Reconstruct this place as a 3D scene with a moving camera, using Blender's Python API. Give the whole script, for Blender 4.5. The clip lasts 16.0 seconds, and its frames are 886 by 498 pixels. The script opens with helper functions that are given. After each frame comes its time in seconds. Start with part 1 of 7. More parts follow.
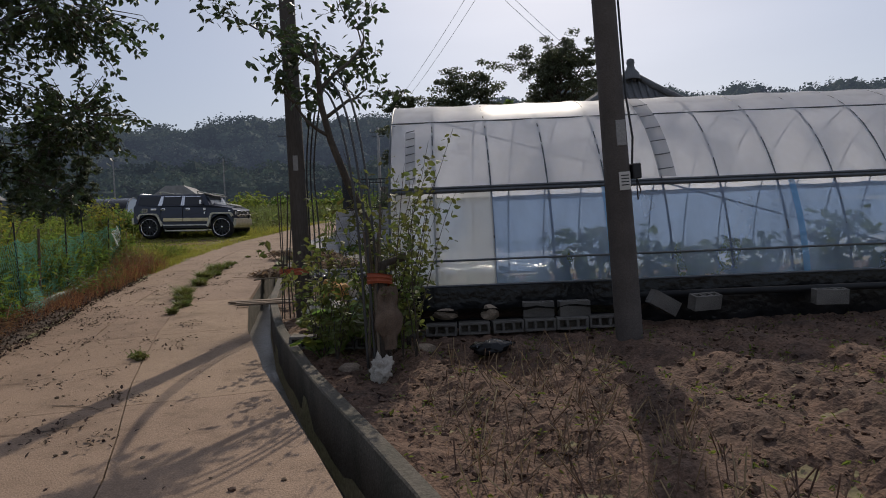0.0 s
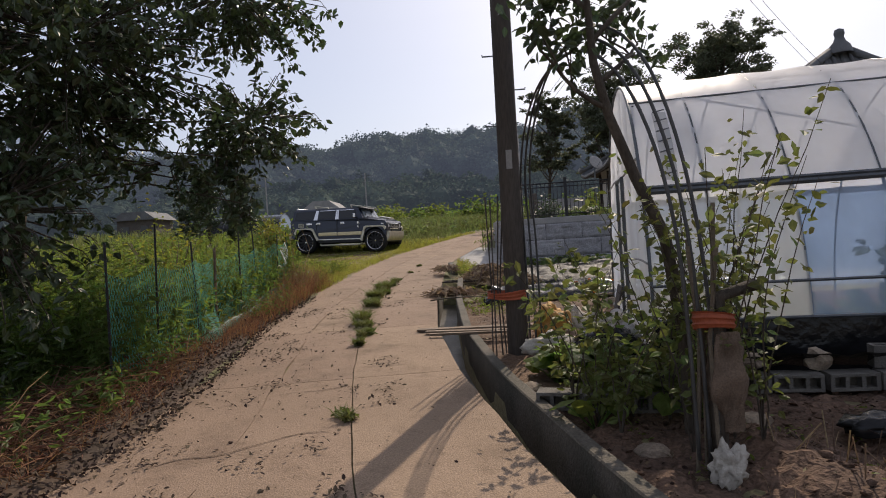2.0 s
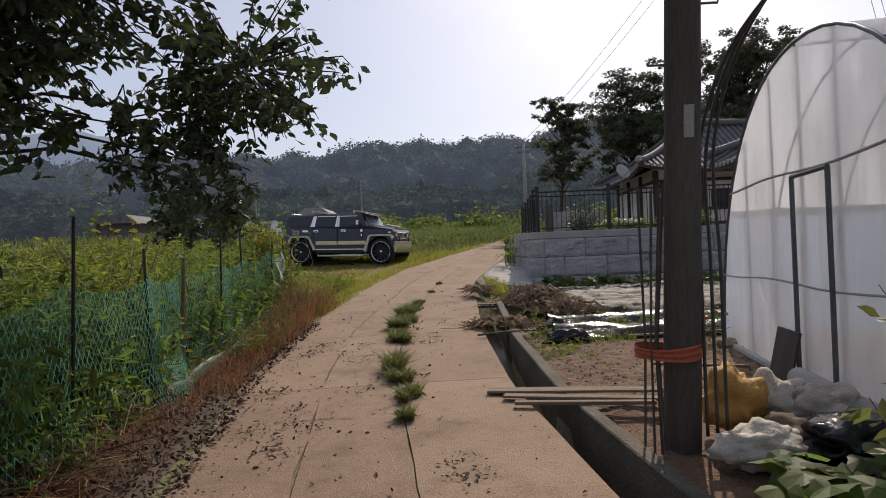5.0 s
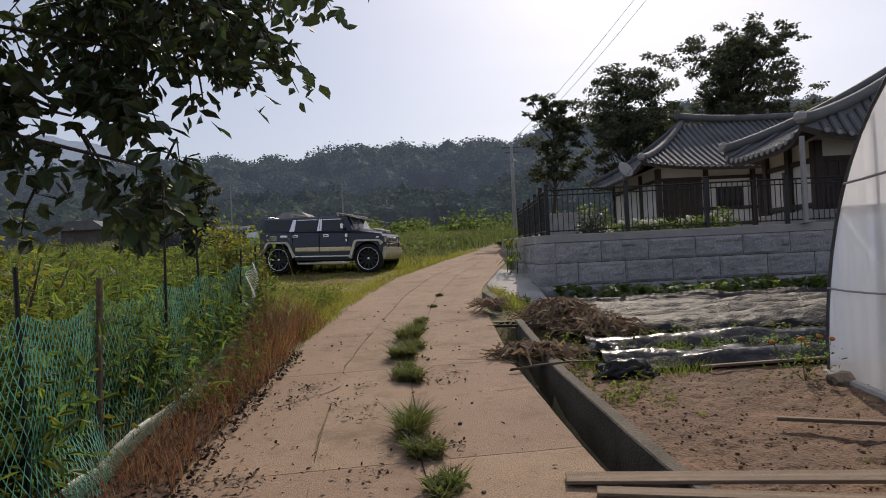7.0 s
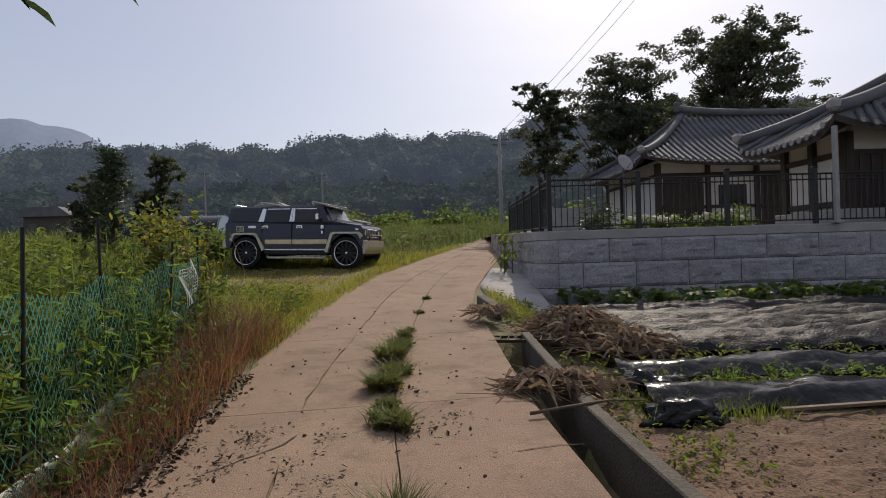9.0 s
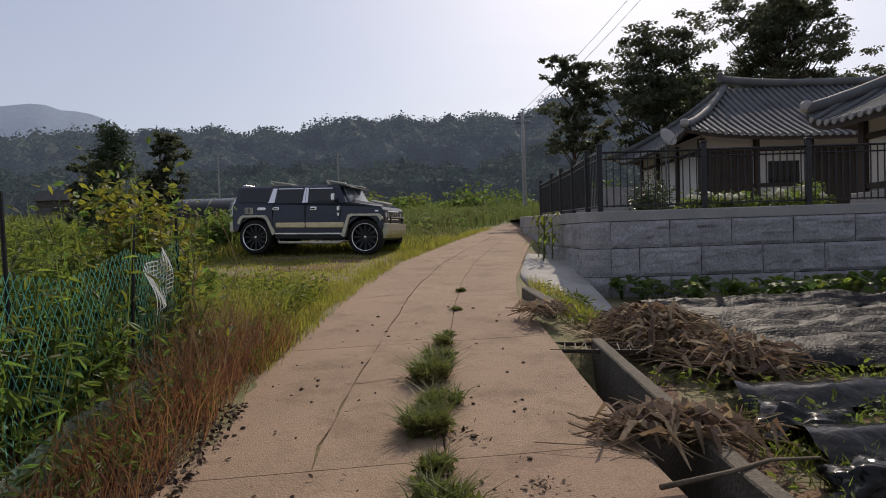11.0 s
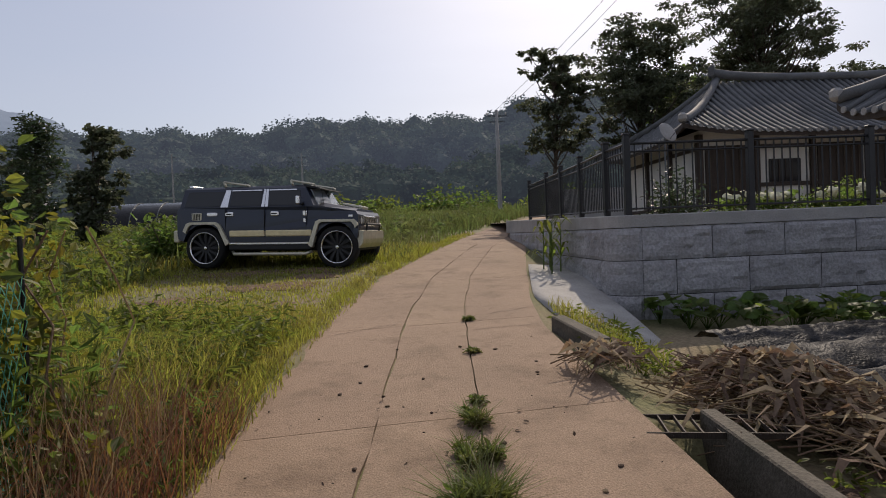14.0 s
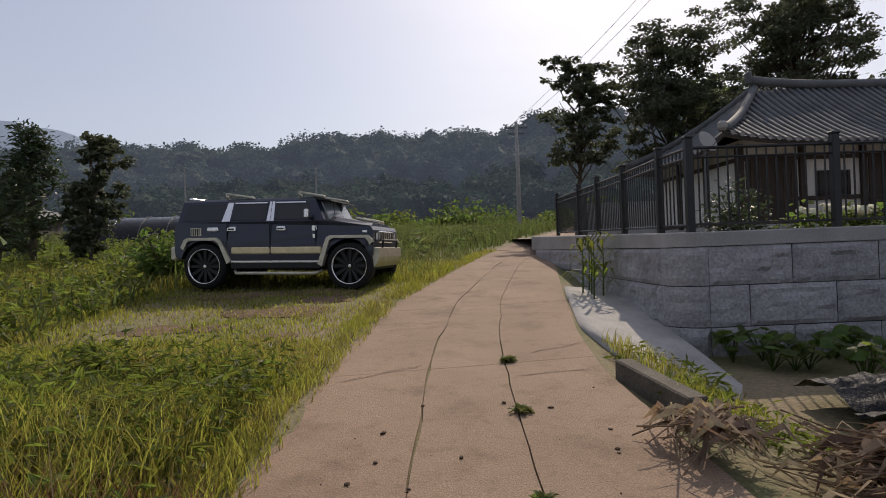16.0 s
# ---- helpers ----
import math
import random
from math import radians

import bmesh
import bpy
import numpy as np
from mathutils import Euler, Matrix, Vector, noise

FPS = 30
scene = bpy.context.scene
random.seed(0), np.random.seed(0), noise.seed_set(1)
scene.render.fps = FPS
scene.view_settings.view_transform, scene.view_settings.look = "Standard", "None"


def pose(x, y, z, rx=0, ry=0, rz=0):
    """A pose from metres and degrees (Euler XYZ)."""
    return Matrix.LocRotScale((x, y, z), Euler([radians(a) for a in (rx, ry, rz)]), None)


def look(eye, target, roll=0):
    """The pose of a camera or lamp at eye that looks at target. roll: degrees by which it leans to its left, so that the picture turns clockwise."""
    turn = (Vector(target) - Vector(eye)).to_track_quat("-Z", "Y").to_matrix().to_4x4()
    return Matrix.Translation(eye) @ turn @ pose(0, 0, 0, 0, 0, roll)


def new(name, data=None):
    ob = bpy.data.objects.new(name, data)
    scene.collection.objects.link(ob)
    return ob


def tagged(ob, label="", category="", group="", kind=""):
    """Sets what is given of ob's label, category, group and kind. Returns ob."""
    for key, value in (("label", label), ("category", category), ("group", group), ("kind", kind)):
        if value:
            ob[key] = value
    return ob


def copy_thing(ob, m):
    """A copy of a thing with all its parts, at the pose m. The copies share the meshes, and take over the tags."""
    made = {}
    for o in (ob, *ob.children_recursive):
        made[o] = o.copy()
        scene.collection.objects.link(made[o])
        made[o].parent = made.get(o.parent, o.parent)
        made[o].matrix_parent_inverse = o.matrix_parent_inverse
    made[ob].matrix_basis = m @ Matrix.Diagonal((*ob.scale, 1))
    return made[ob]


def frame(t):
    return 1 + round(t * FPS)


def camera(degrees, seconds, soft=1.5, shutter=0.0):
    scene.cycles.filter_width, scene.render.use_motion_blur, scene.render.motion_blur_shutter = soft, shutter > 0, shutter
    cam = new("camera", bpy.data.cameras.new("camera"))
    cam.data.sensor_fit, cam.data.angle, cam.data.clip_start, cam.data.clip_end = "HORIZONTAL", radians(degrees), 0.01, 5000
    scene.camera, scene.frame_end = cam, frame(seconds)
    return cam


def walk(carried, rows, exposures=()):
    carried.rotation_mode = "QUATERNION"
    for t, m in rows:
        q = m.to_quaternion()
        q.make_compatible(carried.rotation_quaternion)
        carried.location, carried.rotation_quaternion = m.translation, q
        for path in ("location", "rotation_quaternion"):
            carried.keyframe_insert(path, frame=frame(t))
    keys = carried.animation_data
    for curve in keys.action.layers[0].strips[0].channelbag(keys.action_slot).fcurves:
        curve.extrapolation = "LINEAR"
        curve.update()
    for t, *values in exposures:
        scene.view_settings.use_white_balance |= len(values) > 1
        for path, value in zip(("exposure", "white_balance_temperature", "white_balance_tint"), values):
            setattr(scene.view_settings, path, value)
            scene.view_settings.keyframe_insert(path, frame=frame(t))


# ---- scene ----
cam = camera(72.4, 16.0, 1.0)
METRES, EYE, TILT, LEAN, TURN = 15.2, 1.5, 0.0, 0.0, -8.7
ROWS = [
    (0.0, 0.0, 0.0, 0.0, -0.09, -2.15, 2.35),
    (0.5, -0.0261, 0.0338, 0.0007, 3.88, -2.98, 3.35),
    (1.0, -0.0486, 0.0617, 0.0034, 7.73, -1.74, 2.33),
    (1.5, -0.0758, 0.0919, 0.0049, 11.65, -1.03, 3.55),
    (2.0, -0.0973, 0.1233, 0.0067, 11.86, -0.64, 3.63),
    (2.5, -0.1199, 0.1481, 0.0073, 13.65, -0.46, 2.65),
    (3.0, -0.1369, 0.1796, 0.007, 11.3, -0.34, 2.93),
    (3.5, -0.1566, 0.2067, 0.0095, 11.48, -0.9, 1.11),
    (4.0, -0.1708, 0.239, 0.0101, 11.94, -0.47, 0.9),
    (6.5, -0.2427, 0.3991, 0.0171, 8.43, 0.88, 4.59),
    (7.0, -0.2541, 0.4319, 0.0184, 8.84, 0.76, 2.76),
    (7.5, -0.2627, 0.4641, 0.0191, 6.24, 1.52, 2.0),
    (8.0, -0.27, 0.4927, 0.0201, 6.97, 1.4, 1.53),
    (10.5, -0.307, 0.6385, 0.023, 7.32, -1.44, 2.05),
    (11.0, -0.3192, 0.6642, 0.0235, 8.59, -1.38, 1.86),
    (11.5, -0.3284, 0.694, 0.0261, 7.29, -1.23, 1.97),
    (12.0, -0.3396, 0.7172, 0.0266, 8.36, -1.06, 0.82),
    (12.5, -0.3478, 0.7364, 0.028, 6.87, -1.2, 1.08),
    (13.0, -0.353, 0.7624, 0.0299, 3.58, -1.81, 2.13),
    (13.5, -0.3628, 0.7868, 0.03, 4.78, -1.61, 1.64),
    (14.0, -0.3717, 0.8107, 0.0326, 5.29, -1.23, 2.42),
    (14.5, -0.3767, 0.8382, 0.0351, 6.37, 0.24, 2.28),
    (15.0, -0.385, 0.8611, 0.0347, 8.45, -0.31, 2.32),
    (15.5, -0.3912, 0.8792, 0.0362, 8.25, -0.96, 2.05),
    (16.0, -0.3935, 0.902, 0.0381, 6.65, 0.18, 2.21),
]
walk(cam, [(t, pose(0, 0, EYE, TILT, LEAN, TURN) @ pose(METRES * x, METRES * y, METRES * z, 90 + pitch, roll, yaw)) for t, x, y, z, yaw, pitch, roll in ROWS],
     [(0.0, -0.28, 6200, 11), (0.5, 0.0, 6300, 12), (1.0, 0.10, 6400, 12), (2.0, 0.20, 6500, 13), (4.0, 0.17, 6500, 13), (6.5, 0.08, 6450, 13), (8.0, 0.0, 6450, 13), (16.0, 0.03, 6550, 13)])

# ---- world, sun, exposure ----
SUN_AZ, SUN_EL = 20.0, 40.0          # degrees to the right of +y, degrees above the horizon
world = bpy.data.worlds.new("world")
scene.world = world
world.use_nodes = True
wn = world.node_tree
sky = wn.nodes.new("ShaderNodeTexSky")
sky.sky_type, sky.sun_disc = "NISHITA", False
sky.sun_elevation, sky.sun_rotation = radians(SUN_EL), radians(SUN_AZ)
sky.air_density, sky.dust_density, sky.ozone_density = 1.0, 2.2, 2.0
haze = wn.nodes.new("ShaderNodeMix")
haze.data_type = "RGBA"
haze.inputs[7].default_value = (5.6, 5.75, 6.5, 1)
wco, wmp, wno, wra = (wn.nodes.new("ShaderNode" + k) for k in ("TexCoord", "Mapping", "TexNoise", "MapRange"))
wmp.inputs["Scale"].default_value, wmp.inputs["Rotation"].default_value = (1.2, 1.2, 7.0), (0.25, 0.1, 0)
wno.inputs["Scale"].default_value, wno.inputs["Detail"].default_value = 1.1, 6
wra.inputs[1].default_value, wra.inputs[2].default_value, wra.inputs[3].default_value, wra.inputs[4].default_value = 0.35, 0.75, 0.44, 0.58
wn.links.new(wco.outputs["Generated"], wmp.inputs[0])
wn.links.new(wmp.outputs[0], wno.inputs[0])
wn.links.new(wno.outputs[0], wra.inputs[0])
wn.links.new(wra.outputs[0], haze.inputs[0])
wn.links.new(sky.outputs[0], haze.inputs[6])
wn.links.new(haze.outputs[2], wn.nodes["Background"].inputs[0])
wn.nodes["Background"].inputs[1].default_value = 0.105
sun_data = bpy.data.lights.new("sun", "SUN")
sun_data.energy, sun_data.angle, sun_data.color = 3.3, radians(0.6), (1.0, 0.87, 0.70)
sun = new("sun", sun_data)
sun.matrix_world = look((0, 0, 30), (-math.sin(radians(SUN_AZ)) * 30 * math.cos(radians(SUN_EL)) / math.sin(radians(SUN_EL)),
                                     -math.cos(radians(SUN_AZ)) * 30 * math.cos(radians(SUN_EL)) / math.sin(radians(SUN_EL)), 0))


# ---- materials ----
def material(name, base, rough=0.85, vary=0.25, scale=6.0, fine=60.0, bump=0.3, metal=0.0, second=None, spread=0.5, island=0.0, obj=0.0,
             translucent=0.0, spec=0.4, coat=0.0, stretch=(1, 1, 1), stain=None):
    """A surface whose colour wanders at two scales between base and second, with fine relief."""
    m = bpy.data.materials.new(name)
    m.use_nodes = True
    nt = m.node_tree
    b = nt.nodes["Principled BSDF"]
    n, l = nt.nodes.new, nt.links.new
    co = n("ShaderNodeTexCoord")
    mp = n("ShaderNodeMapping")
    mp.inputs["Scale"].default_value = stretch
    l(co.outputs["Object"], mp.inputs[0])
    big = n("ShaderNodeTexNoise")
    big.inputs["Scale"].default_value, big.inputs["Detail"].default_value = scale, 5
    small = n("ShaderNodeTexNoise")
    small.inputs["Scale"].default_value, small.inputs["Detail"].default_value = fine, 3
    l(mp.outputs[0], big.inputs[0])
    l(mp.outputs[0], small.inputs[0])
    sec = second or tuple(c * (1 - vary) for c in base)
    ramp = n("ShaderNodeMapRange")
    ramp.inputs[1].default_value, ramp.inputs[2].default_value = 0.5 - spread * 0.35, 0.5 + spread * 0.35
    l(big.outputs[0], ramp.inputs[0])
    mix = n("ShaderNodeMix")
    mix.data_type = "RGBA"
    mix.inputs[6].default_value, mix.inputs[7].default_value = (*base, 1), (*sec, 1)
    l(ramp.outputs[0], mix.inputs[0])
    last = mix.outputs[2]
    if stain:                                      # (colour, scale, from, to): patches of dirt with ragged edges, and fine dark grit
        colour, size, lo, hi = stain
        for k, (sc, a, b2, most) in enumerate(((size, lo, hi, 0.75), (size * 4.5, lo + 0.03, hi + 0.03, 0.55), (170.0, 0.60, 0.70, 0.6))):
            tn = n("ShaderNodeTexNoise")
            tn.inputs["Scale"].default_value, tn.inputs["Detail"].default_value, tn.inputs["Roughness"].default_value = sc, 8, 0.68
            l(mp.outputs[0], tn.inputs[0])
            tr = n("ShaderNodeMapRange")
            tr.inputs[1].default_value, tr.inputs[2].default_value, tr.inputs[4].default_value = a, b2, most
            l(tn.outputs[0], tr.inputs[0])
            sm = n("ShaderNodeMix")
            sm.data_type = "RGBA"
            sm.inputs[7].default_value = (*colour, 1)
            l(tr.outputs[0], sm.inputs[0])
            l(last, sm.inputs[6])
            last = sm.outputs[2]
    hsv = n("ShaderNodeHueSaturation")
    l(last, hsv.inputs["Color"])
    val = n("ShaderNodeMapRange")
    val.inputs[1].default_value, val.inputs[2].default_value = 0.3, 0.7
    val.inputs[3].default_value, val.inputs[4].default_value = 1 - vary * 0.6, 1 + vary * 0.6
    l(small.outputs[0], val.inputs[0])
    out = val.outputs[0]
    if island or obj:
        src = n("ShaderNodeNewGeometry").outputs["Random Per Island"] if island else n("ShaderNodeObjectInfo").outputs["Random"]
        amount = island or obj
        r = n("ShaderNodeMapRange")
        r.inputs[3].default_value, r.inputs[4].default_value = 1 - amount, 1 + amount
        l(src, r.inputs[0])
        mul = n("ShaderNodeMath")
        mul.operation = "MULTIPLY"
        l(r.outputs[0], mul.inputs[0])
        l(out, mul.inputs[1])
        out = mul.outputs[0]
        h = n("ShaderNodeMapRange")
        h.inputs[3].default_value, h.inputs[4].default_value = 0.5 - amount * 0.05, 0.5 + amount * 0.05
        l(src, h.inputs[0])
        l(h.outputs[0], hsv.inputs["Hue"])
    l(out, hsv.inputs["Value"])
    l(hsv.outputs[0], b.inputs["Base Color"])
    b.inputs["Roughness"].default_value, b.inputs["Metallic"].default_value = rough, metal
    b.inputs["Specular IOR Level"].default_value = spec
    b.inputs["Coat Weight"].default_value = coat
    if bump:
        bp = n("ShaderNodeBump")
        bp.inputs["Strength"].default_value, bp.inputs["Distance"].default_value = bump, 0.02
        l(small.outputs[0], bp.inputs["Height"])
        l(bp.outputs[0], b.inputs["Normal"])
    if translucent:
        tr = n("ShaderNodeBsdfTranslucent")
        sat = n("ShaderNodeHueSaturation")
        sat.inputs["Value"].default_value, sat.inputs["Saturation"].default_value = 1.8, 1.1
        l(hsv.outputs[0], sat.inputs["Color"])
        l(sat.outputs[0], tr.inputs[0])
        ms = n("ShaderNodeMixShader")
        ms.inputs[0].default_value = translucent
        l(b.outputs[0], ms.inputs[1])
        l(tr.outputs[0], ms.inputs[2])
        l(ms.outputs[0], nt.nodes["Material Output"].inputs[0])
    return m


def glass(name, tint, alpha=0.35, rough=0.05):
    m = bpy.data.materials.new(name)
    m.use_nodes = True
    b = m.node_tree.nodes["Principled BSDF"]
    b.inputs["Base Color"].default_value = (*tint, 1)
    b.inputs["Roughness"].default_value, b.inputs["Alpha"].default_value = rough, alpha
    return m


CONCRETE = material("road_concrete", (0.300, 0.210, 0.145), 0.92, 0.40, 0.8, 85, 0.5, second=(0.215, 0.150, 0.103), obj=0.07, spread=0.9, stain=((0.13, 0.085, 0.055), 1.3, 0.51, 0.70))
DITCH = material("ditch_concrete", (0.125, 0.106, 0.085), 0.92, 0.4, 2.2, 40, 0.5, second=(0.065, 0.06, 0.045))
MUCK = material("ditch_muck", (0.05, 0.045, 0.038), 0.35, 0.4, 3, 30, 0.4, second=(0.09, 0.08, 0.06))
EARTH = material("earth", (0.20, 0.155, 0.095), 0.95, 0.45, 0.7, 22, 0.7, second=(0.12, 0.125, 0.05))
SOIL = material("garden_soil", (0.155, 0.096, 0.066), 0.98, 0.6, 2.6, 34, 1.0, second=(0.095, 0.062, 0.046), spec=0.25, stain=((0.045, 0.032, 0.025), 3.0, 0.52, 0.64))
DRYSOIL = material("tilled_soil", (0.170, 0.104, 0.064), 0.95, 0.5, 1.8, 35, 1.0, second=(0.105, 0.068, 0.045), stain=((0.08, 0.052, 0.035), 3.0, 0.55, 0.68))
WALLBLOCK = material("split_face_concrete", (0.34, 0.335, 0.345), 0.9, 0.35, 2.5, 24, 0.9, second=(0.27, 0.265, 0.275), obj=0.08, stain=((0.17, 0.165, 0.165), 1.2, 0.52, 0.75))
COPING = material("coping_concrete", (0.34, 0.33, 0.32), 0.9, 0.22, 2.0, 50, 0.25)
APRON = material("apron_concrete", (0.40, 0.385, 0.365), 0.9, 0.3, 1.6, 50, 0.25)
BLOCK = material("cinder_block", (0.16, 0.148, 0.132), 0.95, 0.3, 5, 80, 0.6, obj=0.12)
STONE = material("field_stone", (0.34, 0.27, 0.20), 0.9, 0.35, 6, 60, 0.6, obj=0.15)
POLE = material("pole_concrete", (0.105, 0.09, 0.08), 0.9, 0.3, 3, 70, 0.35)
POLE_DARK = material("weathered_pole", (0.085, 0.072, 0.062), 0.9, 0.35, 4, 60, 0.4, stretch=(1, 1, 0.15))
STEEL = material("galvanised_pipe", (0.13, 0.14, 0.15), 0.5, 0.25, 8, 80, 0.1, metal=0.6)
BLACKPAINT = material("black_paint", (0.016, 0.016, 0.018), 0.45, 0.3, 5, 60, 0.1, obj=0.05)
WOOD = material("grey_plank", (0.25, 0.19, 0.135), 0.9, 0.35, 3, 50, 0.4, second=(0.15, 0.115, 0.085), stretch=(0.3, 6, 6))
BARK = material("bark", (0.085, 0.068, 0.052), 0.95, 0.4, 6, 50, 0.7, stretch=(1, 1, 0.4))
CANE = material("young_bark", (0.15, 0.12, 0.085), 0.9, 0.3, 6, 60, 0.4)
LEAF_DARK = material("dark_leaf", (0.050, 0.072, 0.030), 0.42, 0.25, 3, 40, 0.0, island=0.4, translucent=0.22, spec=0.5)
# leaf greyed in its colour to give crowns a backlit, hazy look
LEAF_FAR = material("painted_backlit_leaf", (0.080, 0.092, 0.055), 0.55, 0.25, 3, 40, 0.0, island=0.35, translucent=0.30, spec=0.35)
LEAF = material("leaf", (0.092, 0.132, 0.036), 0.5, 0.25, 2, 40, 0.0, island=0.4, translucent=0.55, spec=0.3)
TUFT = material("road_weed", (0.092, 0.126, 0.034), 0.55, 0.25, 2, 40, 0.0, second=(0.12, 0.115, 0.04), island=0.4, translucent=0.35, spec=0.3)
FIELD = material("field_green", (0.088, 0.118, 0.040), 0.6, 0.25, 0.4, 20, 0.0, second=(0.120, 0.130, 0.050), island=0.4, translucent=0.40, spec=0.2)
# lighter green: partly the plants' own, partly sunlight put into the colour
LEAF_LIGHT = material("light_leaf_sun_tint", (0.115, 0.140, 0.034), 0.5, 0.25, 1.2, 40, 0.0, island=0.35, translucent=0.58, spec=0.3)
LEAF_YELLOW = material("yellowing_leaf", (0.20, 0.175, 0.035), 0.55, 0.3, 2, 40, 0.0, second=(0.11, 0.13, 0.03), island=0.35, translucent=0.45)
GRASS = material("grass", (0.185, 0.200, 0.040), 0.6, 0.3, 0.6, 20, 0.0, second=(0.195, 0.175, 0.055), island=0.4, translucent=0.55)
STRAW = material("dry_stalks", (0.28, 0.20, 0.125), 0.9, 0.35, 2, 40, 0.1, second=(0.17, 0.115, 0.075), island=0.5, translucent=0.2)
REDSTRAW = material("russet_dead_grass", (0.24, 0.122, 0.066), 0.9, 0.35, 2, 40, 0.0, second=(0.14, 0.075, 0.046), island=0.5, translucent=0.25)
LITTER = material("fallen_leaves", (0.085, 0.052, 0.034), 0.9, 0.35, 3, 40, 0.0, second=(0.05, 0.034, 0.025), island=0.6)
FOREST = material("far_forest", (0.062, 0.085, 0.055), 0.95, 0.3, 0.05, 1.2, 0.0, second=(0.030, 0.048, 0.038), island=0.3, translucent=0.15, spec=0.1)
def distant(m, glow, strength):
    """Adds a bluish glow in place of haze between eye and far backdrop."""
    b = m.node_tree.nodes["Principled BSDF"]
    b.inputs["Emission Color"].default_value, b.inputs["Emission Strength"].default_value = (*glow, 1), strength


FOREST_FAR = material("forest_haze_glow", (0.070, 0.092, 0.060), 0.95, 0.3, 0.05, 1.2, 0.0, second=(0.034, 0.052, 0.042), island=0.25, translucent=0.15, spec=0.1)
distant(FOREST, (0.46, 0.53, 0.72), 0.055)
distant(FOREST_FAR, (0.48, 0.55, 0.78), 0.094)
# the mountain's base colour is blue as well, standing in for haze
FARHILL = material("mountain_haze_glow", (0.16, 0.20, 0.26), 0.95, 0.15, 0.01, 0.2, 0.0, spec=0.1)
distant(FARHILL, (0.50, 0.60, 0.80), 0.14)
TILE = material("roof_tile", (0.125, 0.128, 0.135), 0.75, 0.3, 1.5, 30, 0.3, island=0.15)
PLASTER = material("white_plaster", (0.58, 0.56, 0.52), 0.9, 0.12, 1.5, 50, 0.15)
TIMBER = material("dark_timber", (0.045, 0.031, 0.023), 0.7, 0.35, 3, 50, 0.3, stretch=(3, 3, 0.5))
DARKGLASS = glass("window_glass", (0.02, 0.022, 0.025), 1.0, 0.06)
YARD = material("yard_ground", (0.30, 0.25, 0.19), 0.95, 0.3, 1, 30, 0.4)
NET = material("green_net", (0.11, 0.36, 0.28), 0.6, 0.2, 4, 40, 0.0, translucent=0.4)
MULCH = material("black_mulch_film", (0.014, 0.014, 0.015), 0.17, 0.4, 3, 9, 0.7, spec=0.25)
SHADE = material("grey_shade_net", (0.008, 0.008, 0.009), 0.50, 0.6, 2.6, 30, 0.9, second=(0.034, 0.034, 0.037), spec=0.09)


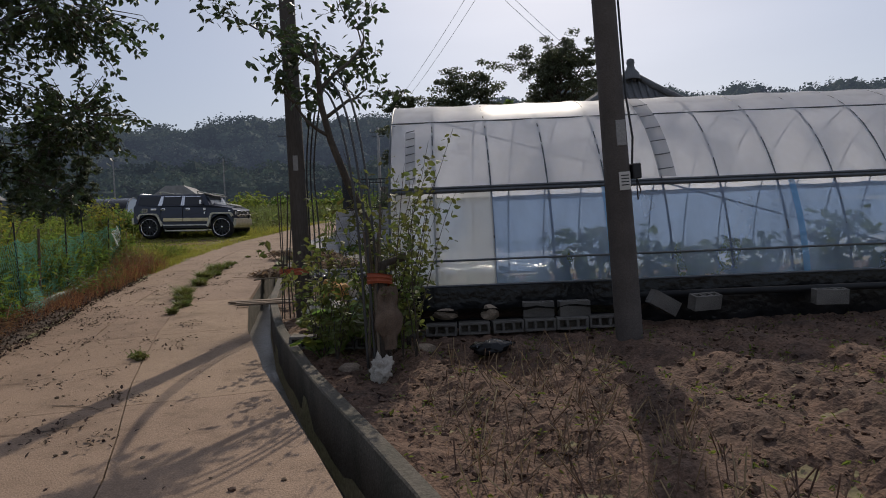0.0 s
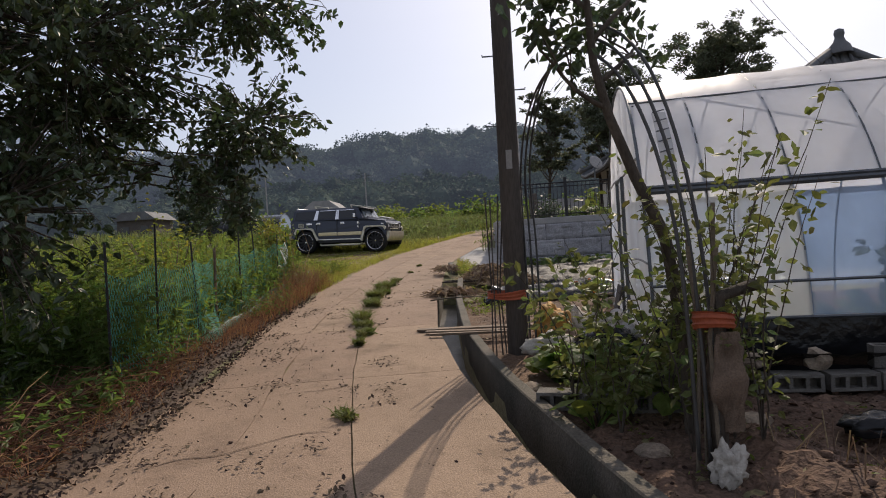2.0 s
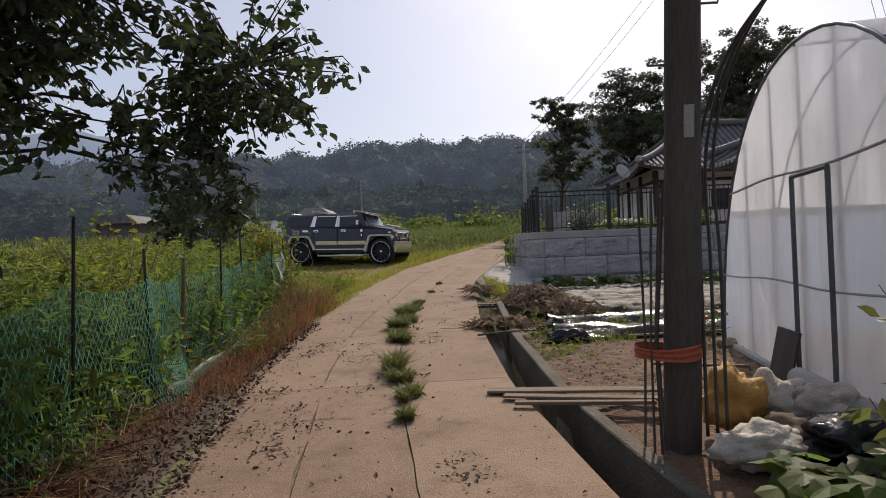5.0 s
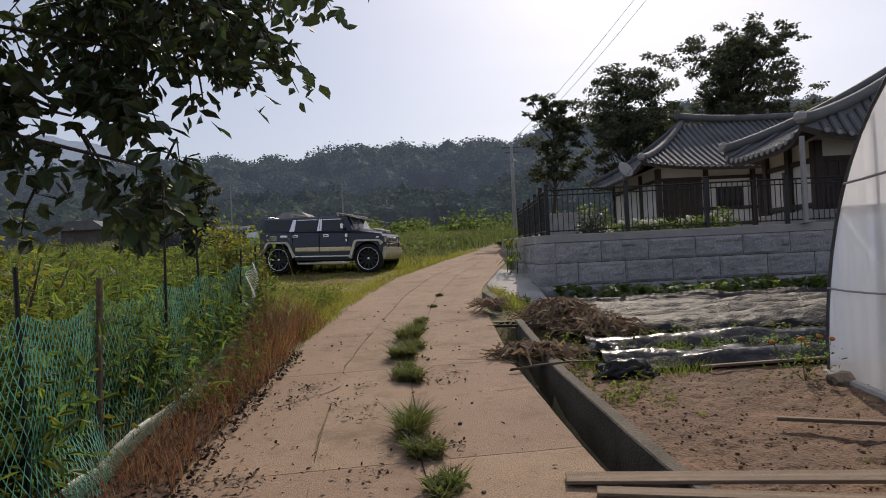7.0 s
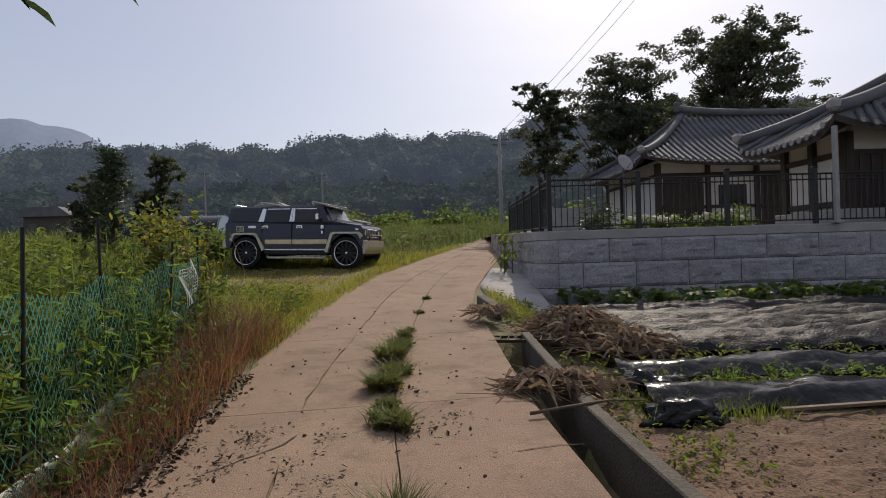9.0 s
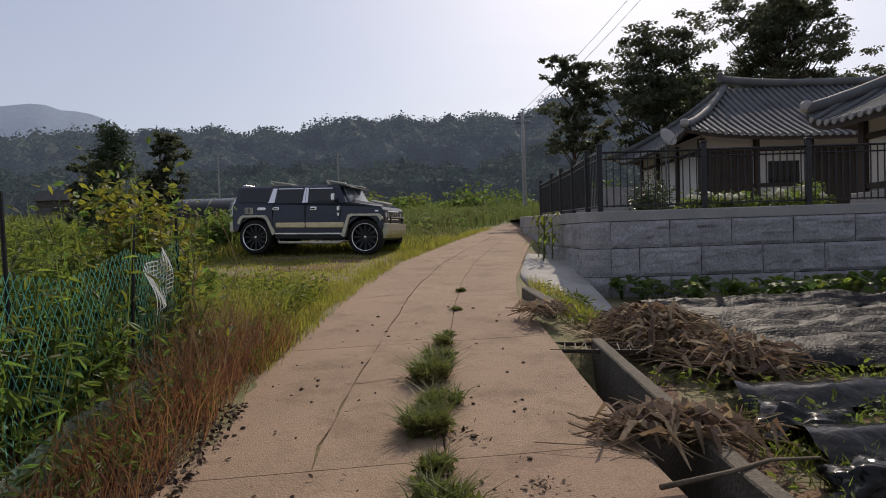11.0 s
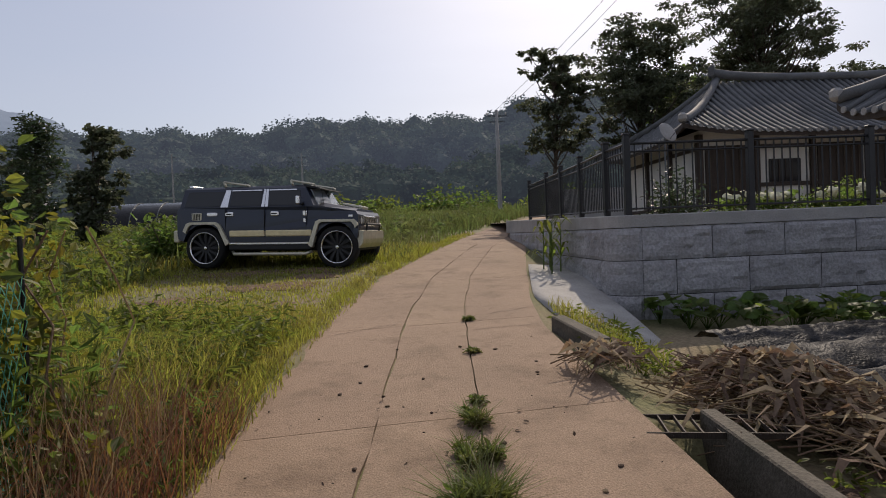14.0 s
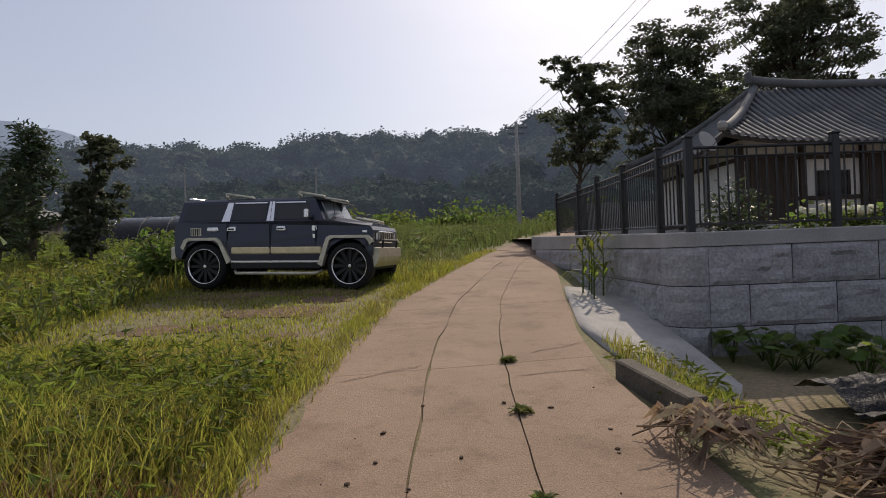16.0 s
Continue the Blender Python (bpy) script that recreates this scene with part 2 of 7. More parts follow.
# ---- mesh helpers ----
class Geo:
    """Collects vertices and faces for one mesh."""

    def __init__(self):
        self.v, self.f, self.n = [], [], 0

    def add(self, verts, faces):
        k = self.n
        self.v.extend([tuple(p) for p in verts])
        self.f.extend([tuple(i + k for i in q) for q in faces])
        self.n += len(verts)
        return self

    def box(self, c, s, m=None, bevel=0.0):
        x, y, z = s[0] / 2, s[1] / 2, s[2] / 2
        if bevel:
            b = min(bevel, x * 0.9, y * 0.9, z * 0.9)
            pts = []
            for sx in (-1, 1):
                for sy in (-1, 1):
                    for sz in (-1, 1):
                        pts += [(sx * x, sy * (y - b), sz * (z - b)), (sx * (x - b), sy * y, sz * (z - b)), (sx * (x - b), sy * (y - b), sz * z)]
            bm = bmesh.new()
            for p in pts:
                bm.verts.new(p)
            bmesh.ops.convex_hull(bm, input=bm.verts[:])
            bmesh.ops.dissolve_limit(bm, angle_limit=0.02, verts=bm.verts[:], edges=bm.edges[:])
            bm.verts.index_update()
            vs, fs = [v.co.copy() for v in bm.verts], [[v.index for v in f.verts] for f in bm.faces]
            bm.free()
        else:
            vs = [Vector((a, b2, c2)) for a in (-x, x) for b2 in (-y, y) for c2 in (-z, z)]
            fs = [(0, 1, 3, 2), (4, 6, 7, 5), (0, 4, 5, 1), (2, 3, 7, 6), (0, 2, 6, 4), (1, 5, 7, 3)]
        c = Vector(c)
        return self.add([((m @ p) if m else p) + c for p in vs], fs)

    def tube(self, path, r, seg=8, cap=True):
        path = [Vector(p) for p in path]
        rs = r if isinstance(r, (list, tuple)) else [r] * len(path)
        vs, fs = [], []
        d0 = (path[1] - path[0]).normalized()
        side = d0.cross(Vector((0, 0, 1)))
        if side.length < 1e-3:
            side = Vector((1, 0, 0))
        side.normalize()
        for i, p in enumerate(path):
            d = (path[min(i + 1, len(path) - 1)] - path[max(i - 1, 0)]).normalized()
            side = (side - d * side.dot(d)).normalized()
            up = d.cross(side)
            for k in range(seg):
                a = 2 * math.pi * k / seg
                vs.append(p + (side * math.cos(a) + up * math.sin(a)) * rs[i])
        for i in range(len(path) - 1):
            for k in range(seg):
                k2 = (k + 1) % seg
                fs.append((i * seg + k, i * seg + k2, (i + 1) * seg + k2, (i + 1) * seg + k))
        if cap:
            fs.append(tuple(range(seg))[::-1])
            fs.append(tuple((len(path) - 1) * seg + k for k in range(seg)))
        return self.add(vs, fs)

    def sheet(self, rows):
        """A grid of points, row by row."""
        w = len(rows[0])
        vs = [p for r in rows for p in r]
        fs = [(i * w + j, i * w + j + 1, (i + 1) * w + j + 1, (i + 1) * w + j) for i in range(len(rows) - 1) for j in range(w - 1)]
        return self.add(vs, fs)

    def prism(self, outline, axis, lo, hi):
        """An outline in the plane of the two other axes, pushed out along axis."""
        def at(p, h):
            q = list(p)
            q.insert(axis, h)
            return q
        n = len(outline)
        vs = [at(p, lo) for p in outline] + [at(p, hi) for p in outline]
        fs = [tuple(range(n))[::-1], tuple(range(n, 2 * n))] + [(i, (i + 1) % n, n + (i + 1) % n, n + i) for i in range(n)]
        return self.add(vs, fs)

    def lathe(self, profile, seg=24, m=None):
        """(radius, height) rings round z, or round m's z."""
        vs, fs = [], []
        for r, h in profile:
            for k in range(seg):
                a = 2 * math.pi * k / seg
                p = Vector((r * math.cos(a), r * math.sin(a), h))
                vs.append(m @ p if m else p)
        for i in range(len(profile) - 1):
            for k in range(seg):
                k2 = (k + 1) % seg
                fs.append((i * seg + k, i * seg + k2, (i + 1) * seg + k2, (i + 1) * seg + k))
        return self.add(vs, fs)

    def blob(self, c, s, sub=2, rough=0.25, freq=1.5, seed=0):
        bm = bmesh.new()
        bmesh.ops.create_icosphere(bm, subdivisions=sub, radius=1)
        bm.verts.index_update()
        vs = []
        for v in bm.verts:
            o = Vector((seed * 3.1, seed * 1.7, seed))
            k = 1 + rough * noise.noise(v.co * freq + o) + (rough * 0.45 * noise.noise(v.co * freq * 2.7 + o) + rough * 0.3 * abs(noise.noise(v.co * freq * 5.5 + o)) if sub > 2 else 0)
            vs.append((c[0] + v.co.x * s[0] * k, c[1] + v.co.y * s[1] * k, c[2] + v.co.z * s[2] * k))
        fs = [[v.index for v in f.verts] for f in bm.faces]
        bm.free()
        return self.add(vs, fs)

    def leaves(self, pts, size, rng, droop=0.3, aspect=0.5, vary=0.35, updir=0.4):
        """Folded pointed leaves of six corners, one at each place."""
        pts = np.asarray(pts, float)
        n = len(pts)
        if not n:
            return self
        d = rng.normal(size=(n, 3))
        d[:, 2] = d[:, 2] * 0.5 - droop
        d /= np.linalg.norm(d, axis=1)[:, None]
        up = rng.normal(size=(n, 3)) * 0.6 + np.array([0, 0, updir + 0.4])
        s = np.cross(d, up)
        s /= np.linalg.norm(s, axis=1)[:, None] + 1e-9
        nn = np.cross(s, d)
        L = size * (1 + vary * rng.uniform(-1, 1, n))[:, None]
        w = L * aspect
        a, b = pts, pts + d * L * 0.4 - nn * w * 0.12
        tip = pts + d * L + nn * L * -0.15
        quad = np.stack([a, pts + d * L * 0.35 + s * w * 0.5, pts + d * L * 0.7 + s * w * 0.35, tip,
                         pts + d * L * 0.7 - s * w * 0.35, pts + d * L * 0.35 - s * w * 0.5], 1)
        mid = a + d * L * 0.5 - nn * w * 0.1
        k = self.n
        self.v.extend(map(tuple, quad.reshape(-1, 3)))
        self.f.extend([t for i in range(n) for t in ((k + 6 * i, k + 6 * i + 1, k + 6 * i + 2, k + 6 * i + 3), (k + 6 * i, k + 6 * i + 3, k + 6 * i + 4, k + 6 * i + 5))])
        self.n += 6 * n
        return self

    def blades(self, pts, height, rng, width=0.012, lean=0.35, vary=0.4):
        """Bent blades that stand at the places given."""
        pts = np.asarray(pts, float)
        n = len(pts)
        if not n:
            return self
        a = rng.uniform(0, 2 * np.pi, n)
        h = (np.asarray(height) * (1 + vary * rng.uniform(-1, 1, n)))[:, None]
        out = np.stack([np.cos(a), np.sin(a), np.zeros(n)], 1) * lean * rng.uniform(0.2, 1.3, n)[:, None]
        b = rng.uniform(0, 2 * np.pi, n)
        s = np.stack([np.cos(b), np.sin(b), np.zeros(n)], 1) * width / 2
        z = np.array([0, 0, 1.0])
        p1 = pts + (z * 0.55 + out * 0.35) * h
        p2 = pts + (z * 0.95 + out * 1.0) * h
        quad = np.stack([pts - s, pts + s, p1 + s * 0.8, p1 - s * 0.8, p2], 1)
        k = self.n
        self.v.extend(map(tuple, quad.reshape(-1, 3)))
        self.f.extend([t for i in range(n) for t in ((k + 5 * i, k + 5 * i + 1, k + 5 * i + 2, k + 5 * i + 3), (k + 5 * i + 3, k + 5 * i + 2, k + 5 * i + 4))])
        self.n += 5 * n
        return self

    def mesh(self, name, mat, smooth=False):
        me = bpy.data.meshes.new(name)
        me.from_pydata(self.v, [], self.f)
        me.materials.append(mat)
        if smooth:
            me.shade_smooth()
        me.update()
        return me


def part(name, geo, mat, parent, label="", smooth=False):
    ob = new(name, geo.mesh(name, mat, smooth))
    ob.parent = parent
    return tagged(ob, label)


def solid(name, geo, mat, label="", category="", kind="", group="", smooth=False):
    return tagged(new(name, geo.mesh(name, mat, smooth)), label, category, group, kind)


def thing(name, label, category, group="", kind="", at=None):
    ob = tagged(new(name), label, category, group, kind)
    ob.empty_display_size = 0.1
    if at is not None:
        ob.matrix_world = at
    return ob


def lerp(x, xs, ys):
    return float(np.interp(x, xs, ys))


def fbm(x, y, s=1.0):
    return noise.fractal(Vector((x * s, y * s, 3.7)), 1.0, 2.0, 4)


# ---- plan: road edges, levels ----
LEFT_Y, LEFT_X = (-12, 3, 5.4, 7, 9.3, 12, 16, 19, 21, 24.7, 28.5, 34, 43, 60), (-3.9, -4.0, -4.1, -4.1, -4.4, -4.85, -5.05, -4.95, -4.8, -4.4, -3.4, -1.9, 1.2, 9)
RIGHT_Y, RIGHT_X = (-12, 0, 3.3, 6, 8.3, 10.9, 14, 16, 20, 21.6, 25.2, 30, 36, 43, 60), (1.2, 0.6, -0.15, -0.9, -1.43, -1.83, -2.04, -2.07, -2.12, -1.95, -1.3, -0.35, 1.4, 4.2, 12)
ROAD_Y, ROAD_Z = (-12, -5, 0, 5.5, 10.75, 14, 16.5, 20.3, 25, 30, 45, 60), (-0.4, -0.2, 0, 0.12, 0.30, 0.44, 0.60, 0.88, 1.22, 1.6, 2.65, 3.7)
DITCH_END = 17.2


def road_l(y): return lerp(y, LEFT_Y, LEFT_X)
def road_r(y): return lerp(y, RIGHT_Y, RIGHT_X)
def road_z(y): return lerp(y, ROAD_Y, ROAD_Z)


def far_z(y):
    return lerp(y, (25, 35, 45, 60, 80, 100, 140), (1.25, 1.9, 2.55, 3.35, 4.4, 6.4, 11))


def ground_z(x, y):
    """The level of the bare ground."""
    l, r, z = road_l(y), road_r(y), road_z(y)
    if y > 30:
        z = z + (far_z(y) - z) * min(1, (y - 30) / 8) if x < l - 1 else z
    if x < l:
        rise = 0.10 if y < 14 else lerp(y, (14, 18, 23, 40), (0.10, 0.17, 0.04, 0.04))
        base = z + rise * min(1, (l - x) / 1.5)
        base += max(0, (-12 - x)) * 0.012
        return base + 0.03 * fbm(x, y, 0.8)
    if x <= r:
        return z - 0.03
    side = lerp(y, (-12, 0, 7, 10.5, 14, 18, 21, 22.4, 30, 45), (-0.3, 0.0, 0.10, 0.22, 0.31, 0.42, 0.5, 0.55, 1.4, 2.6))
    k = 1 if y < DITCH_END else min(1, (x - r) / 1.2)
    zz = z - 0.03 + (side - z) * k
    if y < 7.2 and x > r + 0.6:                         # hoed ridges in the garden
        zz += 0.07 * math.sin((x * 0.94 + y * 0.34) * 5.2) * min(1, (x - r - 0.6)) * min(1, max(0, (7.2 - y)))
        zz += 0.03 * fbm(x, y, 2.2)
    return zz + 0.015 * fbm(x, y, 1.3)


# ---- ground: one sheet out to the horizon, with the ditch let in ----
def build_ground():
    offs = [-900, -400, -200, -100, -60, -40, -30, -22, -17, -14, -12] + [-11 + 0.5 * i for i in range(22)] + [-0.01, 0.0, 0.38, 0.39, 0.5, 0.51] + \
           [0.65 + 0.15 * i for i in range(46)] + [8, 9, 10, 12, 15, 20, 28, 40, 60, 100, 200, 400, 900]
    ys = [-900, -300, -100, -40, -20, -12, -8, -4, -2] + [-1 + 0.2 * i for i in range(120)] + [23 + 0.5 * i for i in range(35)] + [42, 45, 50, 55, 60, 70, 80, 100, 140, 220, 400, 900]
    rows = []
    for y in ys:
        r = road_r(min(max(y, -12), 60))
        row = []
        for s in offs:
            x = r + s
            yy = min(max(y, -12), 140)
            z = ground_z(x, yy)
            if y < DITCH_END and 0 <= s <= 0.385:
                z = road_z(max(y, -12)) - 0.62
            if y < DITCH_END and 0.386 < s < 0.505:
                z -= 0.15
            row.append((x, y, z))
        rows.append(row)
    g = Geo().sheet(rows)
    return solid("ground", g, EARTH, "brown earth ground with patchy weeds", "ground", "structure", smooth=True)


build_ground()


# ---- ditch: concrete channel beside the road ----
def ditch_run(name, s0, s1, top, bottom, mat, label, y0=-6.0, y1=DITCH_END, step=0.6):
    g = Geo()
    rows = []
    n = int((y1 - y0) / step)
    for i in range(n + 1):
        y = y0 + (y1 - y0) * i / n
        r, z = road_r(y), road_z(y)
        w = 0.006 * fbm(y, s0, 1.5)
        rows.append([(r + s0, y, z + bottom), (r + s0 + w, y, z + top - 0.012), (r + s0 + 0.012 + w, y, z + top), (r + s1 - 0.012, y, z + top), (r + s1, y, z + top - 0.012), (r + s1, y, z + bottom), (r + s0, y, z + bottom)])
    g.sheet(rows)
    g.add(rows[-1][:6], [(0, 1, 2, 3, 4, 5)])
    g.add(rows[0][:6], [(5, 4, 3, 2, 1, 0)])
    return solid(name, g, mat, label, "drain wall", "structure")


ditch_run("trim_ditch_wall_road", -0.10, 0.004, -0.012, -0.75, DITCH, "stained grey concrete ditch wall below the road edge")
ditch_run("trim_ditch_wall_field", 0.385, 0.51, 0.035, -0.75, DITCH, "weathered grey concrete ditch wall with worn rim")
g = Geo().sheet([[(road_r(y) + s, y, road_z(y) - 0.60 + 0.02 * fbm(y * 2, s * 9)) for s in (0.0, 0.1, 0.2, 0.3, 0.39)] for y in np.arange(-6, DITCH_END, 0.15)])
solid("ditch_bed", g, MUCK, "wet dark mud in the ditch bottom", "ditch", "structure", smooth=True)


# ---- road: concrete slabs with recessed joints ----
ROAD = thing("road", "sun-bleached concrete lane in three strips of slabs", "road", kind="structure")
CROSS = (-12, -7, -3.4, -0.4, 2.6, 5.3, 8.4, 11.4, 14.4, 17.4, 20.6, 24.3, 28.1, 32.0, 36, 40, 45, 52, 60)
STRIPS = (0.0, 0.34, 0.62, 1.0)


def joint_at(f, y):
    """The long joints wander a little between the lane's edges."""
    if f == STRIPS[1]:
        return lerp(y, (6, 12, 14.2, 16.5, 19, 24), (0.32, 0.32, 0.29, 0.325, 0.37, 0.37))
    if f == STRIPS[2]:
        return lerp(y, (4, 7, 12, 14.5, 16.1, 18, 20, 25), (0.67, 0.605, 0.585, 0.575, 0.57, 0.62, 0.655, 0.62))
    return f


def road_slab(y0, y1, f0, f1):
    gap = 0.004
    n = max(2, int((y1 - y0) / 0.35))
    m = max(2, int((f1 - f0) * 8))
    rows = []
    for i in range(-1, n + 2):
        t = min(max(i, 0), n) / n
        y = y0 + gap + (y1 - y0 - 2 * gap) * t
        row = []
        for j in range(-1, m + 2):
            u = min(max(j, 0), m) / m
            f = joint_at(f0, y) + (joint_at(f1, y) - joint_at(f0, y)) * u
            l, r = road_l(y), road_r(y)
            if f0 == 0:
                l += 0.06 * fbm(y * 1.6, 2.0)
            x = l + (r - l) * f + (gap if j <= 0 else -gap if j >= m else 0) * (1 + 1.6 * abs(fbm(y * 5, f0))) + (0.018 * fbm(y * 2.2, 3 * (f0 if j <= 0 else f1)) if 0 < f < 1 else 0)
            if f1 == 1 and j >= m:
                x = r + 0.012 * fbm(y * 4, 7.0)
            skew = 0.35 * (f - 0.5) * (1 if y1 < 40 else 0)
            z = road_z(y + skew) + 0.006 * fbm(x, y, 0.9)
            edge = i in (-1, n + 1) or j in (-1, m + 1)
            row.append((x, y + skew, z - (0.09 if edge else 0.004 if (i in (0, n) or j in (0, m)) else 0)))
        rows.append(row)
    part("slab", Geo().sheet(rows), CONCRETE, ROAD, smooth=False)


for a, b in zip(CROSS, CROSS[1:]):
    for f0, f1 in zip(STRIPS, STRIPS[1:]):
        road_slab(a, b, f0, f1)

# ---- retaining wall of split-face blocks, with yard behind ----
WALL_X, WALL_Y, WALL_TOP = -0.45, 22.45, 2.2


def wall_top(x, y):
    return WALL_TOP + max(0, y - WALL_Y) * 0.02


def wall_piece(parent, p0, p1, z0, z1, normal, seed, mat=None):
    """One block face with a rough split front, its edges set back."""
    p0, p1, nrm = Vector((*p0, 0)), Vector((*p1, 0)), Vector((*normal, 0))
    nx, nz = max(4, int((p1 - p0).length / 0.055)), 9
    rows = []
    for j in range(nz + 1):
        v = j / nz
        row = []
        for i in range(nx + 1):
            u = i / nx
            p = p0.lerp(p1, u)
            edge = min(u * (p1 - p0).length, (1 - u) * (p1 - p0).length, v * (z1 - z0), (1 - v) * (z1 - z0))
            # split ledges: broad horizontal chips
            band = math.floor(v * 2.999) + (0.5 if noise.noise(Vector((u * 2.5, seed * 3.3, math.floor(v * 2.999)))) > 0 else 0.0)
            k = noise.noise(Vector((u * 2.2 + seed * 7.3, band * 5.1 + seed, 0.3))) + 0.35 * noise.noise(Vector((u * 11 + seed, v * 6, seed * 2.2)))
            out = 0.006 + (0.034 + 0.048 * k) * min(1, edge / 0.03)
            q = p + nrm * out
            row.append((q.x, q.y, z0 + (z1 - z0) * v))
        rows.append(row)
    g = Geo().sheet(rows)
    return part("block", g, mat or WALLBLOCK, parent)


def build_wall():
    w = thing("wall_retaining", "pale grey split-face concrete block retaining wall with rounded corner", "wall", kind="structure")
    rad = 0.45
    courses = [(0.36, 0.91), (0.91, 1.47), (1.47, 2.00)]
    # path of the face: from far along the side, round the corner, then along the front
    side = [(WALL_X + 0.02 * (y - WALL_Y), y) for y in (34.0, WALL_Y + rad)]
    pts = [Vector(side[0])]
    pts.append(Vector(side[1]))
    for k in range(1, 5):
        a = math.pi + (math.pi / 2) * k / 4
        pts.append(Vector((WALL_X + rad + rad * math.cos(a), WALL_Y + rad + rad * math.sin(a))))
    pts.append(Vector((16.0, WALL_Y)))
    body = Geo()
    back = [Vector((p.x + 0.3, p.y + 0.3)) for p in pts]
    pts = [Vector((p.x + 0.02, p.y + 0.02)) for p in pts]
    vs = [(p.x, p.y, 0.2) for p in pts] + [(p.x, p.y, 1.98) for p in pts] + [(p.x, p.y, 0.2) for p in back] + [(p.x, p.y, 1.98) for p in back]
    n = len(pts)
    fs = []
    for i in range(n - 1):
        fs += [(i, i + 1, n + i + 1, n + i), (n + i, n + i + 1, 3 * n + i + 1, 3 * n + i), (2 * n + i + 1, 2 * n + i, 3 * n + i, 3 * n + i + 1)]
    body.add(vs, fs)
    part("core", body, BLACKPAINT, w)
    seed = 0
    for c, (z0, z1) in enumerate(courses):
        y = 34.0
        off = 0.0 if c % 2 else 0.6
        # side
        a = 33.9 - off
        while a > WALL_Y + rad + 0.01:
            b = max(a - 1.2, WALL_Y + rad)
            seed += 1
            wall_piece(w, (WALL_X + 0.02 * (a - WALL_Y), a - 0.005), (WALL_X + 0.02 * (b - WALL_Y), b + 0.005), z0 + 0.006, z1 - 0.006, (-1, 0), seed)
            a = b
        # rounded corner, one curved block
        g = Geo()
        rows = []
        for j in range(6):
            row = []
            for k in range(13):
                an = math.pi + (math.pi / 2) * k / 12
                rr = rad + 0.006 + (0.03 + 0.03 * noise.noise(Vector((k * 0.3, j * 0.9, c)))) * (0 if j in (0, 5) or k in (0, 12) else 1)
                row.append((WALL_X + rad + rr * math.cos(an), WALL_Y + rad + rr * math.sin(an), z0 + 0.006 + (z1 - z0 - 0.012) * j / 5))
            rows.append(row)
        part("block", g.sheet(rows), WALLBLOCK, w)
        a = WALL_X + rad
        b = a + (0.55 if c % 2 else 1.15)
        while a < 15.9:
            seed += 1
            wall_piece(w, (a + 0.005, WALL_Y), (b - 0.005, WALL_Y), z0 + 0.006, z1 - 0.006, (0, -1), seed)
            a, b = b, min(b + 1.2, 15.95)
    # coping
    cop = Geo()
    out = [Vector((p.x, p.y)) for p in pts]
    rows = []
    for i, p in enumerate(out):
        d = (out[min(i + 1, n - 1)] - out[max(i - 1, 0)]).normalized()
        nr = Vector((d.y, -d.x))
        if nr.dot(Vector((-1, -1))) < 0:
            nr = -nr
        o, q = p + nr * 0.045, p - nr * 0.33
        zt = wall_top(p.x, p.y)
        rows.append([(q.x, q.y, 2.005), (o.x, o.y, 2.005), (o.x, o.y, zt - 0.015), (o.x - nr.x * 0.015, o.y - nr.y * 0.015, zt), (q.x, q.y, zt)])
    cop.sheet(rows)
    part("coping", cop, COPING, w, "plain cast concrete coping")


build_wall()
g = Geo()
g.sheet([[(x, y, 2.12 + 0.02 * max(0, y - WALL_Y) + 0.01 * fbm(x, y)) for x in np.linspace(WALL_X + 0.25 + 0.02 * (y - WALL_Y), 40, 24)] for y in np.linspace(WALL_Y + 0.28, 44, 24)])
solid("yard", g, YARD, "bare sandy yard behind the retaining wall", "yard", "structure", smooth=True)

# concrete apron that slopes from the road to the foot of the wall
rows = []
for i in range(13):
    t = i / 12
    y = 20.5 + 5.5 * t
    x0 = road_r(y) + 0.02 + 0.75 * max(0, 0.35 - t) * 2.0
    x1 = WALL_X + 0.02 if y > WALL_Y + 0.3 else WALL_X + 0.12 - 0.10 * (y - 20.5) / 2.2
    rows.append([(x0 + (x1 - x0) * u, y, road_z(y) + 0.015 - (0.06 + 0.42 * max(0, 1 - t * 1.6)) * (u ** 0.9 + 0.55 * max(0, 0.35 - t))) for u in np.linspace(0, 1, 7)])
rows = [[(x, y, z - 0.5) for x, y, z in rows[0]]] + rows
rows = [[(r[0][0], r[0][1], r[0][2] - 0.35)] + r for r in rows]
solid("apron", Geo().sheet(rows), APRON, "pale concrete apron sloping from lane to wall foot", "apron", "structure", smooth=True)

# ---- greenhouse ----
GH_U, GH_V = Vector((0.9886, -0.1506, 0)), Vector((0.1506, 0.9886, 0))
GH = Matrix((( GH_U.x, GH_V.x, 0, 0.52), (GH_U.y, GH_V.y, 0, 8.12), (0, 0, 1, 0), (0, 0, 0, 1)))   # local x along the house, y across
GH_W, GH_L, GH_TOP, GH_BASE = 5.8, 24.0, 3.60, 0.22


GH_E = 2.1                        # how square the arch is


def gh_profile(n=26, grow=0.0):
    """Cross-section from the near foot over the top to the far foot: (across, height)."""
    pts = []
    a, b, e = GH_W / 2 + grow, GH_TOP - GH_BASE + grow, GH_E
    for i in range(n + 1):
        th = math.pi * i / n
        c, s = math.cos(th), math.sin(th)
        pts.append((GH_W / 2 - math.copysign(abs(c) ** (2 / e), c) * a, GH_BASE + abs(s) ** (2 / e) * b))
    return pts


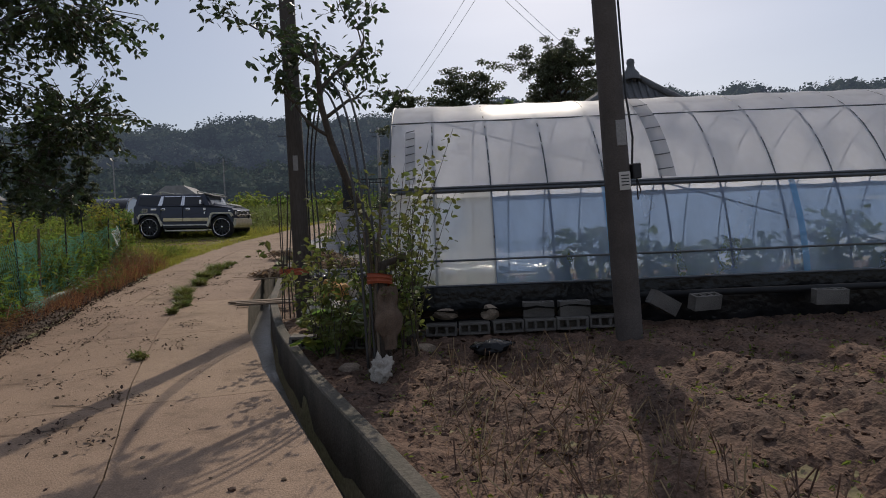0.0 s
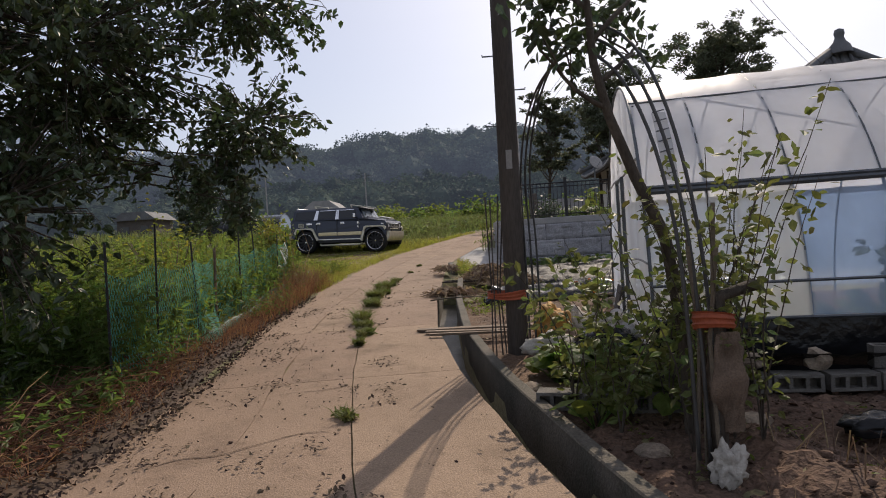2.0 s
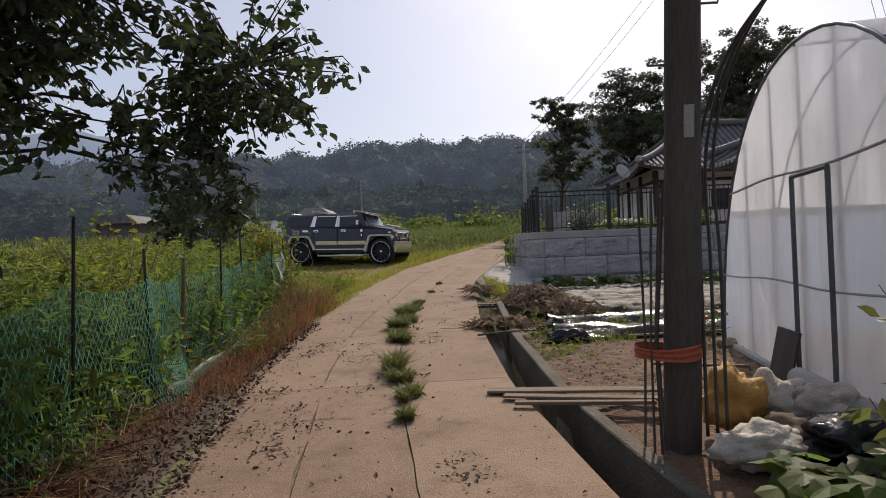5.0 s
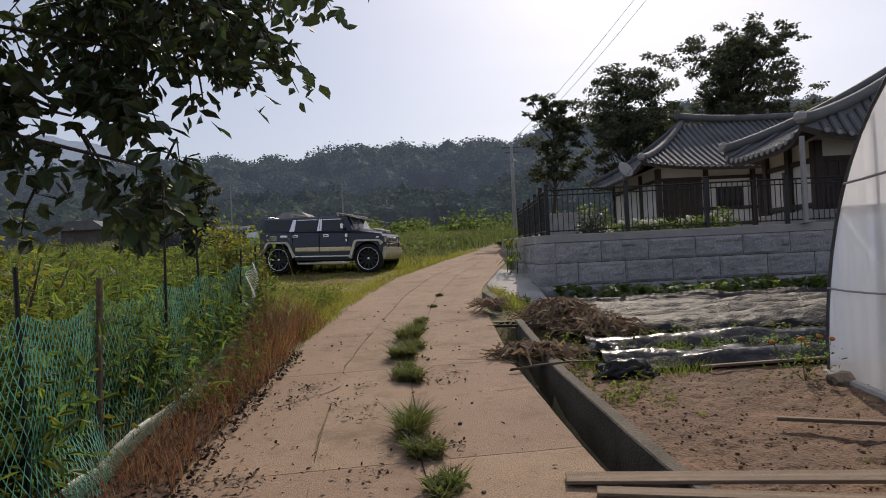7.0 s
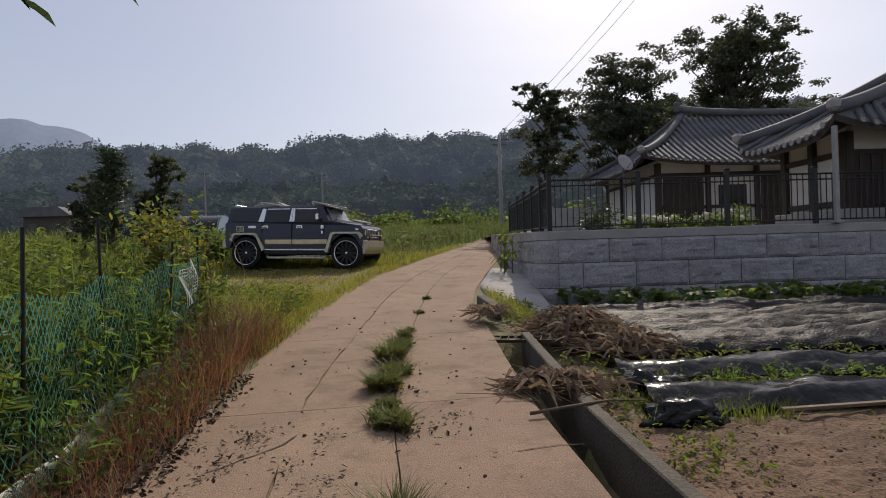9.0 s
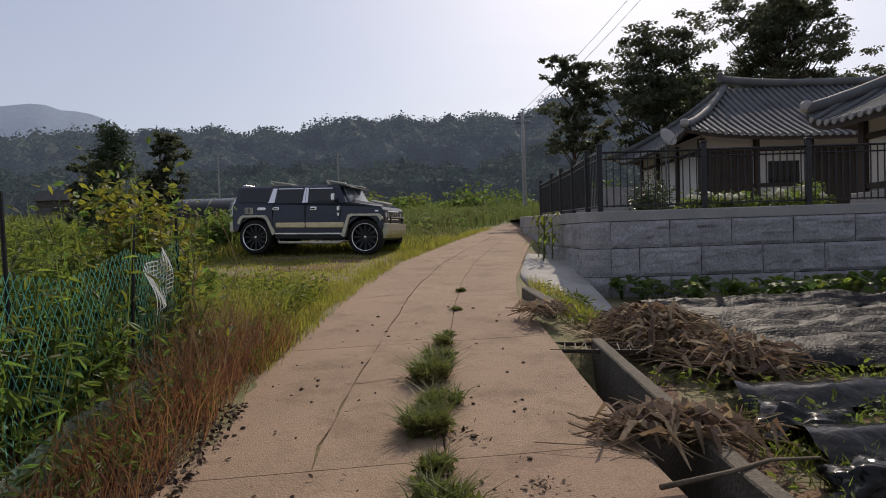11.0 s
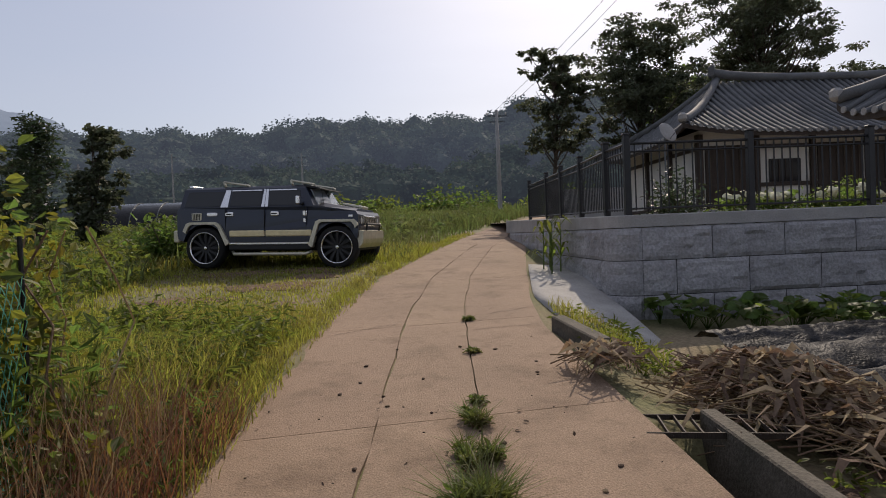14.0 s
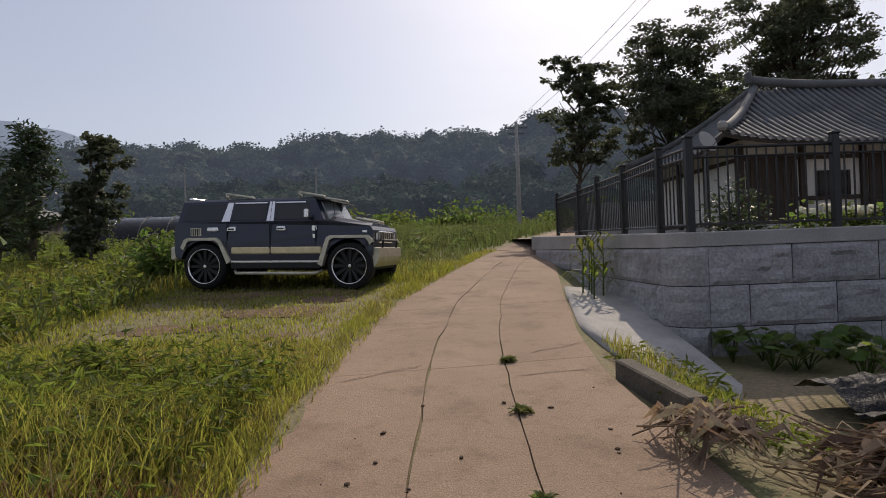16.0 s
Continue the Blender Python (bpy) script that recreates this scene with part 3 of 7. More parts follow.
def gh_near(z):
    return GH_W / 2 - GH_W / 2 * (1 - (max(0.0, z - GH_BASE) / (GH_TOP - GH_BASE)) ** GH_E) ** (1 / GH_E)


def film_material(name, tint, alpha, rough=0.35):
    """Milky plastic film: lets part of the light straight through and scatters the rest."""
    m = bpy.data.materials.new(name)
    m.use_nodes = True
    nt = m.node_tree
    n, l = nt.nodes.new, nt.links.new
    tr, tl, gl, df = n("ShaderNodeBsdfTransparent"), n("ShaderNodeBsdfTranslucent"), n("ShaderNodeBsdfGlossy"), n("ShaderNodeBsdfDiffuse")
    co, no, rg = n("ShaderNodeTexCoord"), n("ShaderNodeTexNoise"), n("ShaderNodeMapRange")
    mp = n("ShaderNodeMapping")
    mp.inputs["Scale"].default_value = (1, 1, 0.35)
    l(co.outputs["Object"], mp.inputs[0])
    l(mp.outputs[0], no.inputs[0])
    no.inputs["Scale"].default_value, no.inputs["Detail"].default_value = 1.6, 6
    rg.inputs[1].default_value, rg.inputs[2].default_value = 0.35, 0.65
    rg.inputs[3].default_value, rg.inputs[4].default_value = alpha - 0.10, alpha + 0.10
    l(no.outputs[0], rg.inputs[0])
    tl.inputs[0].default_value, df.inputs[0].default_value = (*tint, 1), (*tint, 1)
    gl.inputs["Roughness"].default_value = rough
    m1, m2, m3 = n("ShaderNodeMixShader"), n("ShaderNodeMixShader"), n("ShaderNodeMixShader")
    m1.inputs[0].default_value = 0.28
    l(tl.outputs[0], m1.inputs[1])
    l(df.outputs[0], m1.inputs[2])
    m2.inputs[0].default_value = 0.10
    l(m1.outputs[0], m2.inputs[1])
    l(gl.outputs[0], m2.inputs[2])
    l(rg.outputs[0], m3.inputs[0])
    l(tr.outputs[0], m3.inputs[1])
    l(m2.outputs[0], m3.inputs[2])
    l(m3.outputs[0], nt.nodes["Material Output"].inputs[0])
    return m


FILM = film_material("milky_film", (0.93, 0.94, 0.97), 0.90)
FILM_CLEAR = film_material("clear_side_film", (0.36, 0.52, 0.80), 0.50, 0.2)
FILM_OLD = film_material("aged_side_film", (0.80, 0.80, 0.74), 0.74, 0.25)
FILM_END = film_material("gable_film", (0.93, 0.93, 0.92), 0.80)
FILM_BLUE = film_material("blue_film", (0.10, 0.35, 0.65), 0.75)


def build_greenhouse():
    gh = thing("greenhouse", "long arched greenhouse of milky plastic film on steel hoops", "greenhouse", at=GH)
    prof = gh_profile(40)
    # near side: clear film from the base rail up to the waist rail; milky film over the top
    waist, low = 2.03, 0.69
    def cover(z0, z1, lo_x, hi_x, name, mat, label, both=False):
        pts = [(gh_near(z), z) for z in np.linspace(z0, z1, 8)]
        rows = []
        for x in np.linspace(lo_x, hi_x, int((hi_x - lo_x) / 0.2) + 1):
            rib = abs(math.sin(math.pi * (x - 0.62) / 0.8))
            rows.append([(x, p[0] - 0.012 + 0.014 * rib + 0.006 * fbm(x * 2, p[1] * 2), p[1]) for p in pts])
        part(name, Geo().sheet(rows), mat, gh, label, True)
    cover(low, waist, 0.0, 1.42, "side_film", FILM_OLD, "yellowed milky side film")
    cover(low, waist, 1.42, GH_L, "side_film", FILM_CLEAR, "hazy bluish see-through side film")
    top = [(p, z) for p, z in gh_profile(60) if z > waist - 0.02]
    top = [(gh_near(waist), waist)] + [q for q in top if q[1] > waist]
    rows = []
    for x in np.arange(0, GH_L + 0.01, 0.2):
        rib = abs(math.sin(math.pi * (x - 0.62) / 0.8))
        rows.append([(x, p, z + 0.012 - 0.02 * rib + 0.008 * fbm(x * 1.3, p * 2)) for p, z in top])
    part("roof_film", Geo().sheet(rows), FILM, gh, "taut milky roof film", True)
    far = [(GH_W - gh_near(z), z) for z in np.linspace(0.4, waist, 6)]
    part("side_film", Geo().sheet([[(x, p + 0.012, z) for p, z in far] for x in np.arange(0, GH_L + 0.1, 0.8)]), FILM_CLEAR, gh, "hazy see-through side film", True)
    # hoops
    k = 0
    x = 0.0
    while x <= GH_L:
        g = Geo().tube([(x, p, z) for p, z in gh_profile(30, -0.005)], 0.016 if k else 0.019, 6)
        part("hoop", g, STEEL, gh, smooth=True)
        x += 0.80 if k else 0.62
        k += 1
    for z, r in ((waist, 0.022), (low, 0.018), (1.03, 0.016)):
        part("rail", Geo().tube([(0, gh_near(z) - 0.03, z), (GH_L, gh_near(z) - 0.03, z)], r, 6), STEEL, gh)
    part("rail", Geo().tube([(0, gh_near(waist) - 0.04, waist - 0.045), (GH_L, gh_near(waist) - 0.04, waist - 0.045)], 0.03, 8), STEEL, gh, "rolled film on the waist rail")
    part("rail", Geo().tube([(0, GH_W - gh_near(waist), waist), (GH_L, GH_W - gh_near(waist), waist)], 0.02, 6), STEEL, gh)
    part("purlin", Geo().tube([(0, GH_W / 2, GH_TOP - 0.03), (GH_L, GH_W / 2, GH_TOP - 0.03)], 0.015, 6), STEEL, gh)
    part("purlin", Geo().tube([(0, gh_near(3.1), 3.1), (GH_L, gh_near(3.1), 3.1)], 0.013, 6), STEEL, gh)
    part("brace", Geo().tube([(0.4, gh_near(3.25) + 0.03, 3.25), (7.2, gh_near(0.9) + 0.05, 0.9)], 0.014, 6), STEEL, gh)
    # dark skirt under the base rail
    part("skirt", Geo().sheet([[(x, gh_near(z) - 0.02 + 0.015 * fbm(x * 3, z * 4), z) for z in np.linspace(0.1, low, 5)] for x in np.arange(0, GH_L, 0.2)]), MULCH, gh, "black film skirt", True)
    # gable end
    g = Geo()
    inner = gh_profile(40, -0.01)
    n = 18
    rows = []
    for i in range(n + 1):
        rows.append([])
        for j in range(161):
            u = j / 160
            p, _ = 0.02 + (GH_W - 0.04) * u, 0
            c = abs(2 * u - 1)
            ztop = GH_BASE + (GH_TOP - GH_BASE) * (1 - min(1, c * (GH_W - 0.04) / GH_W) ** GH_E) ** (1 / GH_E)
            z = GH_BASE + (ztop - GH_BASE) * i / n
            rows[-1].append((0.012 + 0.010 * noise.noise(Vector((u * 34, z * 0.35, 2.0))) + 0.007 * noise.noise(Vector((u * 95, z * 0.5, 6.0))), p, z))
    part("gable_film", g.sheet(rows), FILM_END, gh, "wrinkled translucent gable film", True)
    for c in (1.25, 2.15, 2.95, 3.75, 4.7):
        ztop = GH_BASE + (GH_TOP - GH_BASE) * (1 - abs(2 * c / GH_W - 1) ** GH_E) ** (1 / GH_E)
        part("gable_post", Geo().tube([(0.045, c, GH_BASE), (0.045, c, ztop)], 0.016, 6), STEEL, gh)
    for z, r in ((2.35, 0.013), (1.25, 0.011)):
        part("gable_rail", Geo().tube([(-0.02, y, z + 0.02 * math.sin(y * 2.1)) for y in np.linspace(gh_near(z) + 0.03, GH_W - gh_near(z) - 0.03, 15)], r, 6), COPING, gh)
    d = Geo()
    for a, b in (((2.15, 0.3), (2.15, 2.3)), ((2.95, 0.3), (2.95, 2.3)), ((2.15, 2.3), (2.95, 2.3)), ((2.15, 0.32), (2.95, 0.32))):
        d.tube([(-0.05, *a), (-0.05, *b)], 0.024, 6)
    part("door_frame", d, STEEL, gh, "grey pipe frame of the gable door")
    part("gable_rail", Geo().tube([(-0.02, 0, 0.28), (-0.02, GH_W, 0.28)], 0.05, 8), APRON, gh)
    # back gable closes the house
    part("gable_film", Geo().prism([p for p in inner], 0, GH_L - 0.01, GH_L), FILM_END, gh)
    # patched bands of tape over the roof film
    PATCH = film_material("patch_tape", (0.55, 0.56, 0.58), 0.8)
    for x0, w0, z0, z1 in ((3.78, 0.24, waist + 0.02, 3.45), (0.22, 0.15, waist + 0.05, 2.9)):
        zs = np.linspace(z0, z1, 14)
        part("patch_tape", Geo().sheet([[(x0 + dx, gh_near(z) - 0.025, z + 0.02) for dx in np.linspace(0, w0, 4)] for z in zs]), PATCH, gh, "greyish patch band on the roof film", True)
        for z in zs[1::2]:
            part("patch_fold", Geo().tube([(x0 + 0.01, gh_near(z) - 0.032, z + 0.02), (x0 + w0 - 0.01, gh_near(z) - 0.032, z + 0.045)], 0.007, 4), STEEL, gh)
    for x0 in (2.95, 5.55):
        part("film_strip", Geo().sheet([[(x0 + dx, gh_near(z) - 0.03, z) for dx in (0, 0.09)] for z in np.linspace(0.7, waist, 6)]), FILM_BLUE, gh, "bright blue film strip")
    return gh


build_greenhouse()

# ---- poles ----
def build_poles():
    p = thing("utility_pole", "thick grey concrete utility pole leaning beside the greenhouse", "utility pole", at=pose(3.10, 6.45, 0.0, 0, -2.9, 0))
    part("shaft", Geo().lathe([(0.152, -0.3), (0.150, 1.0), (0.132, 3.5), (0.11, 9.0), (0.0, 9.0)], 20), POLE, p, smooth=True)
    part("nameplate", Geo().box((0.02, -0.146, 1.92), (0.13, 0.012, 0.2), None, 0.003), PLASTER, p, "small white plate with unreadable print")
    t = Geo()
    for i in range(4):
        t.box((0.02, -0.154, 1.98 - 0.035 * i), (0.09, 0.004, 0.012))
    part("print", t, BLACKPAINT, p, "dark unreadable lines of print")
    part("nameplate", Geo().box((0.02, -0.140, 2.45), (0.11, 0.012, 0.28), None, 0.003), COPING, p, "faded grey plate")
    part("switch_box", Geo().box((0.185, -0.07, 2.02), (0.1, 0.12, 0.17), None, 0.01), BLACKPAINT, p, "small black switch box")
    part("cable", Geo().tube([(0.16, -0.06, 2.1), (0.19, -0.06, 2.4), (0.15, -0.05, 2.9), (0.14, -0.04, 6)], 0.012, 6), BLACKPAINT, p)
    part("cable", Geo().tube([(0.2, -0.08, 1.93), (0.23, -0.08, 1.8), (0.19, -0.08, 1.7), (0.2, -0.06, 1.95)], 0.008, 6), BLACKPAINT, p)
    q = thing("telephone_pole", "dark weathered slender pole beside the ditch with step bolts", "utility pole", at=pose(-0.74, 9.6, 0.0, 6.5, 0, 0))
    part("shaft", Geo().lathe([(0.135, -0.3), (0.13, 1.0), (0.115, 4.0), (0.095, 8.5), (0.0, 8.5)], 16), POLE_DARK, q, smooth=True)
    for i, z in enumerate((2.95, 3.35, 3.75, 4.3, 4.8, 5.3)):
        s = 1 if i % 2 else -1
        part("step_bolt", Geo().tube([(s * 0.09, 0, z), (s * 0.24, 0, z), (s * 0.24, 0, z + 0.02)], 0.009, 6), STEEL, q)
    part("plate", Geo().box((0.0, -0.125, 2.55), (0.07, 0.01, 0.22), None, 0.003), COPING, q, "pale metal plate")


build_poles()

CABLE = material("cable", (0.02, 0.02, 0.022), 0.6, 0.2, 3, 40, 0)


def wire(a, b, sag, name="overhead_wire", r=0.012):
    a, b = Vector(a), Vector(b)
    pts = [a.lerp(b, t) - Vector((0, 0, sag * 4 * t * (1 - t))) for t in np.linspace(0, 1, 13)]
    return solid(name, Geo().tube(pts, r, 5), CABLE, "thin dark overhead wire", "wire", group="overhead wires")


# ---- car ----
CAR_PAINT = material("navy_paint", (0.013, 0.018, 0.036), 0.34, 0.12, 1.2, 60, 0.02, spec=0.4, coat=0.35)
CHROME = material("chrome", (0.80, 0.80, 0.80), 0.22, 0.1, 6, 80, 0.0, metal=1.0)
CHROME_DULL = material("dull_chrome", (0.60, 0.56, 0.45), 0.32, 0.25, 6, 80, 0.05, metal=0.45)
# gold base colour paints in the ground's reflection on the chrome pads
PAD = material("chrome_reflected_gold", (0.74, 0.62, 0.38), 0.28, 0.2, 6, 80, 0.05, metal=0.35)
RUBBER = material("rubber", (0.013, 0.013, 0.013), 0.85, 0.3, 8, 80, 0.3)
BLACKPLASTIC = material("black_plastic", (0.016, 0.016, 0.017), 0.6, 0.2, 8, 90, 0.15)
LAMPGLASS = material("lamp_glass", (0.55, 0.55, 0.55), 0.12, 0.1, 5, 50, 0.0, spec=0.8)
AMBER = material("amber_lens", (0.45, 0.13, 0.01), 0.2, 0.1, 5, 50, 0)
SHIELD = glass("windscreen_glass", (0.25, 0.28, 0.30), 0.75, 0.05)


def build_car(m):
    car = thing("suv", "dark navy boxy off-road car with chrome trim parked on grass", "car", at=m)
    W = 1.0                                        # half width
    RA, FA, R = -1.56, 1.56, 0.45
    arch = lambda c, r, n=12: [(c + r * math.cos(a), R + r * math.sin(a)) for a in np.linspace(math.pi, 0, n)]
    sill = 0.56
    fr = [(-2.22, 0.78), (-2.24, 1.30), (-2.20, 1.36), (0.88, 1.36), (1.06, 1.38), (2.10, 1.24), (2.18, 1.16), (2.19, 0.78)]
    ra = [p for p in arch(RA, 0.54) if p[1] > sill]
    fa = [p for p in arch(FA, 0.54) if p[1] > sill]
    low = [(-2.2, 0.66)] + [(ra[0][0], 0.60)] + ra + [(ra[-1][0], sill)] + [(fa[0][0], sill)] + fa + [(fa[-1][0], 0.62), (2.17, 0.66)]
    outline = low + fr[::-1]
    b = Geo()
    bm = bmesh.new()
    verts = [bm.verts.new((x, -W, z)) for x, z in outline]
    face = bm.faces.new(verts)
    ex = bmesh.ops.extrude_face_region(bm, geom=[face])
    bmesh.ops.translate(bm, verts=[v for v in ex["geom"] if isinstance(v, bmesh.types.BMVert)], vec=(0, 2 * W, 0))
    for v in bm.verts:                             # the sides draw in towards the top and the nose
        k = 1 - 0.05 * max(0, (v.co.z - 0.9) / 0.46) - 0.05 * max(0, (v.co.x - 1.7) / 0.6)
        v.co.y *= k
    bmesh.ops.recalc_face_normals(bm, faces=bm.faces[:])
    sharp = [e for e in bm.edges if e.is_manifold and e.calc_face_angle(0) > 0.6]
    bmesh.ops.bevel(bm, geom=sharp, offset=0.022, segments=2, affect="EDGES", clamp_overlap=True)
    me = bpy.data.meshes.new("body")
    bm.to_mesh(me)
    bm.free()
    me.materials.append(CAR_PAINT)
    body = new("body", me)
    body.parent = car
    part("chassis", Geo().box((0.02, 0, 0.62), (4.3, 1.5, 0.5), None, 0.03), BLACKPLASTIC, car)
    # cabin: drawn-in upper part
    wb, wt = 0.945, 0.80
    topz = 1.84
    tl, tr = -2.12, 0.80
    g = Geo()
    ring = [(-2.18, -wb, 1.35), (1.04, -wb, 1.35), (1.12, -0.5, 1.36), (1.12, 0.5, 1.36), (1.04, wb, 1.35), (-2.18, wb, 1.35)]
    mid = [(tl, -wt, topz - 0.05), (tr, -wt, topz - 0.05), (tr + 0.06, -0.45, topz - 0.04), (tr + 0.06, 0.45, topz - 0.04), (tr, wt, topz - 0.05), (tl, wt, topz - 0.05)]
    roof = [(tl + 0.06, -wt + 0.07, topz), (tr - 0.05, -wt + 0.07, topz + 0.01), (tr, -0.4, topz + 0.02), (tr, 0.4, topz + 0.02), (tr - 0.05, wt - 0.07, topz + 0.01), (tl + 0.06, wt - 0.07, topz)]
    vs = ring + mid + roof
    fs = [(i, (i + 1) % 6, 6 + (i + 1) % 6, 6 + i) for i in range(6)] + [(6 + i, 6 + (i + 1) % 6, 12 + (i + 1) % 6, 12 + i) for i in range(6)] + [tuple(range(12, 18))]
    part("cabin", g.add(vs, fs), CAR_PAINT, car)

    def on_side(x, z, s, out=0.0):
        """A point on the cabin's flank."""
        t = (z - 1.35) / (topz - 0.05 - 1.35)
        return (x, s * (wb + (wt - wb) * t + out), z)

    for s in (-1, 1):
        for name, pane in (("rear_quarter", ((-2.06, -1.16), (-2.0, -1.12))), ("rear_door", ((-0.96, -0.22), (-0.93, -0.22))), ("front_door", ((-0.03, 0.74), (-0.03, 0.68)))):
            (a0, a1), (b0, b1) = pane
            q = [on_side(a0, 1.395, s, 0.012), on_side(a1, 1.395, s, 0.012), on_side(b1, 1.735, s, 0.012), on_side(b0, 1.735, s, 0.012)]
            back = [(x, y - s * 0.03, z) for x, y, z in q]
            part("window", Geo().add(q + back, [(0, 1, 2, 3), (7, 6, 5, 4), (0, 4, 5, 1), (1, 5, 6, 2), (2, 6, 7, 3), (3, 7, 4, 0)]), DARKGLASS, car, "dark tinted glass")
        def strip(x0, x1, x2, x3, z0, z1, name, mat, label, out=0.02):
            q = [on_side(x0, z0, s, out), on_side(x1, z0, s, out), on_side(x2, z1, s, out), on_side(x3, z1, s, out)]
            back = [(x, y - s * 0.03, z) for x, y, z in q]
            part(name, Geo().add(q + back, [(0, 1, 2, 3), (7, 6, 5, 4), (0, 4, 5, 1), (1, 5, 6, 2), (2, 6, 7, 3), (3, 7, 4, 0)]), mat, car, label)
        strip(-1.18, -1.00, -0.97, -1.09, 1.37, 1.765, "pillar_trim", CHROME, "bright chrome pillar cover")
        strip(-0.20, -0.125, -0.125, -0.17, 1.37, 1.775, "pillar_trim", CHROME, "bright chrome pillar cover")
        strip(-0.115, -0.04, -0.06, -0.115, 1.37, 1.775, "pillar_trim", CHROME, "bright chrome pillar cover")
        strip(-0.93, -0.22, -0.22, -0.93, 1.737, 1.762, "window_trim", CHROME, "chrome rain strip", 0.03)
        strip(-0.03, 0.62, 0.60, -0.03, 1.737, 1.762, "window_trim", CHROME, "chrome rain strip", 0.03)
        # flank details
        Y = s * 0.985
        def slab(name, c, d, mat, label="", bv=0.01, parent=car):
            return part(name, Geo().box(c, d, None, bv), mat, parent, label)
        slab("side_pad", (-0.53, s * 1.0, 0.77), (0.84, 0.05, 0.14), PAD, "dull chrome door pad coloured gold for ground reflection", 0.02)
        slab("side_pad", (0.45, s * 1.0, 0.77), (1.08, 0.05, 0.14), PAD, "dull chrome door pad coloured gold for ground reflection", 0.02)
        for x in (-0.115, 0.86, -1.05):
            slab("door_seam", (x, s * 0.985, 0.98), (0.012, 0.03, 0.74), BLACKPLASTIC, "", 0.003)
        for x in (-0.96, 0.12):
            h = slab("door_handle", (x, s * 0.965, 1.21), (0.20, 0.06, 0.10), CHROME, "chrome door handle surround", 0.02)
            part("grip", Geo().box((x, s * 1.0, 1.21), (0.13, 0.02, 0.03), None, 0.006), BLACKPLASTIC, h)
        slab("fuel_flap", (-1.38, s * 0.965, 1.21), (0.26, 0.05, 0.085), CHROME, "oval chrome fuel door trim", 0.03)
        v = slab("vent", (-1.75, s * 0.965, 1.16), (0.24, 0.045, 0.17), CHROME_DULL, "louvred side vent", 0.01)
        for i in range(5):
            part("louvre", Geo().box((-1.83 + i * 0.04, s * 0.993, 1.16), (0.012, 0.012, 0.14)), BLACKPLASTIC, v)
        slab("badge", (0.83, s * 0.975, 1.05), (0.07, 0.03, 0.09), CHROME, "small chrome emblem", 0.008)
        slab("badge", (0.83, s * 0.975, 1.21), (0.10, 0.03, 0.12), CHROME, "chrome fender vent trim", 0.01)
        slab("sill_trim", (0.0, s * 1.0, 0.545), (1.96, 0.05, 0.045), CHROME, "chrome sill line", 0.012)
        slab("sill", (0.0, s * 0.93, 0.47), (1.95, 0.16, 0.14), BLACKPLASTIC, "", 0.02)
        bar = Geo().tube([(-0.92, s * 0.9, 0.36), (-0.84, s * 1.02, 0.31), (0.86, s * 1.02, 0.31), (0.96, s * 0.9, 0.36)], 0.035, 8)
        part("side_step", bar, CHROME_DULL, car, "tubular side step", True)
        # wheel-arch flares
        for c in (RA, FA):
            pts = [(c - 0.66, 0.55), (c - 0.44, 1.02), (c + 0.36, 1.02), (c + 0.48, 0.98), (c + 0.64, 0.60)] if c < 0 else \
                  [(c - 0.64, 0.50), (c - 0.46, 1.02), (c - 0.38, 1.06), (c + 0.40, 1.06), (c + 0.48, 0.98), (c + 0.5, 0.92)]
            if c < 0:
                pts = [(c - 0.50, 0.84), (c - 0.42, 1.0), (c - 0.34, 1.04), (c + 0.30, 1.04), (c + 0.40, 0.98), (c + 0.62, 0.56)]
            inner = [(c + (x - c) * 0.86, z - 0.055) for x, z in pts]
            n = len(pts)
            vs = [(x, s * 0.97, z) for x, z in pts] + [(x, s * 1.055, z) for x, z in pts] + [(x, s * 1.055, z) for x, z in inner] + [(x, s * 0.90, z) for x, z in inner]
            fs = [(i + k * n, i + 1 + k * n, i + 1 + (k + 1) * n, i + (k + 1) * n) for k in range(3) for i in range(n - 1)]
            part("arch_flare", Geo().add(vs, fs), CHROME_DULL, car, "silver wheel-arch flare")
        # lamps and mirror
        mi = part("mirror", Geo().box((0.74, s * 1.10, 1.49), (0.10, 0.20, 0.19), None, 0.03), CHROME, car, "chrome door mirror")
        part("arm", Geo().box((0.76, s * 0.97, 1.42), (0.06, 0.12, 0.05), None, 0.01), BLACKPLASTIC, mi)
        hl = part("headlight", Geo().box((2.145, s * 0.68, 1.03), (0.09, 0.22, 0.20), None, 0.02), BLACKPLASTIC, car, "round headlight in dark square bezel")
        part("lens", Geo().lathe([(0.0, 0.02), (0.06, 0.012), (0.075, 0.0)], 16, Matrix.Translation((2.195, s * 0.68, 1.03)) @ Euler((0, radians(90), 0)).to_matrix().to_4x4()), LAMPGLASS, hl)
        slab("marker_lamp", (1.94, s * 0.955, 1.13), (0.16, 0.03, 0.05), CHROME, "small chrome side lamp", 0.01)
        for i in range(3):
            slab("hood_vent", (1.36 + i * 0.09, s * 0.935, 1.27), (0.06, 0.03, 0.03), BLACKPLASTIC, "", 0.005)
        slab("tail_lamp", (-2.235, s * 0.86, 1.05), (0.03, 0.12, 0.28), AMBER, "red tail lamp", 0.008)
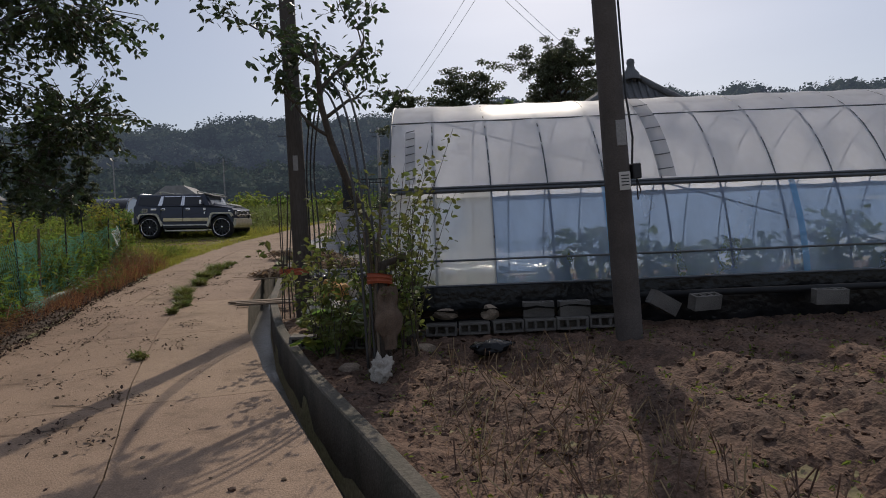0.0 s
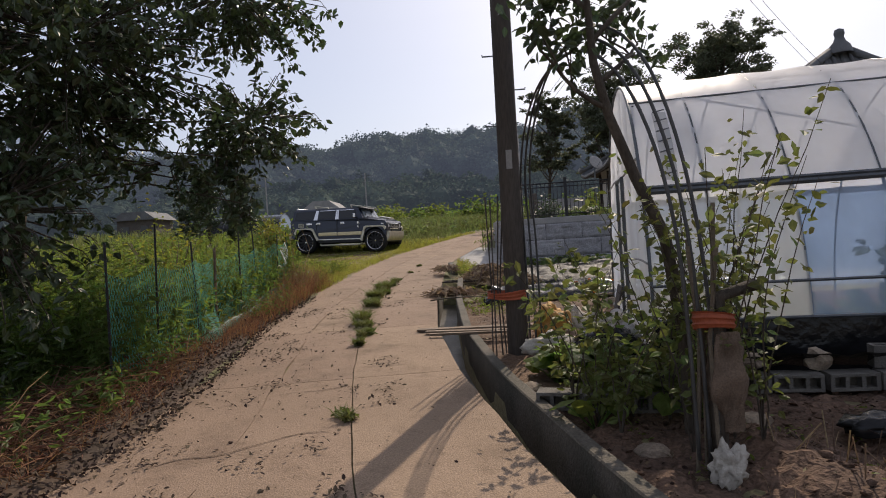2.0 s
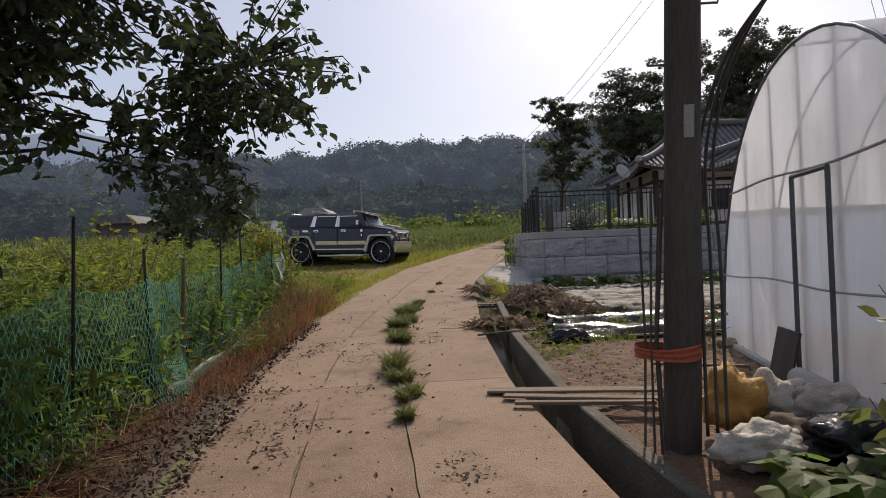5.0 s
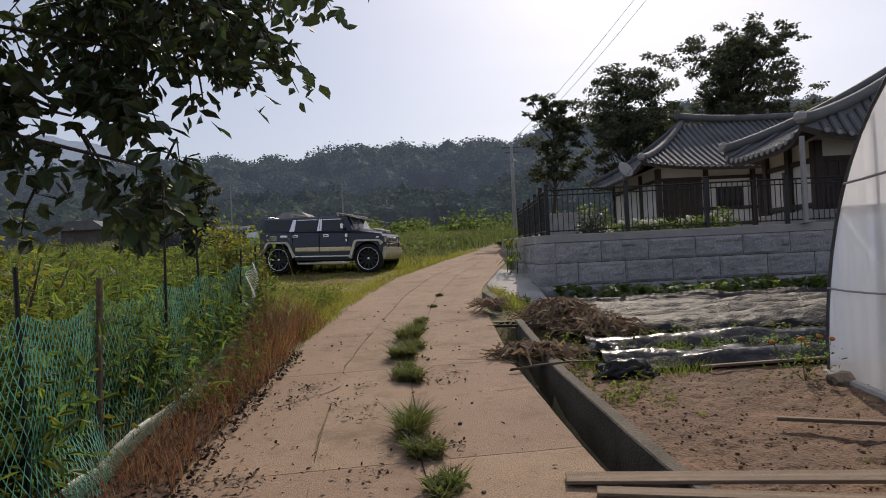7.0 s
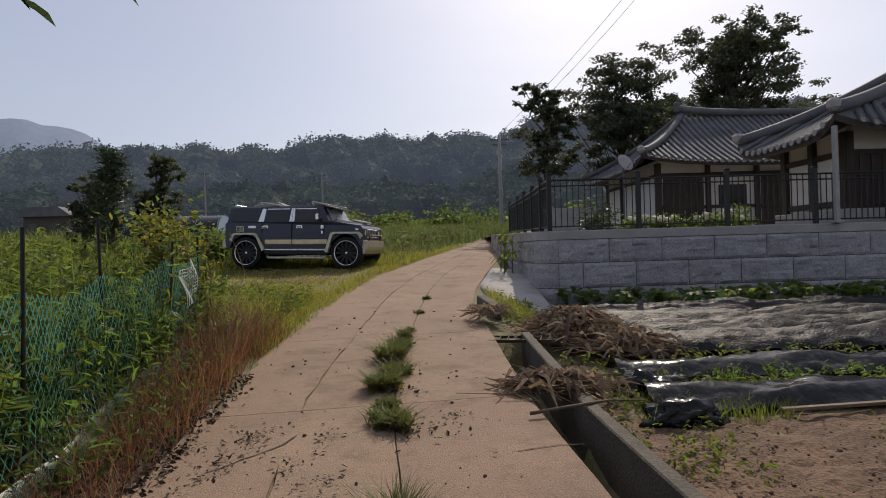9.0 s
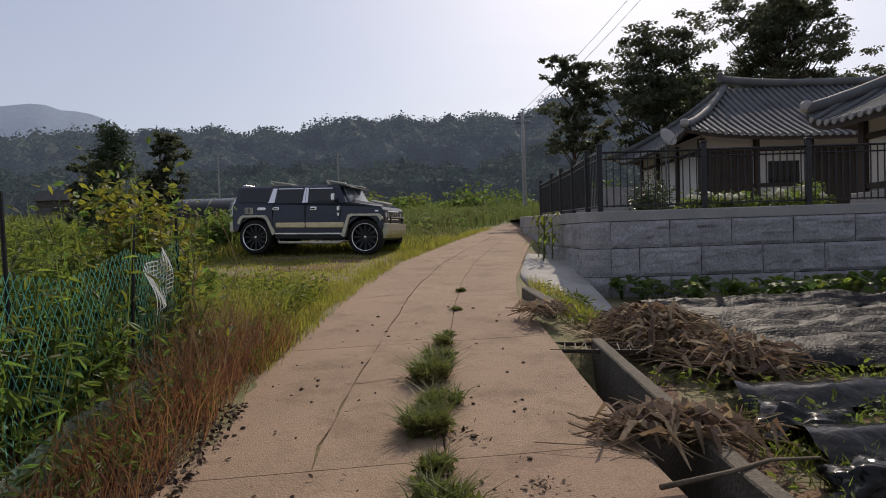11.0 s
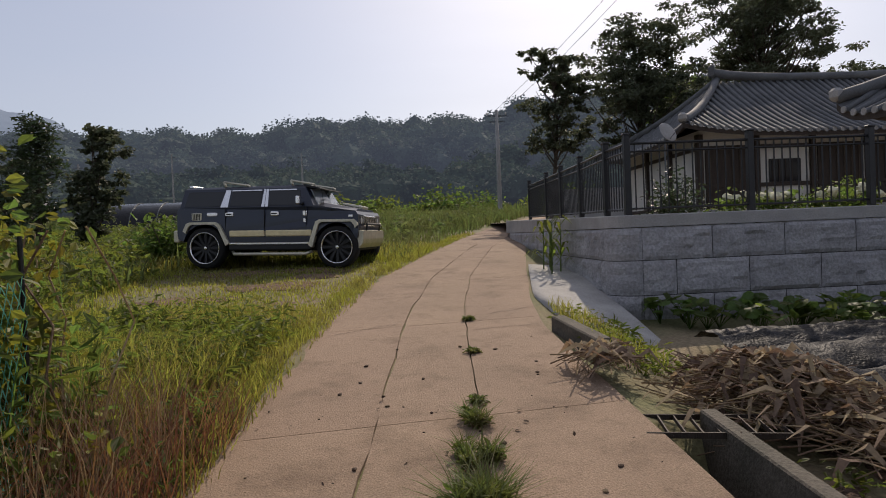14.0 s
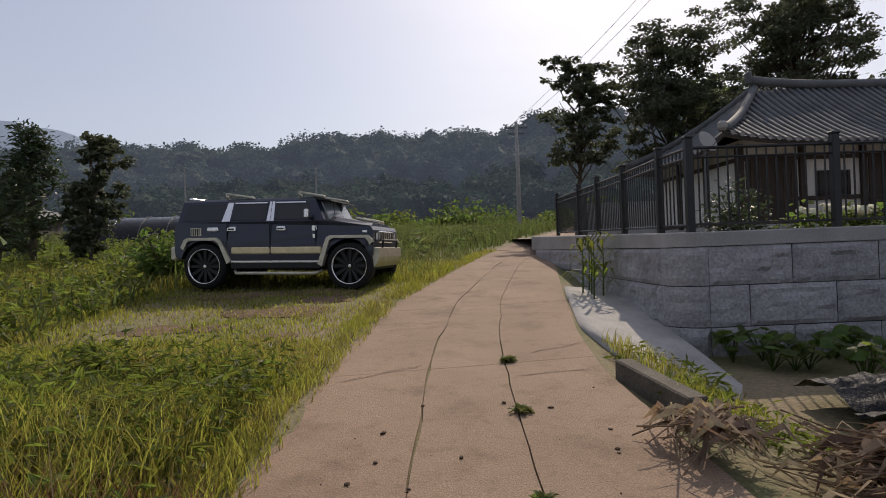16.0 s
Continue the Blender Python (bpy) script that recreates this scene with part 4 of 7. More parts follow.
        # roof bars
        for x0, x1 in ((-1.20, -0.62), (0.42, 0.92)):
            r = Geo().tube([(x0, s * 0.72, 1.96), (x1, s * 0.72, 1.87), (x1 + 0.06, s * 0.72, 1.84)], 0.028, 6).tube([(x0, s * 0.72, 1.96), (x0 + 0.05, s * 0.72, 1.84)], 0.028, 6)
            part("roof_rail", r, CHROME_DULL, car, "angled roof rail", True)
        # wheels
        for c in (RA, FA):
            mm = Matrix.Translation((c, s * 0.86, R)) @ Euler((radians(90) * s * -1, 0, 0)).to_matrix().to_4x4()
            hub = part("wheel", Geo().lathe([(0.06, 0.06), (0.14, 0.05), (0.345, 0.03), (0.345, -0.12), (0.02, -0.12)], 28, mm), BLACKPLASTIC, car, "large black wheel with chrome lip", True)
            part("tyre", Geo().lathe([(0.35, -0.14), (0.43, -0.15), (0.468, -0.12), (0.472, 0.0), (0.468, 0.11), (0.43, 0.145), (0.35, 0.135)], 36, mm), RUBBER, hub, smooth=True)
            part("rim", Geo().lathe([(0.352, 0.125), (0.362, 0.152), (0.346, 0.152), (0.336, 0.12)], 36, mm), CHROME, hub, "thin bright rim lip", True)
            sp = Geo()
            for k in range(12):
                rot = mm @ Matrix.Rotation(2 * math.pi * k / 12, 4, "Z")
                sp.add([rot @ Vector(p) for p in ((0.05, -0.02, 0.085), (0.355, -0.035, 0.10), (0.355, 0.035, 0.10), (0.05, 0.02, 0.085), (0.05, -0.02, 0.05), (0.355, -0.035, 0.05), (0.355, 0.035, 0.05), (0.05, 0.02, 0.05))],
                       [(0, 1, 2, 3), (0, 4, 5, 1), (3, 2, 6, 7)])
            part("spokes", sp, BLACKPAINT, hub)
            part("hub_cap", Geo().lathe([(0.0, 0.11), (0.035, 0.108), (0.04, 0.08)], 14, mm), CHROME, hub)
    # windscreen, visor, bonnet, nose, bumpers
    q = [(1.05, -0.80, 1.39), (1.11, 0, 1.40), (1.05, 0.80, 1.39), (0.85, 0.70, 1.755), (0.89, 0, 1.765), (0.85, -0.70, 1.755)]
    q = [(x + 0.035, y, z + 0.015) for x, y, z in q]
    part("windscreen", Geo().add(q + [(x - 0.02, y, z) for x, y, z in q], [(0, 1, 4, 5), (1, 2, 3, 4), (0, 5, 11, 6), (2, 8, 9, 3)]), SHIELD, car, "pale reflecting windscreen")
    part("visor", Geo().prism([(0.74, 1.87), (1.10, 1.79), (1.11, 1.76), (0.74, 1.81)], 1, -0.76, 0.76), BLACKPLASTIC, car, "dark sun visor over the windscreen")
    part("bonnet", Geo().add([(1.08, -0.82, 1.36), (2.05, -0.74, 1.25), (2.05, 0.74, 1.25), (1.08, 0.82, 1.36), (1.10, -0.62, 1.46), (2.02, -0.58, 1.30), (2.02, 0.58, 1.30), (1.10, 0.62, 1.46)],
                             [(0, 1, 5, 4), (1, 2, 6, 5), (2, 3, 7, 6), (3, 0, 4, 7), (4, 5, 6, 7)]), CAR_PAINT, car)
    part("bonnet_scoop", Geo().box((1.75, 0, 1.385), (0.6, 0.5, 0.06), Euler((0, radians(9), 0)).to_matrix(), 0.02), CHROME_DULL, car)
    gr = part("grille", Geo().box((2.18, 0, 1.03), (0.05, 1.04, 0.24), None, 0.02), CHROME, car, "chrome grille with upright slots")
    for i in range(6):
        part("slot", Geo().box((2.205, -0.42 + 0.168 * i, 1.03), (0.012, 0.09, 0.18), None, 0.004), BLACKPLASTIC, gr)
    part("front_bumper", Geo().prism([(2.12, 0.50), (2.18, 0.42), (2.30, 0.52), (2.34, 0.62), (2.34, 0.80), (2.14, 0.82)], 1, -0.90, 0.90), CHROME_DULL, car, "silver front bumper")
    part("brush_bar", Geo().tube([(2.30, -0.55, 0.8), (2.33, -0.55, 0.95), (2.33, 0.55, 0.95), (2.30, 0.55, 0.8)], 0.03, 8), BLACKPLASTIC, car)
    part("rear_bumper", Geo().box((-2.28, 0, 0.72), (0.16, 1.9, 0.28), None, 0.03), CHROME_DULL, car, "brushed metal rear bumper")
    part("roof_lamps", Geo().box((-2.06, 0, 1.87), (0.1, 1.3, 0.05), None, 0.015), CHROME, car, "roof marker lamps")
    part("aerial", Geo().tube([(1.25, -0.9, 1.38), (1.2, -0.9, 1.75)], 0.004, 5), BLACKPLASTIC, car)
    for o in car.children:                         # the nose is short and blunt
        if o.name.split(".")[0] not in ("wheel", "arch_flare"):
            for q in (o, *o.children):
                for v in q.data.vertices:
                    if v.co.x > 1.75:
                        v.co.x = 1.75 + (v.co.x - 1.75) * 0.66
    return car


CAR_M = pose(-6.60, 27.75, 1.45, 0, 1.7, -12)
build_car(CAR_M)


# ---- fence on the wall ----
def fence_panel(a, b, name="railing"):
    f = thing(name, "black painted steel railing panel on the wall coping", "railing", group="railing panels")
    a, b = Vector(a), Vector(b)
    h = 1.15
    d = (b - a)
    for z in (0.10, 1.02, h):
        part("rail", Geo().tube([a + Vector((0, 0, z)), b + Vector((0, 0, z))], 0.018 if z < h else 0.024, 6), BLACKPAINT, f)
    n = max(2, int(d.length / 0.13))
    base = None
    for i in range(1, n):
        p = a + d * (i / n)
        if base is None:
            base = Geo().box((0, 0, h / 2 + 0.04), (0.018, 0.018, h - 0.06)).mesh("bar", BLACKPAINT)
        o = new("bar", base)
        o.location = p
        o.parent = f
    return f


def fence_post(p):
    f = thing("railing_post", "black painted square railing post with cap", "post", group="railing posts", at=Matrix.Translation(p))
    part("shaft", Geo().box((0, 0, 0.64), (0.10, 0.10, 1.28), None, 0.006), BLACKPAINT, f)
    part("cap", Geo().box((0, 0, 1.30), (0.125, 0.125, 0.04), None, 0.012), BLACKPAINT, f)
    return f


line = [(0.45, 33.2), (0.28, 30.0), (0.18, 28.0), (0.06, 25.9), (-0.12, 23.7), (-0.14, 22.62)]
line = [(x, y, wall_top(x, y)) for x, y in line]
front = [(-0.14, 22.62), (1.90, 22.6), (3.95, 22.6), (6.0, 22.6), (8.05, 22.6), (10.1, 22.6), (12.2, 22.6)]
front = [(x, y, wall_top(x, y)) for x, y in front]
for a, b in zip(line, line[1:]):
    fence_panel(a, b)
for a, b in zip(front, front[1:]):
    fence_panel(a, b)
for p in line + front[1:]:
    fence_post(p)


# ---- plants: builders ----
def rand(seed):
    return np.random.default_rng(seed)


def branches(base, way, length, radius, depth, rng, spread=0.55, lift=0.15, kids=3, shrink=0.66, bend=0.25):
    """A limb and its forks: (path, radii, depth) for each, the tips last in each path."""
    out = []
    base, way = Vector(base), Vector(way).normalized()
    n = 5
    p, d, pts = base.copy(), way.copy(), [base.copy()]
    for i in range(n):
        d = (d + Vector(rng.normal(size=3)) * bend * 0.5 + Vector((0, 0, lift * 0.3))).normalized()
        p = p + d * (length / n)
        pts.append(p.copy())
    radii = [max(0.003, radius * (1 - 0.55 * i / n)) for i in range(n + 1)]
    out.append((pts, radii, depth))
    if depth > 0:
        for k in range(kids):
            i = int(rng.integers(2, n + 1)) if k else n
            a = rng.uniform(0, 2 * math.pi)
            s = Vector((math.cos(a), math.sin(a), rng.uniform(-0.2, 0.5)))
            w = (d * (1 - spread) + s * spread + Vector((0, 0, lift))).normalized()
            out += branches(pts[i], w, length * shrink * rng.uniform(0.8, 1.15), radii[i] * 0.72, depth - 1, rng, spread, lift, kids, shrink, bend)
    return out


def build_tree(name, label, base, height, rng, crown_mat, leaf=0.12, per=14, lean=(0, 0), depth=4, kids=3, trunk_r=0.1, first=0.38, spread=0.55, lift=0.15,
               jitter=0.22, aspect=0.55, bark=None, shrink=0.66, droop=0.3, keep=None, cat="tree", group=""):
    t = thing(name, label, cat, group, at=Matrix.Translation(base))
    limbs = branches((0, 0, 0), (lean[0], lean[1], 1), height * first, trunk_r, depth, rng, spread, lift, kids, shrink)
    g = Geo()
    pts = []
    for path, radii, d in limbs:
        g.tube(path, radii, 8 if d == depth else 5, cap=False)
        if d <= 1:
            for q in path[1:]:
                for _ in range(per if d == 0 else per // 2):
                    pts.append(tuple(q + Vector(rng.normal(size=3)) * jitter))
    part("trunk", g, bark or BARK, t, "", True)
    pts = np.array(pts)
    if keep is not None:
        pts = pts[[keep(*p) for p in pts]]
    part("crown", Geo().leaves(pts, leaf, rng, droop, aspect), crown_mat, t)
    return t


def scatter(rng, n, x0, x1, y0, y1, ok=None):
    x, y = rng.uniform(x0, x1, n), rng.uniform(y0, y1, n)
    pts = [(a, b) for a, b in zip(x, y) if ok is None or ok(a, b)]
    return [(a, b, ground_z(a, b)) for a, b in pts]


def weeds(name, label, spots, height, rng, mat, leaf=0.12, per=12, aspect=0.3, stem_mat=None, droop=0.15, cat="weeds", vary=0.35):
    """Leafy upright weeds, one after another, in one mass."""
    g, st, pts = Geo(), Geo(), []
    for x, y, z in spots:
        h = height * (1 + vary * rng.uniform(-1, 1))
        lx, ly = rng.normal(0, 0.15, 2) * h
        for k in range(per):
            t = 0.15 + 0.85 * (k + rng.uniform()) / per
            pts.append((x + lx * t + rng.normal(0, 0.05), y + ly * t + rng.normal(0, 0.05), z + h * t))
        if stem_mat:
            s = 0.006
            st.add([(x - s, y, z), (x + s, y, z), (x + lx + s * 0.4, y + ly, z + h), (x + lx - s * 0.4, y + ly, z + h)], [(0, 1, 2, 3)])
    g.leaves(pts, leaf, rng, droop, aspect, 0.4)
    ob = solid(name, g, mat, label, cat, "stuff")
    if stem_mat:
        part("stems", st, stem_mat, ob)
    return ob


# ---- the hill and far country ----
def polar(az, r):
    return (math.sin(radians(az)) * r, 10 + math.cos(radians(az)) * r)


def crest(az):
    return lerp(az, (-75, -45, -27, -20, -13, -6, 0, 10, 25, 40, 60, 80), (13, 17.5, 22.3, 24, 25.5, 26, 26.3, 30.5, 31.5, 27, 22, 18))


def hill_z(az, r):
    x, y = polar(az, r)
    low = far_z(min(y, 100)) if abs(az) < 75 else 6
    t = min(1, max(0, (r - 88) / 75))
    t = t * t * (3 - 2 * t)
    z = low + (crest(az) - low) * t * (1 + 0.10 * noise.noise(Vector((x * 0.02, y * 0.02, 1))))
    return z + 2.0 * noise.noise(Vector((x * 0.035, y * 0.035, 5))) * t


def build_hill():
    rows = [[(*polar(az, r), hill_z(az, r) - 0.6) for az in range(-80, 86, 3)] for r in (70, 80, 90, 100, 112, 125, 140, 155, 170, 190, 230)]
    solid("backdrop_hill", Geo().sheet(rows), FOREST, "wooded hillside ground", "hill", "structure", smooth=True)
    for near, seed in ((True, 5), (False, 6)):
        rng = rand(seed)
        g, leafpts = Geo(), []
        n = 0
        while n < (460 if near else 900):
            az = rng.uniform(-48, 52)
            r = rng.uniform(84, 116) if near else rng.uniform(116, 184)
            x, y = polar(az, r)
            z = hill_z(az, r)
            s = rng.uniform(1.5, 3.2) if near else rng.uniform(2.2, 4.6)
            hgt = s * rng.uniform(0.75, 1.1)
            base = z + hgt * (0.7 if near else 0.45)
            g.blob((x, y, base), (s * 0.84, s * 0.84, hgt * 0.86), 1, 0.5, 1.3, n)
            m = int(34 * s * s * 0.75) + 40
            d = rng.normal(size=(m, 3))
            d[:, 2] = np.abs(d[:, 2]) - 0.3
            d /= np.linalg.norm(d, axis=1)[:, None]
            lump = np.array([1 + 0.28 * noise.noise(Vector(q) * 2.4 + Vector((n, 0, 0))) for q in d])[:, None]
            leafpts.append(np.array([x, y, base]) + d * lump * (0.84 + 0.2 * rng.uniform(size=(m, 1))) * np.array([s, s, hgt]))
            n += 1
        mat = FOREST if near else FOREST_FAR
        ob = solid("far_woods", g, mat, "dense green woods at the hill's foot" if near else "rounded tree crowns up the hillside with a glow for haze", "woods", "stuff")
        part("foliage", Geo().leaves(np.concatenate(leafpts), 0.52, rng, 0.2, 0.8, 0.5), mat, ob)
    # the far mountain
    rows = []
    for r, k in ((430, 0.0), (480, 0.55), (540, 1.0), (620, 0.6)):
        rows.append([(*polar(az, r), k * lerp(az, (-80, -60, -45, -38, -33, -29, -25, -20, -15), (50, 74, 94, 103, 107, 98, 74, 44, 20)) * (1 + 0.05 * noise.noise(Vector((az * 0.4, r * 0.01, 0))))) for az in np.arange(-80, -10, 1.0)])
    solid("backdrop_mountain", Geo().sheet(rows), FARHILL, "distant mountain ridge coloured and glowing blue for haze", "mountain", "structure", smooth=True)


build_hill()

# ---- trees behind the house and in the fields ----
def airy(name, label, base, h, r, crown_base, seed, mat=None, n=26, leaf=0.26, group="trees behind the house"):
    """A tall tree: bare stem, limbs that fork, crown in many loose clumps."""
    rng = rand(seed)
    t = thing(name, label, "tree", group, at=Matrix.Translation(base))
    g = Geo()
    bend = [Vector((0.12 * h * 0.15 * math.sin(k * 0.9 + seed), 0.1 * math.cos(k + seed), h * 0.9 * k / 6)) for k in range(7)]
    g.tube(bend, [0.028 * h * (1 - 0.13 * k) * 0.55 for k in range(7)], 8, False)
    pts = []
    for k in range(n):
        a, f = rng.uniform(0, 2 * math.pi), rng.uniform(0, 1)
        zc = crown_base + (h - crown_base) * f
        rr = r * (0.55 + 0.45 * math.sin(math.pi * min(1, 0.12 + f * 0.72))) * rng.uniform(0.15, 1.0)
        c = Vector((rr * math.cos(a), rr * math.sin(a), zc))
        root = Vector((0, 0, max(h * 0.25, zc - rr * 0.9 - 0.5)))
        mid = root.lerp(c, 0.55) + Vector((0, 0, -0.15 * rr))
        g.tube([root, mid, c], [0.006 * h, 0.0035 * h, 0.010], 5, False)
        size = rng.uniform(0.45, 1.0) * min(1.2, r * 0.40)
        for _ in range(5):                                  # small flat sprays round each limb's end
            q = c + Vector(rng.normal(size=3)) * size * 0.55
            m = int(26 + 70 * size)
            d = rng.normal(size=(m, 3))
            d /= np.linalg.norm(d, axis=1)[:, None]
            pts.append(np.array(q) + d * rng.uniform(0, 1, (m, 1)) ** 0.5 * np.array([size * 0.62, size * 0.62, size * 0.26]))
    part("trunk", g, BARK, t, "", True)
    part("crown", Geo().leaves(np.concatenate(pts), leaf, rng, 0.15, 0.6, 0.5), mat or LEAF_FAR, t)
    return t


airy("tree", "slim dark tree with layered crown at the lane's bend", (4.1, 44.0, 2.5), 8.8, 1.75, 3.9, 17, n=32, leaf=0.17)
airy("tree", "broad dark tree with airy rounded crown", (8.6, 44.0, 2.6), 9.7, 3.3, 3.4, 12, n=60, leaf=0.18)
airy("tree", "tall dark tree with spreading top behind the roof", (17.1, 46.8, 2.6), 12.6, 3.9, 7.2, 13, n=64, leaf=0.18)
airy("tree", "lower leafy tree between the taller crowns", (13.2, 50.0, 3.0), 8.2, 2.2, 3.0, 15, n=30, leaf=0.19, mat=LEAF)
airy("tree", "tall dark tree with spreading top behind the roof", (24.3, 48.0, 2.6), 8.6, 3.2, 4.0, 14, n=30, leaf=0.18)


def conifer(base, h, r, seed):
    rng = rand(seed)
    t = thing("conifer", "dark ragged young conifer in the field", "tree", "field conifers", at=Matrix.Translation(base))
    g, pts = Geo(), []
    g.tube([(0, 0, 0), (0.05, 0, h * 0.5), (0, 0, h)], [0.09, 0.06, 0.01], 7, False)
    for k in range(34):
        f = 0.16 + 0.84 * k / 34
        a = rng.uniform(0, 2 * math.pi)
        L = r * (1.15 - f) * rng.uniform(0.6, 1.2)
        e = Vector((L * math.cos(a), L * math.sin(a), h * f + L * 0.25))
        g.tube([(0, 0, h * f - 0.05), e], [0.02, 0.006], 4, False)
        for q in np.linspace(0.25, 1, 7):
            pts.append(np.array(e * q + Vector((0, 0, h * f * (1 - q)))) + rng.normal(size=(16, 3)) * 0.13)
    part("trunk", g, BARK, t)
    part("crown", Geo().leaves(np.concatenate(pts), 0.17, rng, -0.1, 0.3), LEAF_DARK, t)


conifer((-14.2, 31.0, ground_z(-14.2, 31.0)), 4.05, 1.35, 21)
airy("tree", "small dark bushy tree in the field", (-12.6, 31.0, ground_z(-12.6, 31.0)), 3.7, 0.85, 0.7, 22, n=34, leaf=0.13, group="field trees")
airy("tree", "small dark bushy tree in the field", (-15.6, 31.8, ground_z(-15.6, 31.8)), 2.9, 0.8, 0.6, 23, n=26, leaf=0.13, group="field trees")


def bush(name, label, c, s, seed, mat, leaf=0.12, n=900, cat="bush", group=""):
    rng = rand(seed)
    t = thing(name, label, cat, group, at=Matrix.Translation(c))
    d = rng.normal(size=(n, 3))
    d /= np.linalg.norm(d, axis=1)[:, None]
    k = rng.uniform(0.35, 1.05, (n, 1))
    lump = np.array([1 + 0.35 * noise.noise(Vector(q) * 2.2 + Vector((seed, 0, 0))) for q in d])[:, None]
    p = d * k * lump * np.array(s)
    p[:, 2] = np.abs(p[:, 2])
    g = Geo()
    for i in range(9):
        a = rng.uniform(0, 6.28)
        g.tube([(0, 0, -0.05), (0.4 * s[0] * math.cos(a), 0.4 * s[1] * math.sin(a), 0.5 * s[2]), (0.75 * s[0] * math.cos(a), 0.75 * s[1] * math.sin(a), 0.8 * s[2])], [0.02, 0.012, 0.005], 5, False)
    part("stem", g, CANE, t)
    part("leaves", Geo().leaves(p, leaf, rng, 0.15, 0.5), mat, t)
    return t


bush("bush", "leafy dark green bush behind the car", (-9.75, 28.6, ground_z(-9.75, 28.6)), (0.7, 0.75, 1.35), 31, LEAF, 0.16, 1300)
bush("bush", "leafy dark green bush behind the car", (-10.2, 30.5, ground_z(-10.2, 30.5)), (1.3, 1.0, 1.1), 32, LEAF, 0.18, 1300)
rb = rand(33)
for i in range(40):
    y = rb.uniform(62, 84)
    x = rb.uniform(-30, 22)
    s = rb.uniform(1.2, 2.6)
    bush("shrub", "round green shrub at the foot of the hill", (x, y, far_z(y) - 0.2), (s, s, s * rb.uniform(0.8, 1.3)), 100 + i, LEAF if i % 3 else LEAF_LIGHT, 0.42, 420, "shrub", "shrubs below the hill")

# ---- far structures ----
def far_things():
    p = thing("utility_pole", "slender pale concrete pole with crossarm down the lane", "utility pole", at=Matrix.Translation((2.95, 55.6, 3.2)))
    part("shaft", Geo().lathe([(0.17, -0.3), (0.15, 3), (0.11, 7.5), (0, 7.5)], 12), COPING, p, smooth=True)
    part("crossarm", Geo().box((0, 0, 7.1), (1.5, 0.09, 0.09)), STEEL, p)
    part("crossarm", Geo().box((0, 0, 6.7), (1.1, 0.09, 0.09)), STEEL, p)
    for x in (-0.65, 0, 0.65):
        part("insulator", Geo().lathe([(0.0, 0.2), (0.05, 0.18), (0.06, 0.1), (0.03, 0.0)], 8, Matrix.Translation((x, 0, 7.15))), PLASTER, p)
    for dx, z in ((-0.3, 10.5), (0.3, 10.45)):
        wire((2.95 + dx, 55.6, z), (9.5 + dx * 0.8, 10.0, 17.0), 1.2, r=0.011)
    wire((3.0, 6.45, 8.6), (-0.74, 8.7, 8.2), 0.1)
    wire((-0.74, 8.7, 8.0), (12.0, 25.0, 7.0), 0.3, r=0.006)
    wire((-0.74, 8.7, 7.8), (12.0, 25.4, 6.9), 0.3, r=0.006)
    for x, y, h in ((-22.3, 63, 6.0), (-27, 58, 5.0), (-11.5, 60, 5.4)):
        q = thing("field_pole", "thin grey pole standing in the fields", "pole", "field poles", at=Matrix.Translation((x, y, far_z(y))))
        part("shaft", Geo().lathe([(0.09, -0.2), (0.06, h), (0, h)], 8), COPING, q)
        part("bracket", Geo().box((0, 0, h - 0.3), (0.7, 0.06, 0.06)), STEEL, q)
    # dark tunnel greenhouse and a small farmhouse far off
    tn = thing("tunnel", "low black-covered growing tunnel in the field", "greenhouse", at=pose(-19.3, 50, far_z(50) - 0.05, 0, 0, 4))
    prof = [(2.4 * math.cos(a), 1.9 * math.sin(a)) for a in np.linspace(0, math.pi, 13)]
    g = Geo().sheet([[(x, p, z) for p, z in prof] for x in np.linspace(-2.9, 2.9, 9)])
    part("cover", g, MULCH, tn, "", True)
    # end sheets share the mountain's blue colour and haze glow
    part("gable", Geo().prism(prof, 0, 2.8, 2.9), FARHILL, tn, "pale end sheet")
    part("gable", Geo().prism(prof, 0, -2.9, -2.8), FARHILL, tn, "pale end sheet")
    for k in range(5):
        part("hoop", Geo().tube([(-2.9 + 1.45 * k, p * 1.01, z * 1.01) for p, z in prof], 0.03, 5), STEEL, tn)
    for (x, y, w) in ((-38, 68, 4.2), (-15.9, 62.0, 3.2)):
        drop = 0.1 if w > 4 else 0.45
        h = thing("farmhouse", "small pale farmhouse with a grey roof far off", "house", "far farmhouses", at=Matrix.Translation((x, y, far_z(y) - drop)))
        part("wall", Geo().box((0, 0, 1.2), (w, 4, 2.4)), POLE, h)
        part("roof", Geo().prism([(-w / 2 - 0.4, 2.4), (w / 2 + 0.4, 2.4), (w / 2 - 0.8, 3.3), (-w / 2 + 0.8, 3.3)], 1, -2.4, 2.4), TILE if w > 4 else COPING, h)
        for k in (-1.2, 1.0):
            part("window", Geo().box((k, -2.01, 1.3), (0.9, 0.06, 0.9)), DARKGLASS, h)


far_things()


